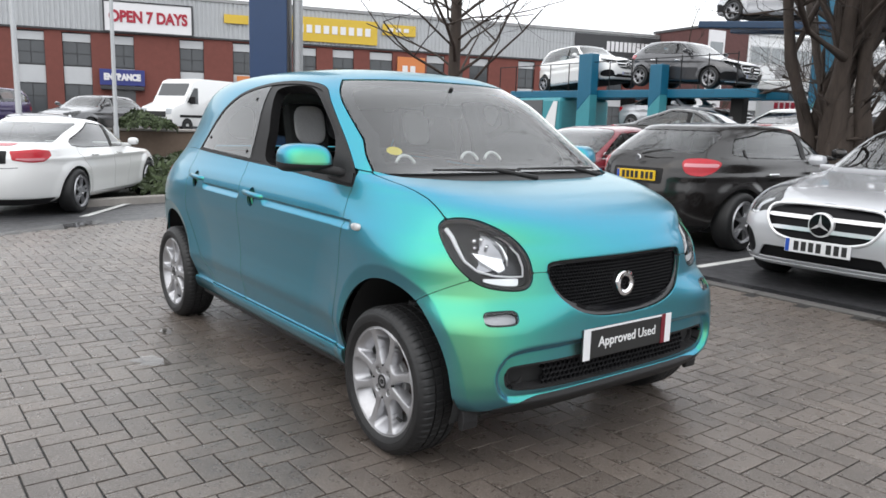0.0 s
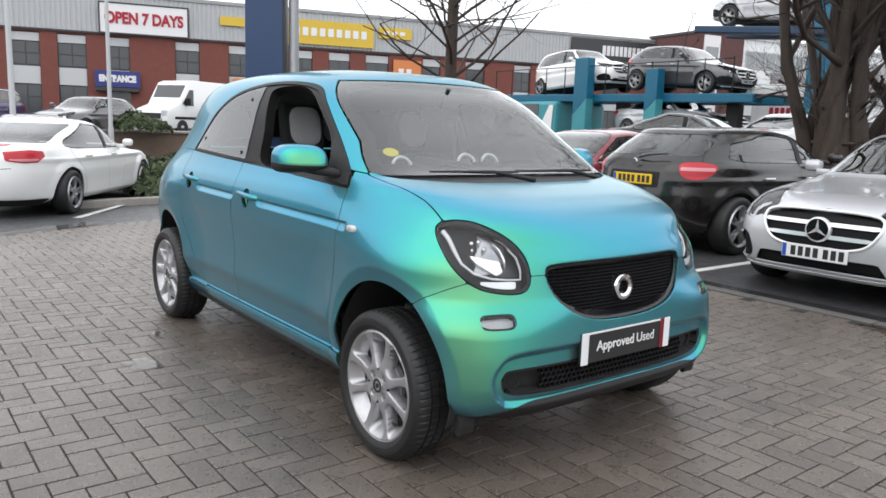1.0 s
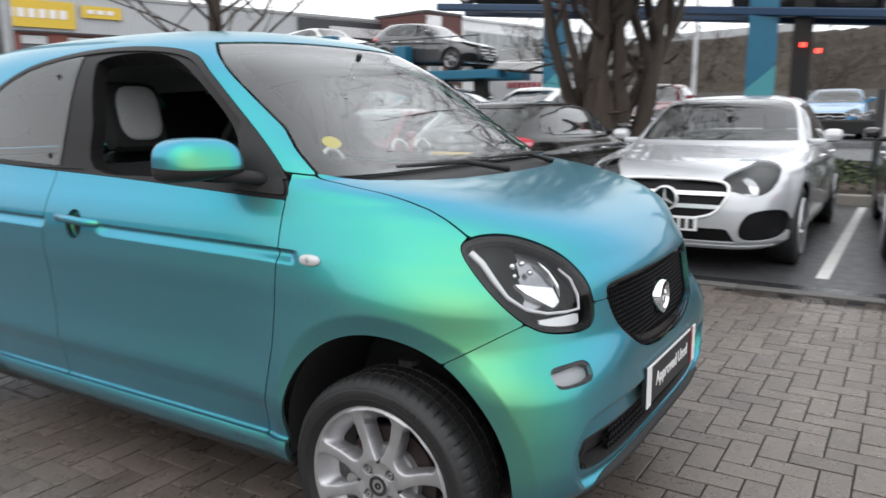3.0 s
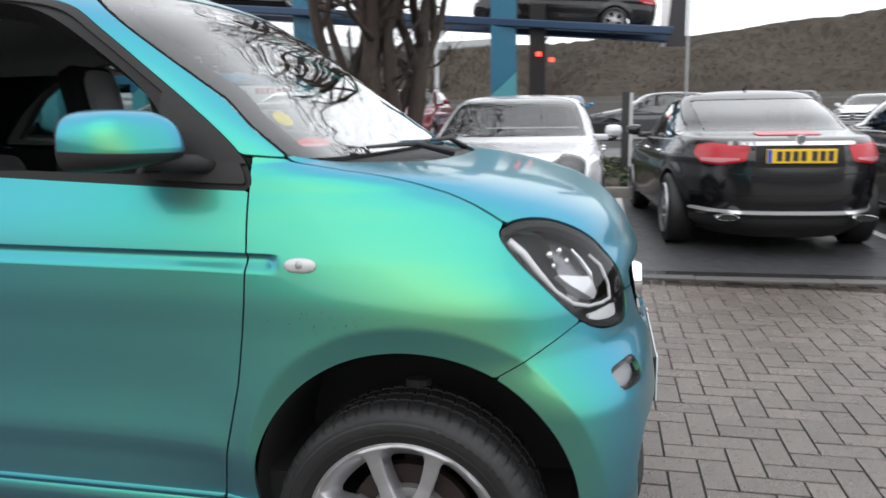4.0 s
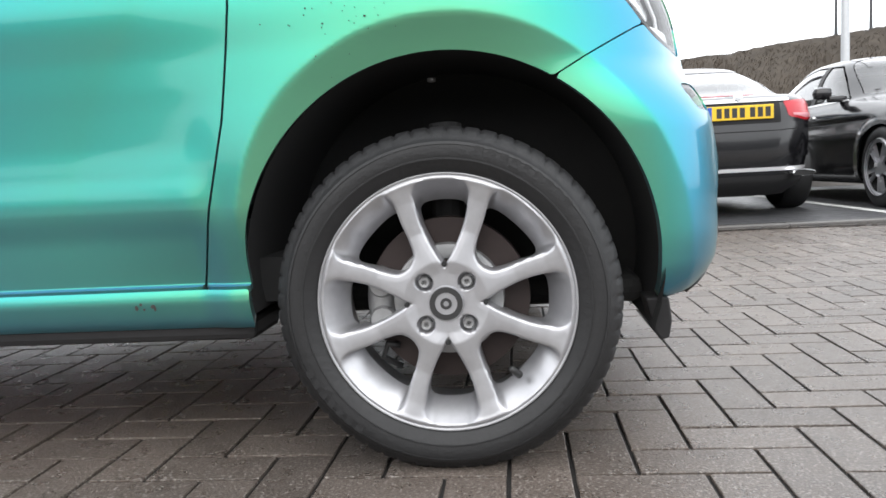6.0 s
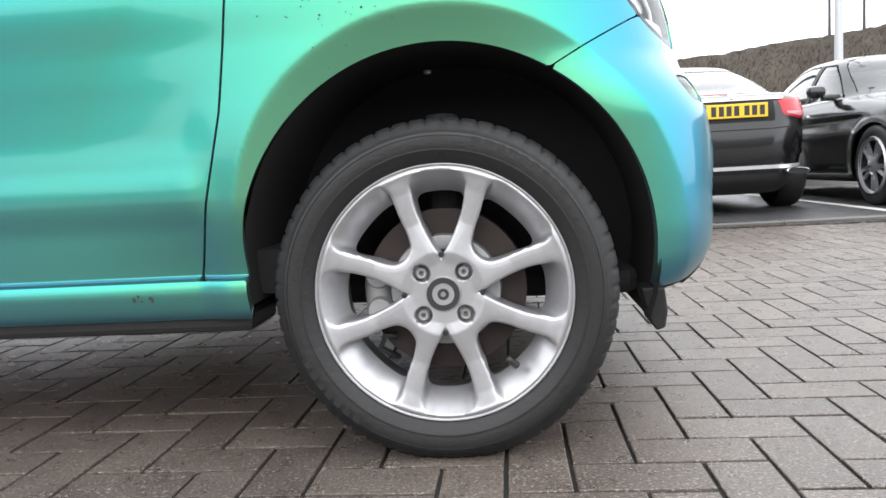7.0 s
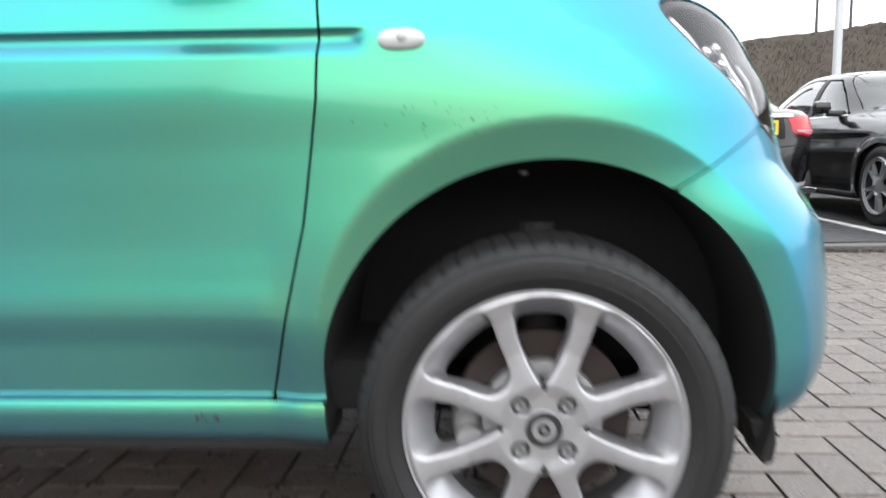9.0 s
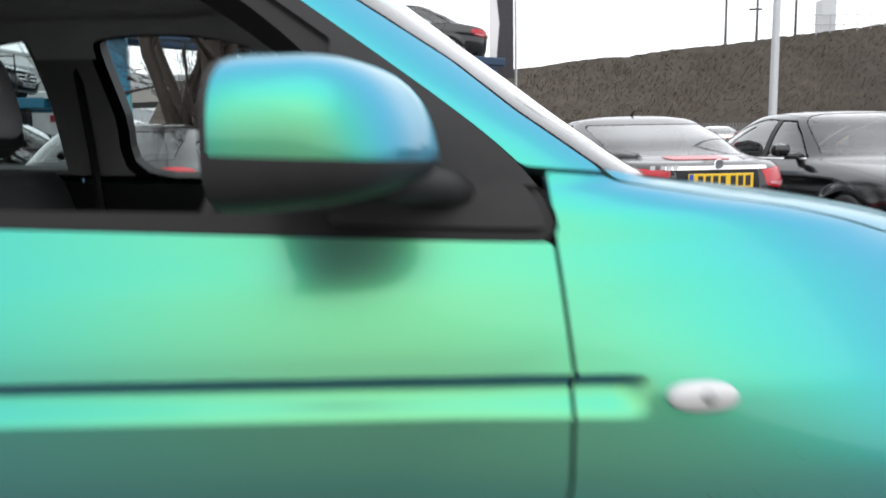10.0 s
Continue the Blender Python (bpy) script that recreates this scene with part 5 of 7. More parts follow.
# ---- parked cars ----
def road_wheel_meshes(R, w=0.22):
    """Tyre and rim of a parked car's wheel, facing -y."""
    rim = R * 0.72
    t = lathe([(rim - 0.01, 0.02), (rim, 0.0), (rim + 0.03, -0.008), (R - 0.03, -0.004), (R - 0.008, 0.008), (R, 0.03), (R, w - 0.03), (R - 0.03, w)], 40)
    tm = bpy.data.meshes.new("tyre")
    t.to_mesh(tm)
    t.free()
    tm.materials.append(RUBBER)
    tm.shade_smooth()
    # a disc with ten openings, leaving five pairs of spokes
    RR, TT = np.meshgrid(np.r_[0.0005, np.linspace(0.03, rim + 0.002, 17)], np.linspace(0, 2 * np.pi, 121), indexing="ij")
    turn = (TT / (2 * np.pi) * 5) % 1
    gap = np.minimum(abs(turn - 0.36), abs(turn - 0.64))
    gap = np.minimum(gap, np.minimum(abs(turn - 1.36), abs(turn + 0.36))) * 2 * np.pi / 5 * RR - 0.017
    hole = np.minimum.reduce([gap, RR - 0.3 * rim, rim - 0.022 - RR])
    deep = np.interp(RR, [0, 0.05, 0.09, rim - 0.03, rim - 0.01, rim], [0.004, 0.006, 0.018, 0.02, 0.004, 0.0])
    points, faces = cut_grid(np.stack([RR * np.cos(TT), deep, RR * np.sin(TT)], -1), -hole)
    r = grid_mesh(points, faces, flange=-0.02)
    bmesh.ops.recalc_face_normals(r, faces=r.faces[:])
    rm = bpy.data.meshes.new("rim")
    r.to_mesh(rm)
    r.free()
    rm.materials.append(ALLOY)
    d = lathe([(0.0, 0.07), (rim - 0.03, 0.07), (rim - 0.02, 0.02), (rim - 0.005, 0.016)], 32)
    dm = bpy.data.meshes.new("disc")
    d.to_mesh(dm)
    d.free()
    dm.materials.append(DARK)
    return tm, rm, dm


WHEELS = {R: road_wheel_meshes(R) for R in (0.32, 0.34)}


def bars_on_plate(parent, x, z, face, yellow, wide=0.52, high=0.111, y0=0.0):
    """A number plate whose characters are plain bars. face: +1 looks along +x."""
    p = part("number_plate", box(x - 0.008, x + 0.008, y0 - wide / 2, y0 + wide / 2, z - high / 2, z + high / 2, bevel=0.004), PLATE_YELLOW if yellow else PLATE_WHITE, parent)
    for k, y in enumerate((-0.165, -0.105, -0.045, 0.015, 0.095, 0.155, 0.215)):
        y = y * face
        part("bar", box(min(x + face * 0.008, x + face * 0.010), max(x + face * 0.008, x + face * 0.010), y0 + y - 0.02, y0 + y + 0.02, z - 0.038, z + 0.038), BADGE_DARK, p)
    a, b = sorted((y0 - face * 0.255, y0 - face * 0.222))
    part("side_band", box(min(x + face * 0.008, x + face * 0.0095), max(x + face * 0.008, x + face * 0.0095), a, b, z - high / 2 + 0.004, z + high / 2 - 0.004), PLATE_BLUE, p)
    return p


def parked_car(name, label, paint, m, L=4.69, wide=1.81, H=1.44, kind="saloon", group="", front=True, rear=True, R=0.32, columns=160, rows=120, chrome=True, boot_chrome=None):
    """A parked car, its nose towards +x, its wheels on z = 0."""
    car = thing(name, label, "car", group, m)
    boot_chrome = chrome if boot_chrome is None else boot_chrome
    h, f, b = H / 1.44, L / 2, -L / 2
    boxy = kind in ("hatch", "estate", "suv")
    cowl, roof_f = f - (1.25 if boxy else 1.42), f - (1.95 if boxy else 2.15)
    zb, top = (0.93 if kind != "hatch" else 0.99) * h, H
    nose = 0.1 if kind == "suv" else 0.0
    front_line = [(0.17, f - 0.14), (0.28, f - 0.03), (0.45, f), (0.58 + nose, f - 0.015), (0.70 + nose, f - 0.06), (0.76 + nose, f - 0.16), (0.83 + nose * 0.8, f - 0.42), (0.90 * h + nose * 0.5, f - 0.85), (0.965 * h + nose * 0.4, cowl + 0.04), (1.0 * h + nose * 0.3, cowl - 0.06), (1.2 * h, cowl - 0.42), (top - 0.09, roof_f + 0.04), (top - 0.035, roof_f - 0.2), (top - 0.01, roof_f - 0.5), (top, roof_f - 0.68)]
    if boxy:
        tail_in = {"hatch": 0.62, "estate": 0.32, "suv": 0.42}[kind]
        rear_line = [(0.17, b + 0.16), (0.32, b + 0.03), (0.55, b), (0.75, b + 0.02), (0.9 * h, b + 0.05), (1.0 * h, b + 0.10), (1.2 * h, b + tail_in * 0.55), (top - 0.09, b + tail_in * 0.9), (top - 0.05, b + tail_in), (top - 0.012, b + 1.2), (top, b + 1.42)]
    else:
        deck = 1.0 * h
        rear_line = [(0.17, b + 0.18), (0.30, b + 0.05), (0.55, b), (0.8, b + 0.015), (0.93 * h, b + 0.05), (deck, b + 0.16), (deck + 0.03, b + 0.45), (deck + 0.05, b + 0.62), (1.2 * h, b + 0.98), (top - 0.09, b + 1.42), (top - 0.04, b + 1.58), (top - 0.012, b + 1.72), (top, b + 1.8)]
    hw = wide / 2
    width = [(0.17, hw * 0.86), (0.27, hw * 0.97), (0.45, hw * 0.985), (0.62, hw), (0.75, hw * 0.985), (0.80, hw * 0.995), (0.88 * h, hw * 0.965), (zb + 0.02, hw * 0.925), (1.05 * h, hw * 0.885), (1.2 * h, hw * 0.82), (top - 0.09, hw * 0.715), (top - 0.04, hw * 0.63), (top - 0.012, hw * 0.42), (top, hw * 0.2)]
    wb = L * (0.605 if not boxy else 0.62)
    fx = f - L * (0.185 if not boxy else 0.19)
    axles = (fx, fx - wb)

    def flare(x, y, z):
        out = np.zeros_like(x)
        for ax in axles:
            out += 0.02 * step01(np.hypot(x - ax, z - 0.33), 0.50, R + 0.06) * step01(y, hw * 0.6, hw * 0.8)
        return out

    sh = Shell(front=front_line, rear=rear_line, width=width,
               nose=[(0.17, 5.0), (0.5, 5.2), (0.7, 4.6), (0.85, 4.2), (1.0 * h, 4.0), (top - 0.1, 3.6), (top, 2.4)],
               tail=[(0.17, 3.0), (0.42, 3.4), (0.7, 3.6), (0.8, 3.7), (1.0 * h, 4.2), (top - 0.1, 3.4), (top, 2.4)],
               middle=[(0.17, 0.3), (0.8, 0.2), (top - 0.1, -0.25), (top, (roof_f - 0.68 + b + (1.42 if boxy else 1.8)) / 2)],
               columns=columns, rows=rows, bottom=0.17, top=top, bulge=flare, dense=((0.2, 0.76, 8), (0.76, 1.02, 1.5)))
    x, y, z = sh.x, sh.y, sh.z
    arch = np.where(y > hw * 0.5, both(*[np.where(z > 0.32, np.hypot(x - ax, z - 0.32), abs(x - ax)) - (R + 0.045) for ax in axles]), 1.0)
    # glass: side windows, windscreen, rear window
    back_low = b + (0.72 if kind == "hatch" else 0.42 if boxy else 0.98)
    dlo = inside(([(cowl - 0.30, zb + 0.03), (cowl - 0.62, 1.19 * h), (roof_f - 0.12, top - 0.115), (roof_f - 0.7, top - 0.075), (-0.55 if not boxy else -0.75, top - 0.095), ((b + 1.62) if not boxy else b + (1.25 if kind == "hatch" else 0.95), top - 0.16 if not boxy else top - 0.13), (back_low + 0.12, zb + (0.17 if not boxy else 0.25)), (back_low, zb + 0.08), (back_low + 0.3, zb + 0.045), (0.0, zb + 0.03)]))(x, z)
    dlo = np.where(y > hw * 0.5, dlo, -1)
    fline = line_over([(roof_f - 1.1, top + 0.6), (roof_f - 0.09, top - 0.085), (cowl - 0.53, 1.2 * h - 0.02), (cowl - 0.21, 0.985 * h), (cowl + 0.5, 0.6 * h)])(x, z)
    screen_d = both(fline, top - 0.045 - z, z - 1.0 * h - nose * 0.3, hw * 0.93 - y)
    if boxy:
        rear_d = both(b + 0.75 - x, z - 1.09 * h, top - 0.10 - z, hw * 0.66 - y)
    else:
        rear_d = both(line_over([(-9, 9), (b + 0.45, 1.0 * h), (b + 1.0, 1.2 * h), (b + 1.55, top - 0.08), (b + 2.2, top + 0.6), (9, 9)])(x, z) * 0 + (b + 1.6 - x), z - 1.06 * h, top - 0.09 - z, hw * 0.66 - y)
    wrap = (f - x) - (hw - y)
    lampf = np.where(x > 0, inside(rounded([(-0.38, 0.67 + nose), (-0.2, 0.62 + nose), (0.0, 0.64 + nose), (0.2, 0.71 + nose), (0.44, 0.83 + nose), (0.36, 0.86 + nose), (0.1, 0.83 + nose), (-0.2, 0.785 + nose), (-0.38, 0.735 + nose)], 4))(wrap, z), -1)
    wrap_r = (x - b) - (hw - y)
    if boxy:
        tl = rounded([(-0.21, 0.985), (-0.235, 0.90), (-0.16, 0.835), (0.03, 0.815), (0.22, 0.85), (0.36, 0.94), (0.29, 0.985), (0.04, 1.005)], 4)
    else:
        tl = [(-0.46, 0.915), (-0.45, 0.79), (-0.15, 0.76), (0.12, 0.77), (0.3, 0.85), (0.27, 0.92), (0.0, 0.94)]
    lampr = np.where(x < 0, inside(tl)(wrap_r, z), -1)
    grille_d = np.where(x > f - 0.5, inside(rounded([(-0.3, 0.735), (0.25, 0.733), (0.42, 0.715), (0.465, 0.66), (0.44, 0.57), (0.36, 0.48), (0.2, 0.44), (-0.3, 0.435)], 4))(y, z - nose), -1)
    low_d = np.where(x > f - 0.5, both(0.055 - abs(z - 0.315), 0.5 + (0.315 - z) * 0.6 - y), -1)
    side_in = np.where(x > f - 0.8, inside(rounded([(0.55, 0.36), (0.62, 0.49), (0.80, 0.51), (0.86, 0.40), (0.80, 0.29), (0.60, 0.28)], 4))(y, z), -1)
    g = 0.003
    d_front = line_over([(0.2, cowl - 0.50), (0.6, cowl - 0.36), (0.9 * h, cowl - 0.30), (2, cowl - 0.30)])(z, x)
    d_mid = x + 0.08
    d_rear = line_over([(0.2, axles[1] + 0.42), (0.62, axles[1] + 0.40), (0.9 * h, axles[1] + 0.12), (2, axles[1] + 0.1)])(z, x)
    openings = (arch, -dlo, -screen_d, -rear_d, -lampf, -lampr, -grille_d, -low_d if front else arch, -side_in)
    on_side = np.where(y > hw * 0.6, 1.0, -1.0)
    zone_f = both(-d_front, d_mid, z - 0.27, zb + 0.05 - z, on_side)
    zone_r = both(-d_mid, d_rear, z - 0.27, zb + 0.07 - z, on_side)
    part("body", sh.panel(both(*openings, -zone_f - g, -zone_r - g, z - 0.2), "both", 0.015), paint, car, smooth=True)
    for side in ("", "left"):
        part("front_door", sh.panel(both(zone_f - g, *openings), side, 0.015), paint, car, smooth=True)
        part("rear_door", sh.panel(both(zone_r - g, *openings), side, 0.015), paint, car, smooth=True)
        part("window", sh.panel(both(dlo - 0.012, x + 0.02 - 0.0), side, shift=-0.006), CAR_GLASS, car, smooth=True)
        part("window", sh.panel(both(dlo - 0.012, -0.08 - x), side, shift=-0.006), CAR_GLASS, car, smooth=True)
        for rim in islands(sh.panel(both(dlo, 0.014 - dlo), side, 0.01)):
            part("window_frame", rim, DARK_TRIM, car, smooth=True)
        part("window_pillar", sh.panel(both(dlo, 0.05 - abs(x + 0.03)), side, 0.01, shift=0.001), DARK_TRIM, car, smooth=True)
        part("window_pillar", sh.panel(both(dlo, 0.014 - abs(x - axles[1] - 0.12)), side, 0.01, shift=0.001), DARK_TRIM, car, smooth=True)
        if chrome:
            part("chrome_strip", sh.panel(both(0.007 - abs(dlo + 0.004), zb + 0.12 - z), side, 0.004, shift=0.004), BRIGHT_TRIM, car, smooth=True)
        lampo = part("headlamp", sh.panel(lampf - 0.002, side, shift=-0.002), LENS, car, smooth=True)
        part("reflector", sh.panel(both(lampf - 0.024, 0.06 - abs(wrap + 0.10)), side, shift=-0.04), CHROME, lampo, smooth=True)
        part("light_strip", sh.panel(both(lampf - 0.007, 0.019 - lampf, 0.70 + nose + 0.22 * wrap - z), side, 0.004, shift=-0.012), WHITE_PLASTIC, lampo, smooth=True)
        part("bowl", sh.panel(lampf - 0.001, side, shift=-0.06), BADGE_DARK, lampo, smooth=True)
        tail_ob = part("tail_lamp", sh.panel(lampr - 0.002, side, 0.01, shift=0.002), TAIL_RED, car, smooth=True)
        part("clear_strip", sh.panel(both(lampr - 0.02, 0.018 - abs(z - (0.93 if boxy else 0.80))), side, 0.003, shift=0.005), mat("pale_lamp_strip", (0.6, 0.25, 0.28), 0.15), tail_ob, smooth=True)
    part("windscreen", sh.panel(screen_d - 0.004, "both", shift=-0.004), CAR_GLASS, car, smooth=True)
    part("rear_window", sh.panel(rear_d - 0.004, "both", shift=-0.004), CAR_GLASS, car, smooth=True)
    part("lining", sh.panel(both(arch - 0.02, top - 0.05 - z, -dlo - 0.02, -screen_d - 0.02, -rear_d - 0.02), "both", shift=-0.07), DARK, car, smooth=True)
    if front:
        part("grille", sh.panel(grille_d - 0.002, "both", shift=-0.03), BADGE_DARK_MESH, car, smooth=True)
        ring = []
        for yy, zz in rounded([(0.0, 0.735), (0.25, 0.733), (0.42, 0.715), (0.465, 0.66), (0.44, 0.57), (0.36, 0.48), (0.2, 0.44), (0.0, 0.435), (-0.2, 0.44), (-0.36, 0.48), (-0.44, 0.57), (-0.465, 0.66), (-0.42, 0.715), (-0.25, 0.733)], 4):
            near = np.argmin((abs(y - abs(yy)) + abs(z - zz - nose) + (x < 0.5) * 9).reshape(-1))
            ring.append((float(x.reshape(-1)[near]) + 0.002, float(yy), float(zz) + nose))
        part("grille_surround", tube(ring + ring[:1], 0.013, 8, caps=False), BRIGHT_TRIM, car, smooth=True)
        for zz in (0.535, 0.635):
            part("grille_bar", sh.panel(both(0.016 - abs(z - nose - zz), grille_d - 0.006), "both", 0.012, shift=-0.004), BRIGHT_TRIM, car, smooth=True)
        part("badge", lathe([(0.0, 0.006), (0.006, 0.012), (0.09, 0.012), (0.10, 0.004), (0.10, -0.03)], 32, "x", (f - 0.01, 0, 0.585 + nose)), BRIGHT_TRIM, car, smooth=30)
        part("badge_face", lathe([(0.0, 0.014), (0.086, 0.0135)], 32, "x", (f - 0.01, 0, 0.585 + nose)), GLOSS_BLACK, car)
        for k in range(3):
            a = radians(90 + 120 * k)
            part("badge_ray", moved(slab([(-0.014, 0.0), (0.014, 0.0), (0.0, 0.09)], 0.004), Matrix.Translation((f + 0.006, 0, 0.585 + nose)) @ Matrix.Rotation(radians(120 * k), 4, "X") @ Matrix.Rotation(radians(90), 4, "Z")), BRIGHT_TRIM, car)
        part("lower_intake", sh.panel(low_d - 0.002, "both", shift=-0.03), BADGE_DARK_MESH, car, smooth=True)
        bars_on_plate(car, f + 0.012, 0.40, 1, False)
        part("chin_strip", sh.panel(both(0.012 - abs(z - 0.225), np.where(x > axles[0] + 0.45, 1, -1)), "both", 0.006, shift=0.008), BRIGHT_TRIM if chrome else paint, car, smooth=True)
    for side in ("", "left"):
        part("side_intake", sh.panel(side_in - 0.001, side, shift=-0.03), BADGE_DARK_MESH, car, smooth=True)
    if rear:
        bars_on_plate(car, b - 0.002 if not boxy else b + 0.02, 0.835 if not boxy else 0.80, -1, True)
        part("plate_recess", sh.panel(both(np.where(x < 0, 1, -1), 0.085 - abs(z - (0.83 if not boxy else 0.80)), 0.33 - y), "both", shift=0.0025), DARK_TRIM, car, smooth=True)
        if boot_chrome:
            part("boot_strip", sh.panel(both(0.013 - abs(z - 0.925), 0.42 - y, np.where(x < 0, 1, -1)), "both", 0.006, shift=0.012), BRIGHT_TRIM, car, smooth=True)
            part("bumper_ridge", sh.panel(both(0.022 - abs(z - 0.50), 0.76 - y, np.where(x < 0, 1, -1)), "both", 0.006, shift=0.010), paint, car, smooth=True)
            part("bumper_strip", sh.panel(both(0.014 - abs(z - 0.385), 0.74 - y, np.where(x < 0, 1, -1)), "both", 0.006, shift=0.012), BRIGHT_TRIM, car, smooth=True)
            for s in (-1, 1):
                part("exhaust_tip", moved(lathe([(0.06, 0.0), (0.066, 0.005), (0.066, 0.08), (0.058, 0.08), (0.056, 0.005)], 24, "x"), Matrix.Translation((b + 0.04, s * 0.52, 0.342)) @ Matrix.Diagonal((1, 1.4, 0.38, 1))), CHROME, car, smooth=30)
                # dark disc, its colour stands for the shade inside the tip
                part("exhaust_mouth", moved(lathe([(0.0, 0.0), (0.059, 0.0), (0.06, 0.02)], 24, "x"), Matrix.Translation((b + 0.046, s * 0.52, 0.342)) @ Matrix.Diagonal((1, 1.4, 0.38, 1))), DARK, car)
        for k in range(4 if boot_chrome and not boxy else 0):
            part("badge_bar", box(b + 0.005, b + 0.03, 0.52 - 0.05 * k - (0.03 if k else 0), 0.55 - 0.05 * k - (0.03 if k else 0), 0.925, 0.955), BRIGHT_TRIM, car)
        part("badge", lathe([(0.0, 0.0), (0.034, 0.0), (0.038, 0.01)], 24, "x", (b + 0.025 if not boxy else b + 0.03, 0, 0.99 * h if not boxy else 0.985)), CHROME, car)
        if not boxy and boot_chrome:
            part("antenna", tube([(b + 1.95, 0, top - 0.02), (b + 1.90, 0, top + 0.02), (b + 1.84, 0, top + 0.05)], [0.025, 0.014, 0.006], 8), BLACK_PLASTIC, car, smooth=True)
        if boxy:
            part("rear_wiper", tube([(b + 0.12, 0.0, 1.06 * h), (b + 0.10, -0.15, 1.09 * h), (b + 0.14, -0.36, 1.12 * h)], [0.012, 0.009, 0.006], 8), BLACK_PLASTIC, car, smooth=True)
        part("high_brake_lamp", sh.panel(both(0.012 - abs(z - (1.0 * h + 0.03 if not boxy else top - 0.1)), 0.25 - y, np.where(x < -1, 1, -1)), "both", 0.004, shift=0.006), TAIL_RED, car, smooth=True)
        lid = inside(rounded([(-0.3, 0.99 * h), (0.3, 0.99 * h), (0.55, 0.97 * h), (0.56, 0.85), (0.50, 0.715), (0.4, 0.69), (0.0, 0.685), (-0.3, 0.685)] if not boxy else [(-0.3, 1.04), (0.3, 1.04), (0.6, 1.0), (0.58, 0.75), (0.50, 0.60), (0.4, 0.58), (0.0, 0.575), (-0.3, 0.575)], 4))(y, z)
        on_tail = np.where(x < axles[1] - 0.3, 1, -1)
        for nm, gap in (("boot_gap", both(0.005 - abs(lid), on_tail)), ("bumper_gap", both(0.004 - abs(z - (0.66 if not boxy else 0.62) - 0.05 * step01(x, b + 0.25, axles[1] - 0.35)), on_tail, lid * 0 + (y - 0.5)))):
            part(nm, sh.panel(gap, "both", 0.002, shift=0.0012), DARK_TRIM, car, smooth=True)
    part("rear_valance", sh.panel(both((0.335 if boot_chrome else 0.265) - z, z - 0.17, np.where(x < axles[1] - 0.4, 1, -1)), "both", shift=0.003), BLACK_PLASTIC, car, smooth=True)
    part("underbody", box(b + 0.7, f - 0.4, -hw * 0.72, hw * 0.72, 0.17, 0.24), DARK, car)
    tm, rm, dm = WHEELS[R]
    for ax in axles:
        for s in (-1, 1):
            w = new("wheel", rm)
            w.parent = car
            w.matrix_basis = pose(ax, s * (hw - 0.015), R, 0, 31 * ax, 0 if s < 0 else 180)
            for nm, data in (("tyre", tm), ("hub", dm)):
                o = new(nm, data)
                o.parent = w
    for s in (-1, 1):
        mir = bmesh.new()
        add_box(mir, cowl - 0.50, cowl - 0.37, min(s * (hw + 0.0), s * (hw + 0.17)), max(s * (hw + 0.0), s * (hw + 0.17)), zb + 0.05, zb + 0.17, 0.05)
        add_box(mir, cowl - 0.46, cowl - 0.38, min(s * (hw - 0.12), s * (hw + 0.04)), max(s * (hw - 0.12), s * (hw + 0.04)), zb + 0.02, zb + 0.08, 0.015)
        part("door_mirror", mir, paint, car, smooth=40)
        for hxx in (0.05, -0.9):
            part("door_handle", box(hxx - 0.02, hxx + 0.17, min(s * (hw - 0.03), s * (hw + 0.012)), max(s * (hw - 0.03), s * (hw + 0.012)), 0.815, 0.845, bevel=0.01), CHROME if chrome else paint, car)
        part("seat", box(-0.35, -0.2, s * 0.37 - 0.24, s * 0.37 + 0.24, 0.45, 1.05, bevel=0.05), FABRIC, car)
        part("headrest", box(-0.40, -0.30, s * 0.37 - 0.13, s * 0.37 + 0.13, 1.06, 1.24, bevel=0.04), FABRIC, car)
    part("rear_seat", box(-1.35, -1.1, -0.62, 0.62, 0.45, 1.02, bevel=0.06), FABRIC, car)
    part("dashboard", box(cowl - 0.7, cowl - 0.2, -0.66, 0.66, 0.7, 0.93 * h, bevel=0.05), BLACK_PLASTIC, car)
    return car


ROW = "cars parked in the row of bays"
parked_car("saloon", "silver saloon with black grille parked nose to the kerb", SILVER, pose(0.73, 5.97, -0.012, 0, 0, -90), 4.69, 1.81, 1.42, rear=False, group=ROW)
parked_car("coupe", "black two-door coupe with a chrome bumper strip, tail to the paving", BLACK, pose(2.98, 6.50, -0.012, 0, 0, 94), 4.70, 1.79, 1.40, front=False, group=ROW)
parked_car("hatchback", "dark brown hatchback with red tail lamps in its bay", BROWN_BLACK, pose(-1.75, 6.57, -0.012, 0, 0, 90), 4.29, 1.78, 1.40, "hatch", front=False, boot_chrome=False, group=ROW)
parked_car("saloon", "long black saloon with chrome window trim in its bay", BLACK, pose(5.35, 6.25, -0.012, 0, 0, -90), 5.0, 1.88, 1.45, rear=False, R=0.34, group=ROW)
parked_car("saloon", "dark red saloon parked in the row of bays", RED, pose(-4.15, 6.3, -0.05, 0, 0, -90), 4.6, 1.78, 1.38, rear=False, group=ROW)
parked_car("coupe", "white two-door coupe with red tail lamps", WHITE, pose(-9.95, 0.18, -0.165, 0, 0, 145), 4.70, 1.79, 1.38, front=False, chrome=False)
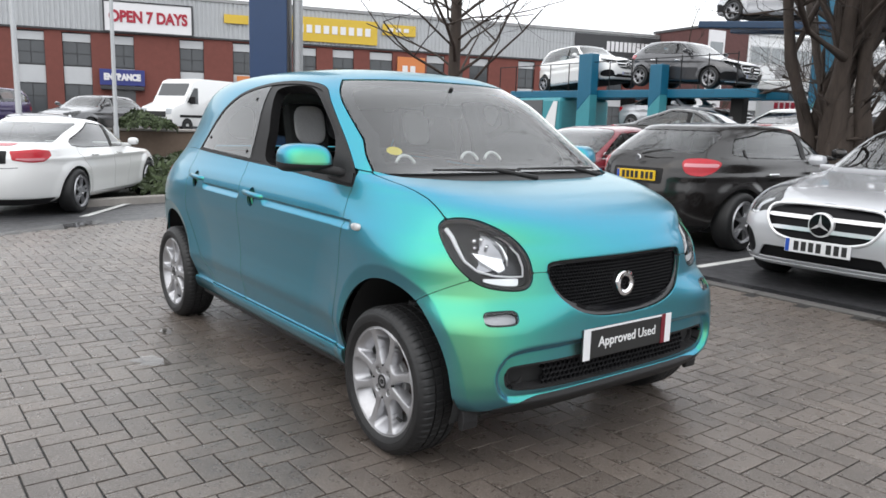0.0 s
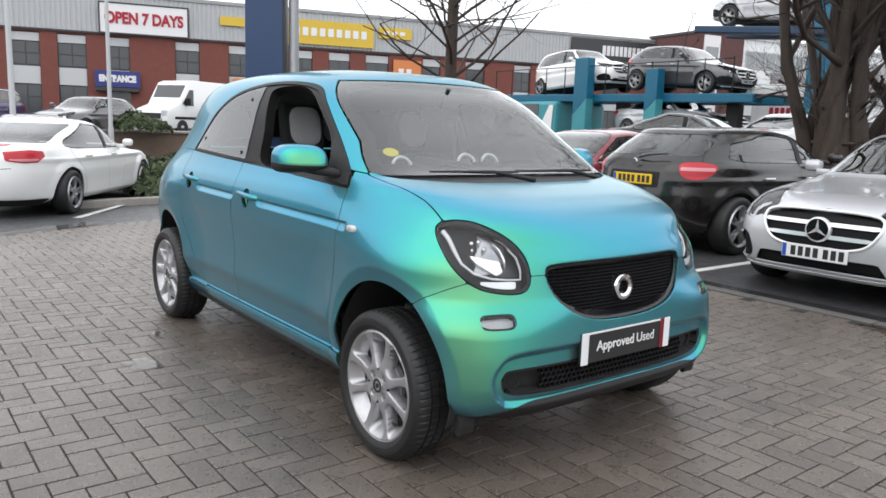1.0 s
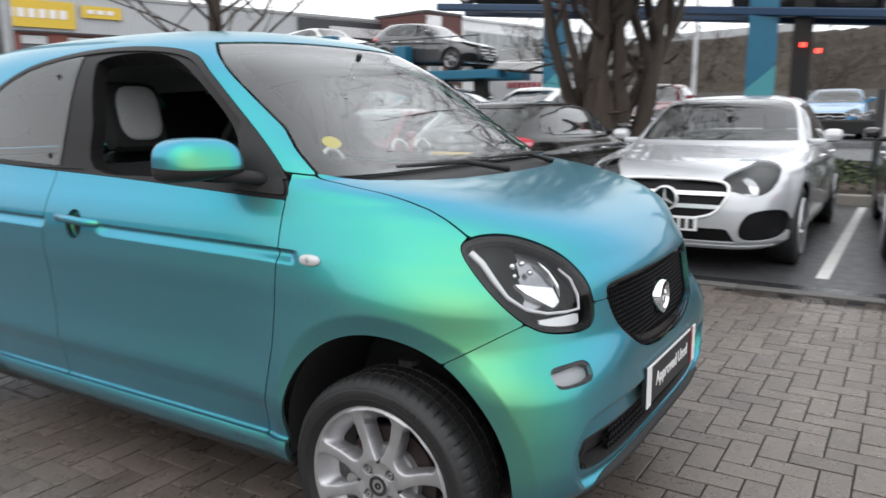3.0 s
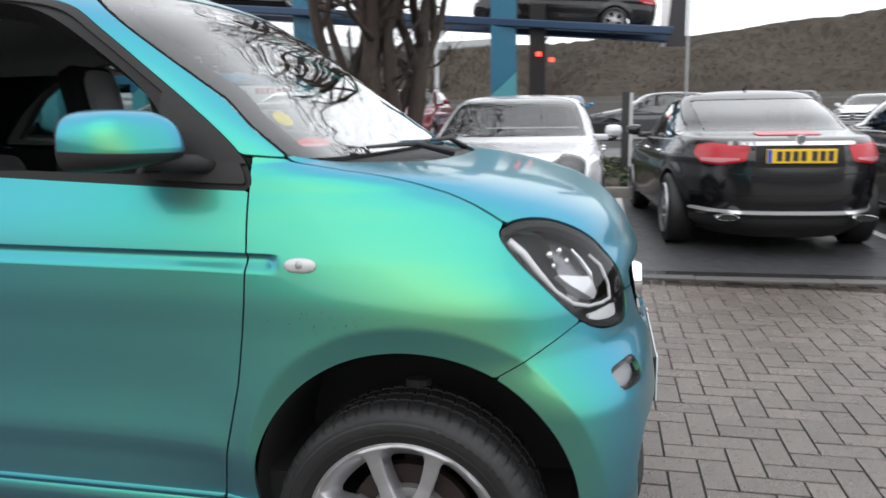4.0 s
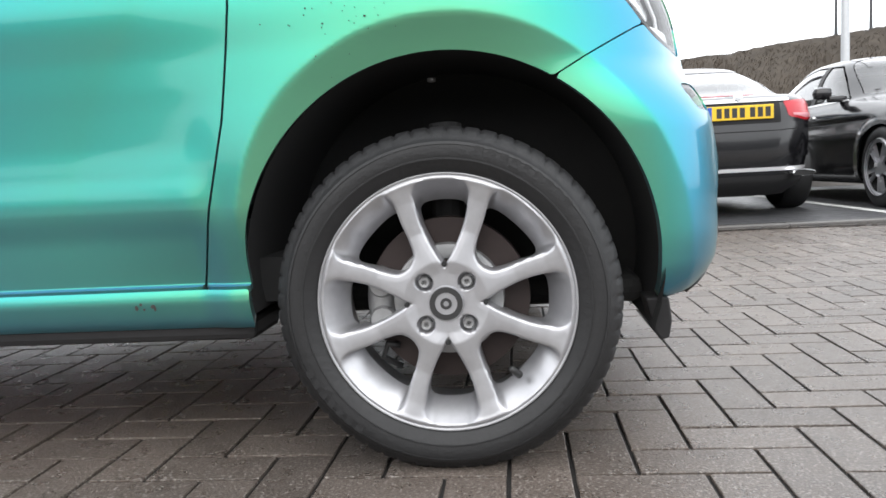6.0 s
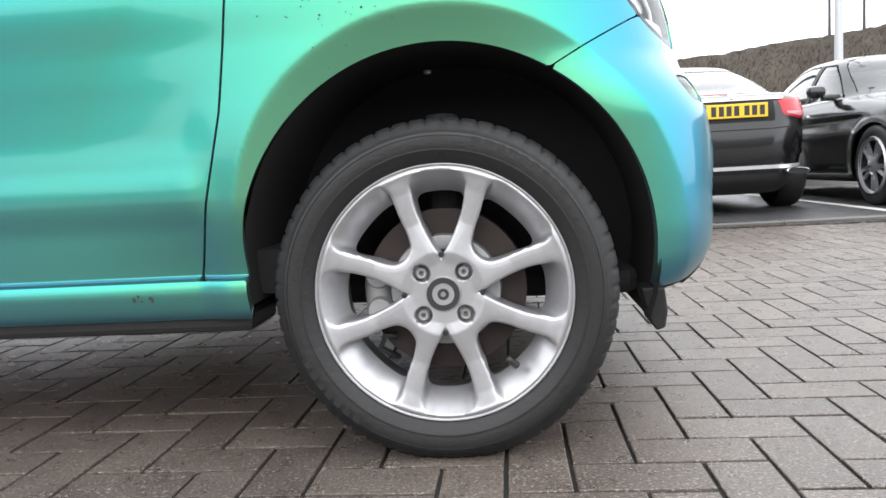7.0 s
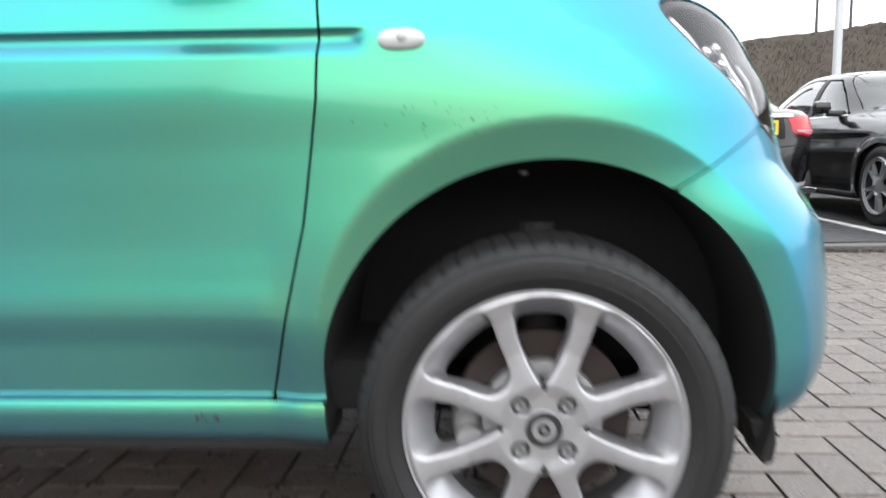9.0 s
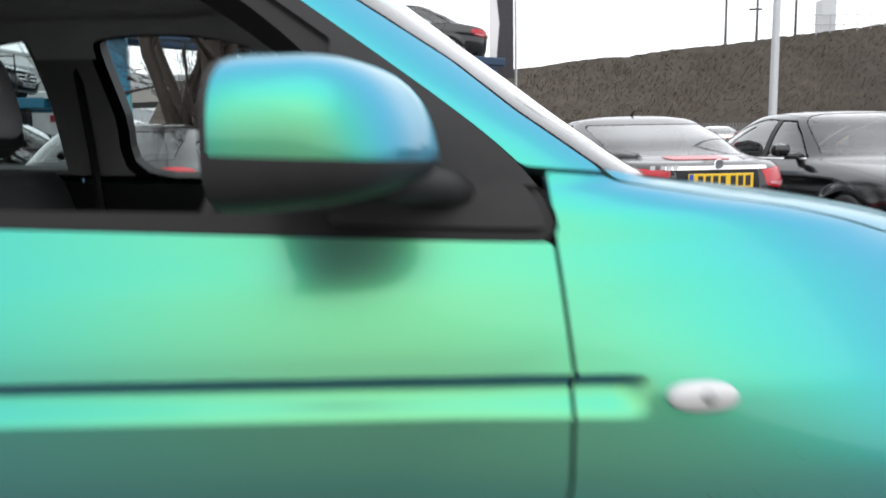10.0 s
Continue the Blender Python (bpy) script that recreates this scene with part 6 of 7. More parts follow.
# ---- more parked cars, further off ----
YARD = "cars in the yard behind"
yard = setting("ground_terrace", box(-16, 60, 11.6, 37.5, -0.1, 0.44), TARMAC)
low_res = dict(columns=90, rows=64, group=YARD)
for kind, label, paint, x, y, turn, L, H in (
    ("hatch", "bright red hatchback in the yard", RED, -2.9, 15.2, -90, 4.1, 1.45),
    ("saloon", "white saloon in the yard", WHITE, -5.6, 15.4, 90, 4.6, 1.42),
    ("hatch", "dark grey hatchback with a pale window sticker", GREY, 3.0, 22.5, 188, 4.3, 1.45),
    ("saloon", "red saloon behind the black coupe", RED, 13.6, 25.0, 90, 4.5, 1.42),
    ("saloon", "white saloon in the yard", WHITE, 11.0, 28.0, -120, 4.6, 1.42),
    ("saloon", "dark maroon saloon in the yard", RED, 16.4, 27.2, 90, 4.6, 1.42),
    ("hatch", "bright blue hatchback in the yard", BLUE, 0.2, 24.0, -90, 4.1, 1.48),
    ("saloon", "silver saloon in the yard", SILVER, 5.4, 27.0, 90, 4.6, 1.44),
    ("estate", "grey estate car in the yard", GREY, 7.6, 25.5, 90, 4.6, 1.48),
    ("saloon", "pale silver saloon in the yard", SILVER, 8.6, 31.0, -90, 4.6, 1.44),
    ("saloon", "white saloon in the yard", WHITE, 14.2, 31.5, 90, 4.6, 1.44),
    ("saloon", "black saloon car behind the brown hatchback", BROWN_BLACK, -6.6, 12.9, 10, 4.6, 1.36),
):
    parked_car("estate_car" if kind == "estate" else "hatchback" if kind == "hatch" else "saloon", label, paint, pose(x, y, 0.44, 0, 0, turn), L, 1.78, H, kind, chrome=False, **low_res)

# ---- the car carrier with its load ----
DECK = -3.0
carrier = thing("car_carrier", "blue and teal car carrier lorry with two loaded decks", "lorry")


def carrier_post(x, y, w, z1, cut, turn):
    lower, upper = [(-w / 2, 0.44), (w / 2, 0.44), (w / 2, cut + w * 0.9), (-w / 2, cut)], [(-w / 2, cut), (w / 2, cut + w * 0.9), (w / 2, z1), (-w / 2, z1)]
    p = part("post", slab(upper, 0.35, 0.02), TRUCK_BLUE, carrier)
    p.matrix_basis = pose(x, y, 0, 0, 0, turn)
    part("pale_foot", slab(lower, 0.35, 0.02), TRUCK_TEAL, p)


for x, y, w, z1, cut in ((-14.3, 17.25, 0.62, 3.76, 1.85), (-11.3, 17.15, 0.46, 3.28, 1.95), (-6.55, 18.0, 0.66, 5.2, 2.0), (-0.95, 17.5, 0.66, 5.6, 1.75)):
    carrier_post(x, y, w, z1, cut, DECK if x < -8 else 10)


def beam(a, b, w, h):
    a, b = Vector(a), Vector(b)
    d = b - a
    bm = box(0, d.length, -w / 2, w / 2, -h, 0, bevel=0.03)
    return moved(bm, Matrix.Translation(a) @ d.to_track_quat("X", "Z").to_matrix().to_4x4())


for off in (-0.85, 0.85):
    part("deck_beam", beam((-18.6, 18.9 + off, 2.62), (-8.0, 18.45 + off, 2.5), 0.5, 0.26), TRUCK_BLUE, carrier)
    part("trailer_deck_beam", beam((-10.4, 18.9 + off, 4.56), (3.2, 18.3 + off, 3.28), 0.4, 0.2), TRUCK_NAVY, carrier)
    part("lower_deck", beam((-17, 19.8 + off, 1.1), (2.5, 18.4 + off, 1.0), 0.4, 0.3), DARK, carrier)
part("deck_ramp", beam((-8.0, 18.4, 2.5), (-6.9, 18.3, 2.42), 1.9, 0.06), DARK, carrier)
for x, y, z in ((-8.9, 18.0, 2.5), (-0.1, 17.7, 4.0), (-13.4, 18.5, 2.5)):
    part("deck_leg", box(x - 0.2, x + 0.2, y - 0.15, y + 0.15, 0.44, z, bevel=0.02), DARK, carrier)
for x0, x1 in ((-19, -8.5),):
    rail = bmesh.new()
    for k in range(12):
        t = k / 11
        x, y = x0 + (x1 - x0) * t, 17.95 - 0.5 * t
        add_tube(rail, [(x, y - 0.35, 2.55), (x, y - 0.35, 3.5)], 0.018, 6)
    add_tube(rail, [(x0, 17.6, 3.5), (x1, 17.1, 3.45)], 0.015, 6)
    part("guard_rail", rail, DARK_TRIM, carrier)
cab = part("cab", moved(box(-1.2, 1.2, -1.25, 1.25, 0.9, 2.34, bevel=0.12), pose(-16.7, 18.75, 0, 0, 0, DECK)), TRUCK_TEAL, carrier)
part("cab_window", moved(box(-0.9, 0.3, -1.27, -1.24, 1.55, 2.25, bevel=0.01), pose(-16.7, 18.75, 0, 0, 0, DECK)), WINDOW_DARK, cab)
part("cab_stripe", moved(slab([(0.35, 1.0), (1.0, 1.0), (1.1, 2.2), (0.9, 2.2), (0.35, 1.3)], 0.02), pose(-16.7, 18.75, 0, 0, 0, DECK) @ Matrix.Translation((0, -1.29, 0))), WHITE_PLASTIC, cab)
for x in (-18.5, -13.0, -4.5, -3.3):
    part("lorry_wheel", lathe([(0.1, 0.0), (0.3, 0.02), (0.48, 0.0), (0.5, 0.05), (0.5, 0.3), (0.3, 0.32)], 32, "y", (x, 18.6 if x > -8 else 19.2, 0.94)), RUBBER, carrier, smooth=40)
lamp_red = emission("lit_red_lamp", (1.0, 0.05, 0.03), 3.0)
for x, z in ((-0.05, 2.75), (0.28, 2.6)):
    part("marker_lamp", box(x - 0.06, x + 0.06, 17.40, 17.46, z - 0.05, z + 0.05, bevel=0.01), lamp_red, carrier)

LOAD = "cars loaded on the carrier"
load_res = dict(columns=90, rows=64, group=LOAD)
parked_car("suv", "white off-road car on the upper deck of the carrier", WHITE, pose(-15.75, 18.95, 2.64, 0, -3, -10), 4.6, 1.85, 1.62, "suv", rear=False, chrome=False, **load_res)
parked_car("hatchback", "grey hatchback on the upper deck of the carrier", GREY, pose(-11.0, 18.5, 2.60, 0, 3, DECK), 4.3, 1.78, 1.44, "hatch", rear=False, **load_res)
parked_car("saloon", "silver saloon high on the carrier behind the tree", SILVER, pose(-8.2, 19.15, 4.38, 0, -5.4, 177), 4.5, 1.78, 1.44, "saloon", chrome=False, **load_res)
parked_car("saloon", "black saloon at the tail of the carrier", BLACK, pose(0.45, 18.5, 3.32, 0, -5.4, 177), 4.7, 1.80, 1.44, "saloon", chrome=False, **load_res)
parked_car("saloon", "silver saloon on the lower deck of the carrier", SILVER, pose(-11.2, 18.5, 1.10, 0, 0, DECK), 4.6, 1.8, 1.42, "saloon", chrome=False, **load_res)

# ---- trade building with ribbed cladding and shop signs ----
FACADE = pose(-53, 4.5, 0.0, 0, 0, 73.1)
trade = thing("trade_building", "red brick trade building with grey ribbed cladding and signs", "building", "", FACADE)
BAYS = [(-9.0, -7.4), (-6.2, -4.5), (-3.0, -1.4), (1.29, 2.95), (3.97, 5.7), (7.01, 8.34), (11.23, 12.83), (14.78, 16.4), (19.2, 20.7), (21.9, 23.5), (24.71, 26.5), (29.23, 30.71), (32.8, 34.45), (37.05, 38.57), (41.2, 42.8), (45.4, 47.0)]
edges = [-16] + [v for bay in BAYS for v in bay] + [52]
for a, b in zip(edges[::2], edges[1::2]):
    part("brick_pier", box(a, b, 0, 0.35, 0.3, 6.7), BRICK, trade)
part("wall", box(-16, 52, 0.36, 14, 0.3, 9.2), BRICK, trade)
for n, (a, b) in enumerate(BAYS):
    w = part("window", box(a, b, 0.2, 0.26, 0.5, 6.5), FRAME_DARK, trade)
    part("top_panel", box(a + 0.03, b - 0.03, 0.12, 0.2, 5.9, 6.42, bevel=0.01), PANEL_GREY, w)
    part("spandrel", box(a + 0.03, b - 0.03, 0.12, 0.2, 3.18, 4.3, bevel=0.01), PANEL_GREY, w)
    c = (a + b) / 2
    for z0, z1 in ((4.42, 5.1), (5.16, 5.84), (1.1, 2.3), (2.36, 3.1)):
        for p0, p1 in ((a + 0.06, c - 0.03), (c + 0.03, b - 0.06)):
            part("pane", box(p0, p1, 0.17, 0.2, z0, z1), WINDOW_DARK, w)
    part("lintel", box(a, b, 0.0, 0.3, 6.5, 6.7), BRICK, trade)
bm = bmesh.new()
wave = []
s0 = -16.0
while s0 < 52:
    wave += [(s0, 0.0), (s0 + 0.13, 0.0), (s0 + 0.16, 0.05), (s0 + 0.27, 0.05)]
    s0 += 0.30
rows = [[bm.verts.new((a, -0.12 + d, z)) for a, d in wave] for z in (6.68, 9.15)]
for k in range(len(wave) - 1):
    bm.faces.new((rows[0][k], rows[0][k + 1], rows[1][k + 1], rows[1][k]))
part("cladding", bm, CLADDING, trade)
part("roof_trim", box(-16.1, 52.1, -0.18, 0.4, 9.1, 9.35, bevel=0.02), GREY_STEEL, trade)
part("cladding_foot", box(-16, 52, -0.13, 0.0, 6.6, 6.72), FRAME_DARK, trade)
part("roof", box(-16, 52, 0.3, 14, 9.2, 9.3), GREY_STEEL, trade)


def sign(name, label, a, b, z0, z1, field, words, ink, size, border=None, y=-0.2):
    s = tagged(link_mesh(name, box(a, b, y - 0.08, y, z0, z1, bevel=0.01), field), label, "sign")
    s.matrix_basis = FACADE
    if border:
        for x0, x1, q0, q1 in ((a - 0.1, b + 0.1, z0 - 0.1, z0), (a - 0.1, b + 0.1, z1, z1 + 0.1), (a - 0.1, a, z0, z1), (b, b + 0.1, z0, z1)):
            part("frame", box(x0, x1, y - 0.1, y, q0, q1), border, s)
    if words:
        part("letters", moved(lettering(words, size, 0.02, 0.0, 0.035), Matrix.Translation(((a + b) / 2, y - 0.1, (z0 + z1) / 2)) @ Matrix.Diagonal((1, 1, 1.25, 1))), ink, s)
    return s


sign("shop_sign", "white sign with red capitals on the cladding", 6.6, 12.05, 6.75, 8.6, SIGN_WHITE, "OPEN 7 DAYS", SIGN_RED, 0.8, FRAME_DARK)
sign("entrance_sign", "dark blue entrance sign with white capitals", 6.15, 8.95, 3.2, 4.25, ROYAL, "ENTRANCE", SIGN_WHITE, 0.44)
for a, b, z0, z1, m in ((14.2, 15.85, 7.75, 8.35, YELLOW), (18.9, 25.2, 6.9, 8.6, YELLOW), (25.6, 28.2, 7.7, 8.5, YELLOW), (26.8, 29.0, 4.2, 6.2, ORANGE), (15.0, 16.3, 3.2, 4.2, ORANGE)):
    s = sign("shop_sign", "yellow trade sign with plain white bars on the building", a, b, z0, z1, m, "", SIGN_WHITE, 0.6)
    if b - a > 2:
        for k in range(int((b - a) / 0.62) - 1):
            part("bar", box(a + 0.4 + 0.62 * k, a + 0.8 + 0.62 * k, -0.31, -0.28, z0 + (z1 - z0) * 0.35, z0 + (z1 - z0) * 0.68), SIGN_WHITE, s)
dark_end = sign("shop_sign", "dark grey sign band with pale bars", 42.0, 51.5, 7.3, 9.0, FRAME_DARK, "", SIGN_WHITE, 0.6)
for k in range(13):
    part("bar", box(45.0 + 0.42 * k, 45.3 + 0.42 * k, -0.31, -0.28, 7.7, 8.5), SIGN_WHITE, dark_end)
canopy = part("door_canopy", box(6.2, 8.9, -0.6, 0.0, 2.9, 3.15, bevel=0.02), FRAME_DARK, trade)
part("entrance_door", box(6.9, 8.4, 0.05, 0.12, 0.5, 2.8, bevel=0.01), WINDOW_DARK, trade)

upper_yard = setting("ground_upper_yard", moved(box(-30, 52, -26, 14, -0.5, 0.5), FACADE), TARMAC)
wall_low = thing("retaining_wall", "low brown block wall holding up the upper yard", "wall")
bm = box(-24, 20, -27.2, -26.0, -0.3, 0.72, bevel=0.02)
part("wall_face", moved(bm, FACADE), WALL_BROWN, wall_low)
part("coping", moved(box(-24, 20, -27.3, -25.9, 0.72, 0.80, bevel=0.02), FACADE), CONCRETE, wall_low)


def van(label, m, long=5.6, high=2.55):
    """A tall white panel van, nose towards +x."""
    v = thing("panel_van", label, "van", "", m)
    f, b = long / 2, -long / 2
    prof = [(b, 0.35), (b + 0.02, high - 0.15), (b + 0.2, high), (f - 1.75, high), (f - 1.45, high - 0.12), (f - 0.78, 1.42), (f - 0.12, 1.18), (f, 0.95), (f, 0.38), (f - 0.1, 0.3), (b + 0.1, 0.3)]
    bm = slab(prof, 1.96, 0.05)
    part("body", moved(bm, Matrix.Translation((0, -0.98, 0))), WHITE, v, smooth=40)
    bm = moved(box(-0.01, 0.01, -0.84, 0.84, -0.47, 0.47, bevel=0.005), Matrix.Translation((f - 1.09, 0, 1.90)) @ Matrix.Rotation(radians(-29), 4, "Y"))
    part("windscreen", bm, WINDOW_DARK, v)
    part("grille", box(f - 0.02, f + 0.02, -0.6, 0.6, 0.72, 0.98, bevel=0.01), BADGE_DARK, v)
    part("bumper", box(f - 0.1, f + 0.06, -0.97, 0.97, 0.33, 0.62, bevel=0.03), DARK_TRIM, v)
    part("number_plate", box(f + 0.05, f + 0.075, -0.26, 0.26, 0.45, 0.56), PLATE_WHITE, v)
    for s in (-1, 1):
        part("headlamp", box(f - 0.14, f + 0.02, s * 0.78 - 0.16, s * 0.78 + 0.16, 0.85, 1.12, bevel=0.03), mat("van_lamp", (0.5, 0.52, 0.54), 0.1), v)
        part("side_window", slab([(f - 1.7, 1.35), (f - 1.7, 2.1), (f - 1.45, 2.1), (f - 0.98, 1.42)], 0.01), WINDOW_DARK, v).matrix_basis = pose(0, s * 0.99 - 0.005, 0)
        part("side_strip", box(b + 0.1, f - 0.5, s * 0.98 - 0.02, s * 0.98 + 0.02, 0.72, 0.84), DARK_TRIM, v)
        part("door_mirror", box(f - 1.3, f - 1.1, s * 1.12 - 0.1, s * 1.12 + 0.1, 1.35, 1.7, bevel=0.03), DARK_TRIM, v)
        for ax in (f - 0.95, b + 1.1):
            part("wheel", lathe([(0.0, 0.02), (0.2, 0.03), (0.24, 0.0), (0.34, 0.0), (0.345, 0.2), (0.1, 0.2)], 28, "y", (ax, -1.0 if s < 0 else 0.8, 0.345)), RUBBER, v)
    return v


van("tall white panel van parked before the trade building", pose(-33.9, 10.9, 0.5, 0, 0, -62))
van("white panel van half hidden behind the first", pose(-34.6, 16.2, 0.5, 0, 0, -55))
parked_car("hatchback", "dark grey hatchback by the retaining wall", GREY, pose(-25.6, 4.2, 0.5, 0, 0, -48), 4.6, 1.8, 1.44, "hatch", rear=False, chrome=False, columns=90, rows=64)
parked_car("estate_car", "dark purple people carrier with a roof rack", PURPLE, pose(-33.0, 1.6, 0.5, 0, 0, -45), 4.6, 1.85, 1.75, "estate", rear=False, chrome=False, columns=90, rows=64)
parked_car("saloon", "grey saloon passing the hedge", GREY, pose(-15.4, 0.9, -0.17, 0, 0, 10), 4.6, 1.8, 1.42, "saloon", rear=False, chrome=False, columns=90, rows=64)

box_van = thing("box_van", "white box van with plain red bars on its side", "van", "", pose(-9.4, 21.9, 0.44, 0, 0, 28))
part("box", box(-1.1, 1.1, -0.1, 3.2, 0.55, 2.55, bevel=0.05), WHITE, box_van)
part("cab", box(-0.95, 0.95, 3.2, 4.7, 0.4, 2.0, bevel=0.2), WHITE, box_van)
part("chassis", box(-0.9, 0.9, 0.0, 4.5, 0.3, 0.55), DARK_TRIM, box_van)
part("roller_door", box(-0.95, 0.95, -0.13, -0.1, 0.65, 2.35, bevel=0.01), SIGN_WHITE, box_van)
for k in range(7):
    part("bar", box(-0.55 + 0.17 * k, -0.43 + 0.17 * k, -0.15, -0.13, 1.65, 1.85), SIGN_RED, box_van)
for x in (-0.85, 0.85):
    for y in (0.8, 3.9):
        part("wheel", lathe([(0.0, 0.0), (0.2, 0.01), (0.33, 0.0), (0.34, 0.1), (0.1, 0.12)], 24, "x", (x, y, 0.34)), RUBBER, box_van)

# brick block and white offices further back
office = thing("office_block", "white three-storey office block with window bands", "building", "", pose(-32.79 + 4.54 * 0.1908, 51.54 + 4.54 * 0.9816, 0, 0, 0, 79))
part("wall", box(0, 30, 0.05, 9, 0.3, 9.3), mat("white_render", (0.7, 0.71, 0.72), 0.8, grain=0.06, scale=2, blotch=0.06), office)
part("roof_edge", box(0, 30.1, -0.1, 9.1, 9.3, 9.5), PANEL_GREY, office)
PALE_PANE = mat("pale_window", (0.25, 0.27, 0.28), 0.1)
for z in (2.4, 5.1, 7.7):
    for k in range(12):
        w = part("window", box(0.3 + 2.4 * k, 2.6 + 2.4 * k, -0.02, 0.1, z - 0.7, z + 0.75), FRAME_DARK if z < 3 else PANEL_GREY, office)
        for n in range(2):
            part("pane", box(0.4 + 2.4 * k + 1.1 * n, 1.4 + 2.4 * k + 1.1 * n, -0.05, -0.01, z - 0.6, z + 0.65), WINDOW_DARK if z < 3 else PALE_PANE, w)
brick_block = thing("brick_block", "dark red brick block with a white window strip at its corner", "building", "", pose(-32.79, 51.54, 0, 0, 0, 79))
part("wall", box(0, 4.5, 0, 6.2, 0.3, 9.5), mat("dark_brick", (0.105, 0.045, 0.042), 0.85, grain=0.2, scale=3, blotch=0.15), brick_block)
part("roof_edge", box(-0.1, 4.52, -0.1, 6.3, 9.5, 9.7), FRAME_DARK, brick_block)
w = part("window_strip", box(0.05, 1.8, -0.08, 0.02, 0.6, 9.3), SIGN_WHITE, brick_block)
for z in (1.6, 4.3, 7.0):
    part("pane", box(0.25, 1.6, -0.11, -0.07, z, z + 1.4), PALE_PANE, w)

# ---- pylon sign, lamp posts, banner, bollard ----
pylon = thing("pylon_sign", "tall navy blue pylon sign with a grey pole", "sign", "", pose(-8.55, 3.2, -0.15, 0, 0, 50))
part("panel", box(-0.32, 0.32, -0.12, 0.12, 0.0, 6.5, bevel=0.015), NAVY, pylon)
part("pole", tube([(0.46, 0.05, 0), (0.46, 0.05, 7.0)], 0.085, 20), GALV, pylon, smooth=40)
part("edge_strip", box(0.325, 0.345, -0.125, 0.125, 0, 6.5), FRAME_DARK, pylon)


def street_lamp(label, x, y, z, high, r, arm=0.0):
    p = thing("street_lamp", label, "lamp post", "", pose(x, y, z))
    part("column", tube([(0, 0, 0), (0, 0, 1.1), (0, 0, 1.15), (0, 0, high)], [r * 1.3, r * 1.3, r, r * 0.75], 16), GALV, p, smooth=40)
    part("head", box(-0.15, 0.45, -0.1, 0.1, high - 0.05, high + 0.07, bevel=0.03), GREY_STEEL, p)


street_lamp("galvanised lamp post by the retaining wall", -17.6, 2.94, -0.16, 7.5, 0.055)
street_lamp("galvanised lamp post by the retaining wall", -19.2, 0.92, -0.16, 7.5, 0.075)
street_lamp("thin galvanised lamp post behind the black saloon", 6.22, 9.66, -0.01, 7.5, 0.06)
street_lamp("galvanised lamp post in the yard", -4.6, 26.0, 0.44, 8.0, 0.08)
banner = thing("banner_flag", "dark feather banner on a thin pole", "flag", "", pose(3.75, 19.4, 0.44))
part("pole", tube([(0, 0, 0), (0, 0, 6.2)], 0.035, 10), GALV, banner)
part("cloth", box(-0.72, -0.06, -0.02, 0.02, 2.55, 5.9, bevel=0.008), mat("dark_banner", (0.035, 0.033, 0.038), 0.7, grain=0.2, scale=8), banner)
part("pale_stripe", moved(slab([(-0.72, 2.55), (-0.58, 2.55), (-0.45, 4.0), (-0.6, 5.4), (-0.72, 5.4)], 0.01), Matrix.Translation((0, -0.032, 0))), SIGN_WHITE, banner)
bollard = thing("sign_post", "square dark post with a pale edge in the planting strip", "post", "", pose(1.95, 9.55, 0))
part("post", box(-0.075, 0.04, -0.05, 0.05, 0, 1.52, bevel=0.008), BADGE_DARK, bollard)
part("pale_edge", box(0.041, 0.085, -0.05, 0.05, 0, 1.5, bevel=0.004), PANEL_GREY, bollard)

# ---- hedges and planting ----
def leaf_heap(name, label, centre, size, count, material, seed, leaf=0.06, turn=0.0):
    """A heap of many small leaves with an uneven outline."""
    rnd = random.Random(seed)
    verts, faces = [], []
    for _ in range(count):
        a, b = rnd.uniform(-1, 1), rnd.uniform(-1, 1)
        edge = max(0, 1 - a * a) ** 0.3 * max(0, 1 - b * b) ** 0.4
        lump = 0.75 + 0.35 * noise.noise(Vector((a * size[0] * 1.6, b * size[1] * 1.6, seed)))
        z = size[2] * edge * lump * rnd.uniform(0.25, 1.0) ** 0.35
        p = Vector((a * size[0], b * size[1], z))
        n = Vector((rnd.gauss(0, 1) + a, rnd.gauss(0, 1) + b, rnd.gauss(0.7, 1))).normalized()
        u = n.orthogonal().normalized()
        u = (Matrix.Rotation(rnd.uniform(0, 6.28), 3, n) @ u)
        v = n.cross(u)
        s = leaf * rnd.uniform(0.5, 1.3)
        base = len(verts)
        verts += [p - u * s, p + v * s * 0.45, p + u * s * 1.2, p - v * s * 0.45]
        faces.append((base, base + 1, base + 2, base + 3))
    me = bpy.data.meshes.new(name)
    me.from_pydata(verts, [], faces)
    me.materials.append(material)
    ob = tagged(new(name, me), label, kind="stuff")
    ob.matrix_basis = pose(*centre, 0, 0, turn)
    return ob


leaf_heap("hedge", "low spreading green hedge", (-11.6, 4.6, -0.1), (1.6, 3.4, 0.95), 9000, HEDGE, 3, 0.09, 10)
leaf_heap("hedge", "clipped dark green shrub strip behind the bays", (1.0, 9.8, 0.05), (9.0, 0.6, 0.62), 12000, HEDGE, 5, 0.05)
leaf_heap("shrub", "dark green shrub on the retaining wall", (-23.6, 5.4, 0.75), (1.0, 0.8, 0.8), 1500, HEDGE, 6, 0.1)
for x0, x1, y0, y1 in ((-8.0, 10.0, 9.05, 9.2),):
    setting("planter_kerb", box(x0, x1, y0, y1, -0.05, 0.13, bevel=0.015), CONCRETE)
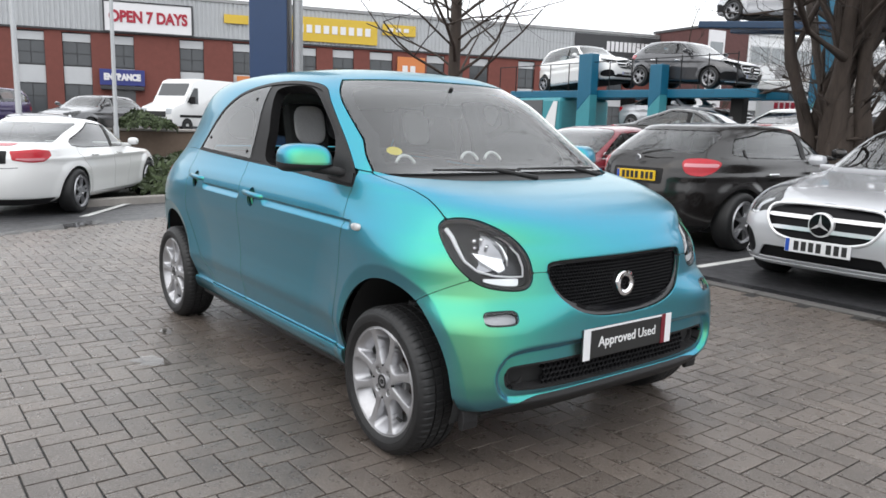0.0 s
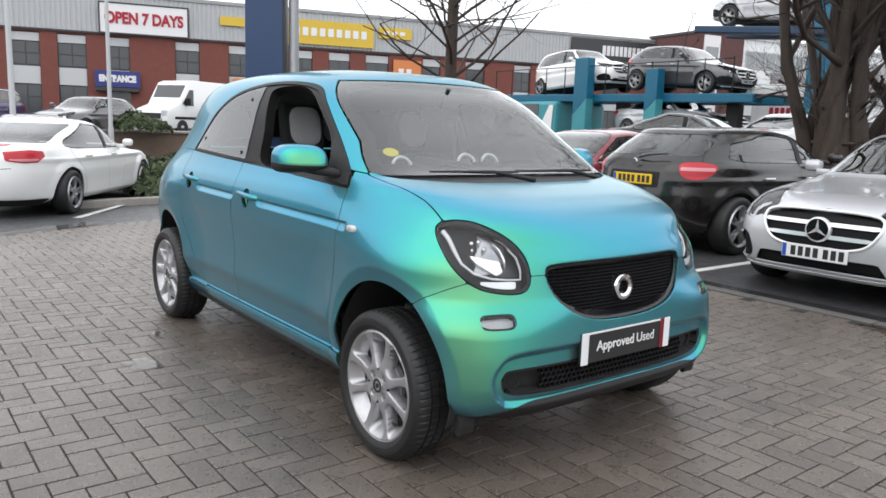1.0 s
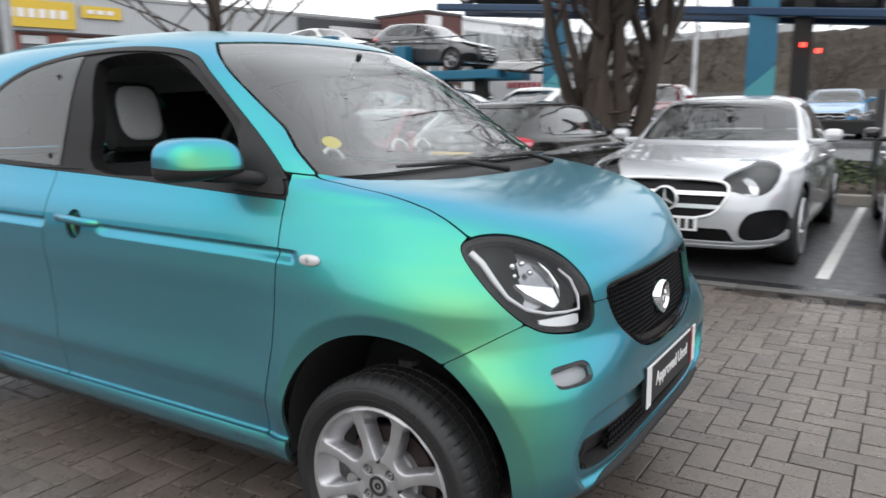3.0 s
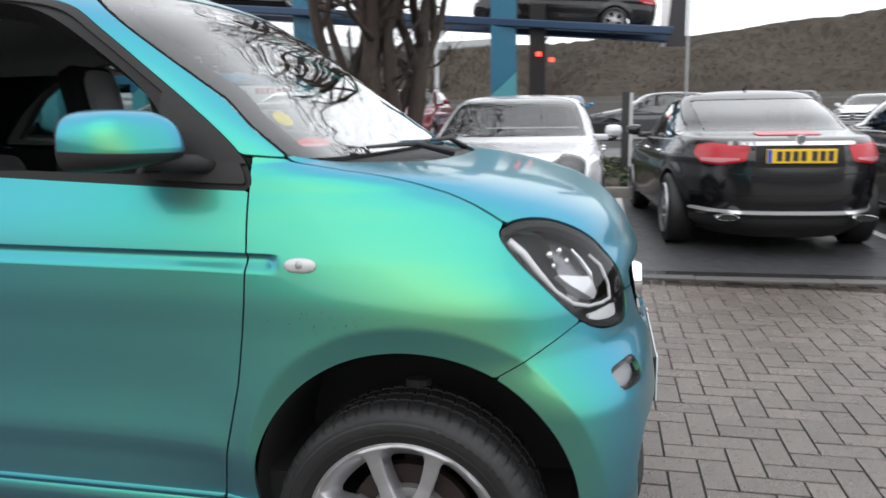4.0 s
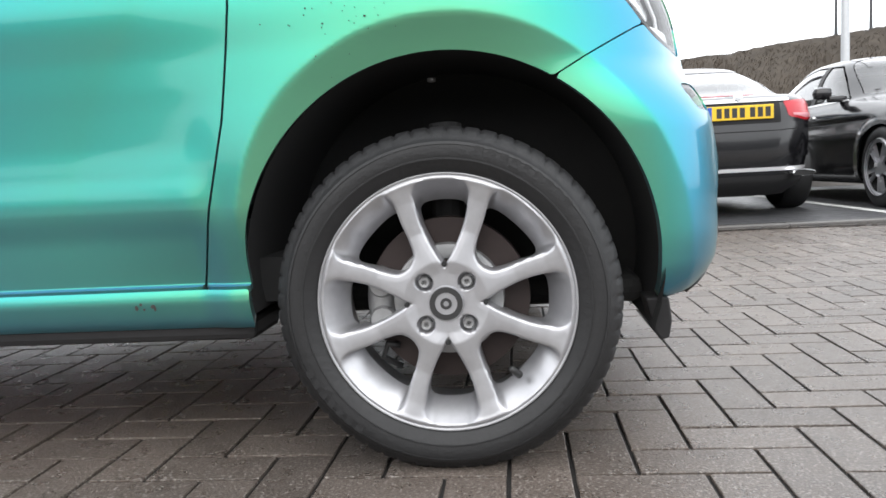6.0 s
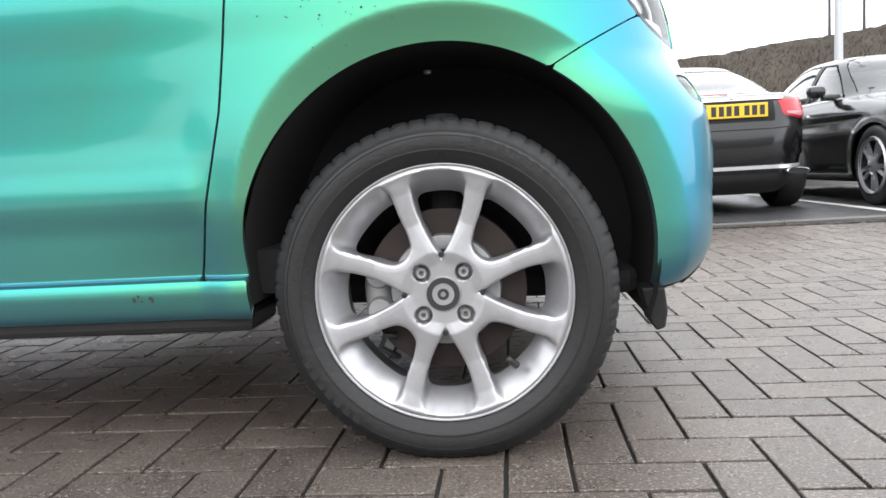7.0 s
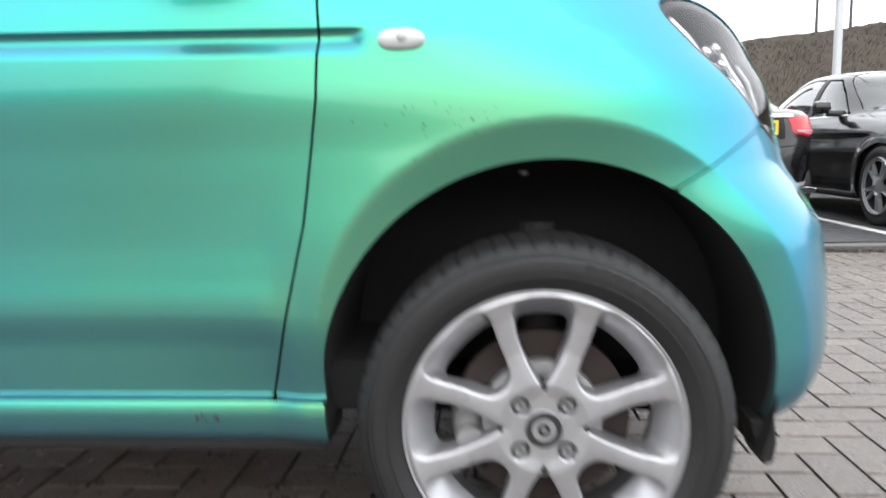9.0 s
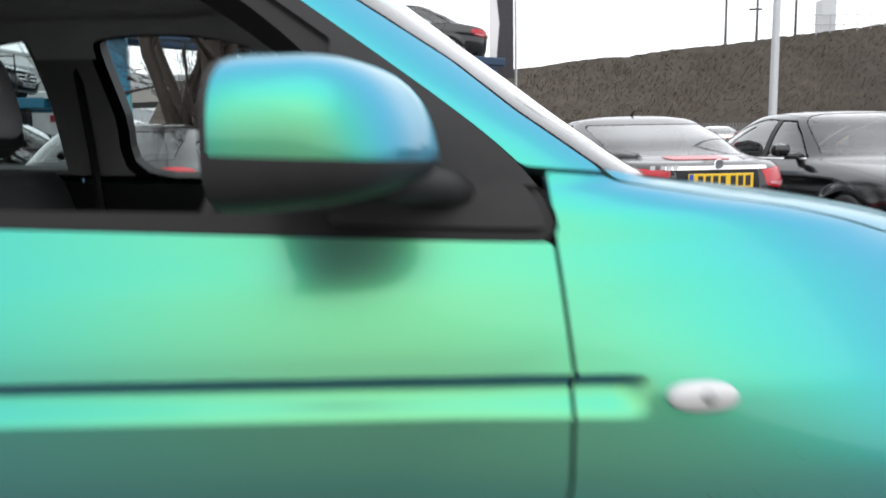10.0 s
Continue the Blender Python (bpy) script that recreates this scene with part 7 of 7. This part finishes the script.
setting("planting_bed", box(-8, 10, 9.2, 11.6, -0.05, 0.08), mat("bare_soil", (0.05, 0.035, 0.025), 0.95, grain=0.5, scale=20, bump=0.8))
setting("hedge_kerb", moved(box(-0.08, 0.08, -4.2, 4.2, -0.2, 0.0, bevel=0.02), pose(-9.9, 4.1, -0.05, 0, 0, 12)), CONCRETE)


# ---- bare trees ----
def grow(bm_limb, bm_twig, start, way, length, radius, depth, rnd, lift=0.15):
    """A crooked limb that forks into thinner ones."""
    pts, radii, p, d = [start], [radius], start.copy(), way.normalized()
    steps = 11 if radius > 0.07 else 5 if depth > 1 else 4
    wild = 5 / steps
    for k in range(steps):
        d = (d + Vector((rnd.gauss(0, 0.17), rnd.gauss(0, 0.17), rnd.gauss(lift * 0.4, 0.10))) * wild ** 0.6).normalized()
        p = p + d * length / steps
        pts.append(p.copy())
        radii.append(radius * (1 - 0.55 * (k + 1) / steps))
    add_tube(bm_limb if radius > 0.012 else bm_twig, pts, radii, 14 if radius > 0.07 else 5 if radius > 0.012 else 3, caps=False)
    if depth == 0:
        return
    for k in range(7 if radius > 0.05 else 0):
        side = Vector((rnd.gauss(0, 1), rnd.gauss(0, 1), rnd.gauss(0.3, 0.5))).normalized()
        grow(bm_limb, bm_twig, pts[rnd.randint(3, steps)], (d * 0.4 + side).normalized(), rnd.uniform(0.6, 1.3), 0.014, 2, rnd, lift)
    for k in range(rnd.choice((2, 3, 3)) + (1 if depth <= 2 else 0)):
        i = rnd.randint(steps // 2, steps)
        side = Vector((rnd.gauss(0, 1), rnd.gauss(0, 1), rnd.gauss(0.3, 0.7))).normalized()
        nd = (d * 0.8 + side * 0.75).normalized()
        grow(bm_limb, bm_twig, pts[i], nd, length * rnd.uniform(0.55, 0.85), radii[i] * rnd.uniform(0.5, 0.75), depth - 1, rnd, lift)


def bare_tree(label, x, y, z, seed, stems):
    """stems: rows of (offset x, offset y, lean x, lean y, length, radius, depth)."""
    rnd = random.Random(seed)
    tree = thing("tree", label, "tree", "", pose(x, y, z))
    limb, twig = bmesh.new(), bmesh.new()
    for ox, oy, lx, ly, length, radius, depth in stems:
        grow(limb, twig, Vector((ox, oy, -0.1)), Vector((lx, ly, 1)), length, radius, depth, rnd)
    limb.normal_update()
    for v in limb.verts:
        q = Vector((v.co.x * 9, v.co.y * 9, v.co.z * 2))
        v.co += v.normal * (0.05 * noise.noise(q) + 0.035 * noise.noise(q * 2.7)) * min(1, max(stems[-1][5] * 2, 0.2))
    part("trunk", limb, BARK, tree, smooth=True)
    part("crown", twig, TWIG, tree)
    return tree


rnd_t = random.Random(21)
young = thing("tree", "young bare tree with long spreading twiggy limbs", "tree", "", pose(-5.5, 4.75, -0.06))
limb, twig = bmesh.new(), bmesh.new()
add_tube(limb, [(0, 0, -0.1), (0.01, 0.02, 1.0), (-0.02, 0.03, 2.0), (0.03, 0.0, 3.0), (0.0, 0.05, 4.2), (0.08, 0.02, 5.6)], [0.115, 0.095, 0.09, 0.082, 0.062, 0.03], 12)
for k in range(34):
    a = k * 2.4 + rnd_t.uniform(-0.3, 0.3)
    h = 1.75 + 0.1 * k
    grow(limb, twig, Vector((0.0, 0.02, h)), Vector((math.cos(a), math.sin(a), rnd_t.uniform(0.15, 0.6))), rnd_t.uniform(1.5, 2.4), rnd_t.uniform(0.018, 0.03), 4, rnd_t, 0.08)
part("trunk", limb, BARK, young, smooth=True)
part("crown", twig, TWIG, young)
big = []
rnd_t = random.Random(15)
for k in range(10):
    a = 2 * math.pi * k / 10 + rnd_t.uniform(-0.25, 0.25)
    r = rnd_t.uniform(0.14, 0.3)
    lean = rnd_t.uniform(0.12, 0.48) * (0.6 if 0.83 * math.cos(a) + 0.56 * math.sin(a) < -0.1 else 1)
    big.append((r * math.cos(a), r * math.sin(a), lean * math.cos(a), lean * math.sin(a), rnd_t.uniform(3.2, 4.8), rnd_t.uniform(0.1, 0.17), 5))
big.append((0, 0, 0.1, 0.05, 1.7, 0.46, 0))
bare_tree("old many-stemmed bare tree behind the parked cars", -2.15, 9.8, 0.05, 38, big)
for n, (x, y, z, sc) in enumerate(((-14, 34, 0.4, 1.0), (-9, 42, 0.4, 1.2), (-2, 40, 0.4, 1.0), (-22, 36, 0.4, 1.1))):
    bare_tree("far bare winter tree in the yard", x, y, z, 50 + n, [(0, 0, 0.05, 0, 4.0 * sc, 0.14, 3), (0.1, 0, 0.3, 0.1, 3.2 * sc, 0.09, 3), (-0.1, 0, -0.25, 0.1, 3.4 * sc, 0.09, 3)])

# ---- embankment with winter scrub, fence, bridge ----
bm = bmesh.new()
xs, vs = np.linspace(-14, 95, 330), np.linspace(0, 1, 40)
crest = lambda x: 6.0 + 0.104 * max(x - 7, 0) + 0.02 * min(x - 7, 0) + 0.12 * noise.noise(Vector((x * 0.3, 0, 0)))
rows = []
for x in xs:
    rows.append([bm.verts.new((x, 38.5 + 10 * v, 0.4 + (crest(x) - 0.4) * min(1, v * 1.15) ** 0.9 + 0.12 * noise.noise(Vector((x * 0.5, v * 8, 2))) + 0.14 * noise.noise(Vector((x * 2.1, v * 24, 5))))) for v in vs])
for a, b in zip(rows, rows[1:]):
    for k in range(len(vs) - 1):
        bm.faces.new((a[k], b[k], b[k + 1], a[k + 1]))
setting("embankment", bm, SCRUB, smooth=True)
rnd_s = random.Random(17)
verts, faces = [], []
for _ in range(22000):
    x, v = rnd_s.uniform(-12, 62), rnd_s.random() ** 0.8
    z = 0.35 + (crest(x) - 0.4) * min(1, v * 1.15) ** 0.9
    thick = noise.noise(Vector((x * 0.22, v * 3, 9))) + 0.4 * noise.noise(Vector((x * 0.9, v * 9, 4)))
    tall, lean, w = rnd_s.uniform(0.12, 0.34) * max(0.4, 0.7 + thick) * (1 if v < 0.8 else 0.5), rnd_s.gauss(0, 0.06), rnd_s.uniform(0.01, 0.025)
    n = len(verts)
    verts += [(x - w, 38.45 + 10 * v, z), (x + w, 38.45 + 10 * v, z), (x + lean + 0.3 * w, 38.3 + 10 * v, z + tall), (x + lean - 0.3 * w, 38.3 + 10 * v, z + tall)]
    faces.append((n, n + 1, n + 2, n + 3))
me = bpy.data.meshes.new("scrub")
me.from_pydata(verts, [], faces)
me.materials.append(SCRUB_TUFT)
tagged(new("scrub", me), "dry brown winter scrub on the bank", kind="stuff")
fence = thing("palisade_fence", "grey steel palisade fence below the bank", "fence")
pales = bmesh.new()
for k in range(420):
    x = -12 + 0.165 * k
    add_box(pales, x - 0.035, x + 0.035, 37.75, 37.77, -0.03, 2.2)
tagged(part("paling", pales, FENCE, fence), kind="stuff")
for z in (0.8, 1.9):
    part("rail", box(-12, 57.5, 37.78, 37.84, z, z + 0.06), FENCE, fence)
bridge = thing("bridge", "pale concrete road bridge beside the bank", "bridge")
part("deck", beam((-30, 60, 5.6), (-5, 56, 5.9), 6, 0.9), CONCRETE, bridge)
part("parapet", beam((-30, 57.2, 6.6), (-5, 53.2, 6.9), 0.25, 0.9), GALV, bridge)
for x in (-24, -14):
    part("pier", box(x - 0.5, x + 0.5, 57, 60, 0.3, 4.9), CONCRETE, bridge)
for x, h in ((21.4, 5.5), (23.45, 5.0), (26.0, 5.5)):
    mast = thing("mast", "thin dark mast on top of the bank", "mast", "", pose(x, 47.5, crest(x) - 0.4))
    part("pole", tube([(0, 0, 0), (0, 0, 1.2), (0, 0, h)], [0.11, 0.09, 0.07], 10), FRAME_DARK, mast)
    if h == 5.0:
        part("cross_arm", box(-0.55, 0.3, -0.05, 0.05, 2.3, 2.42), FRAME_DARK, mast)
hut = thing("signal_cabinet", "grey cabinet with railings on the bank", "cabinet", "", pose(28.03, 47.6, crest(28.03) - 0.3))
part("box", box(-0.5, 0.5, -0.4, 0.4, 0, 2.3, bevel=0.03), PANEL_GREY, hut)
rail = bmesh.new()
for k in range(-2, 9):
    add_tube(rail, [(k * 0.9, -0.6, 0), (k * 0.9, -0.6, 1.3)], 0.03, 6)
for z in (0.7, 1.3):
    add_tube(rail, [(-1.8, -0.6, z), (7.2, -0.6, z)], 0.025, 6)
part("railing", rail, GALV, hut)
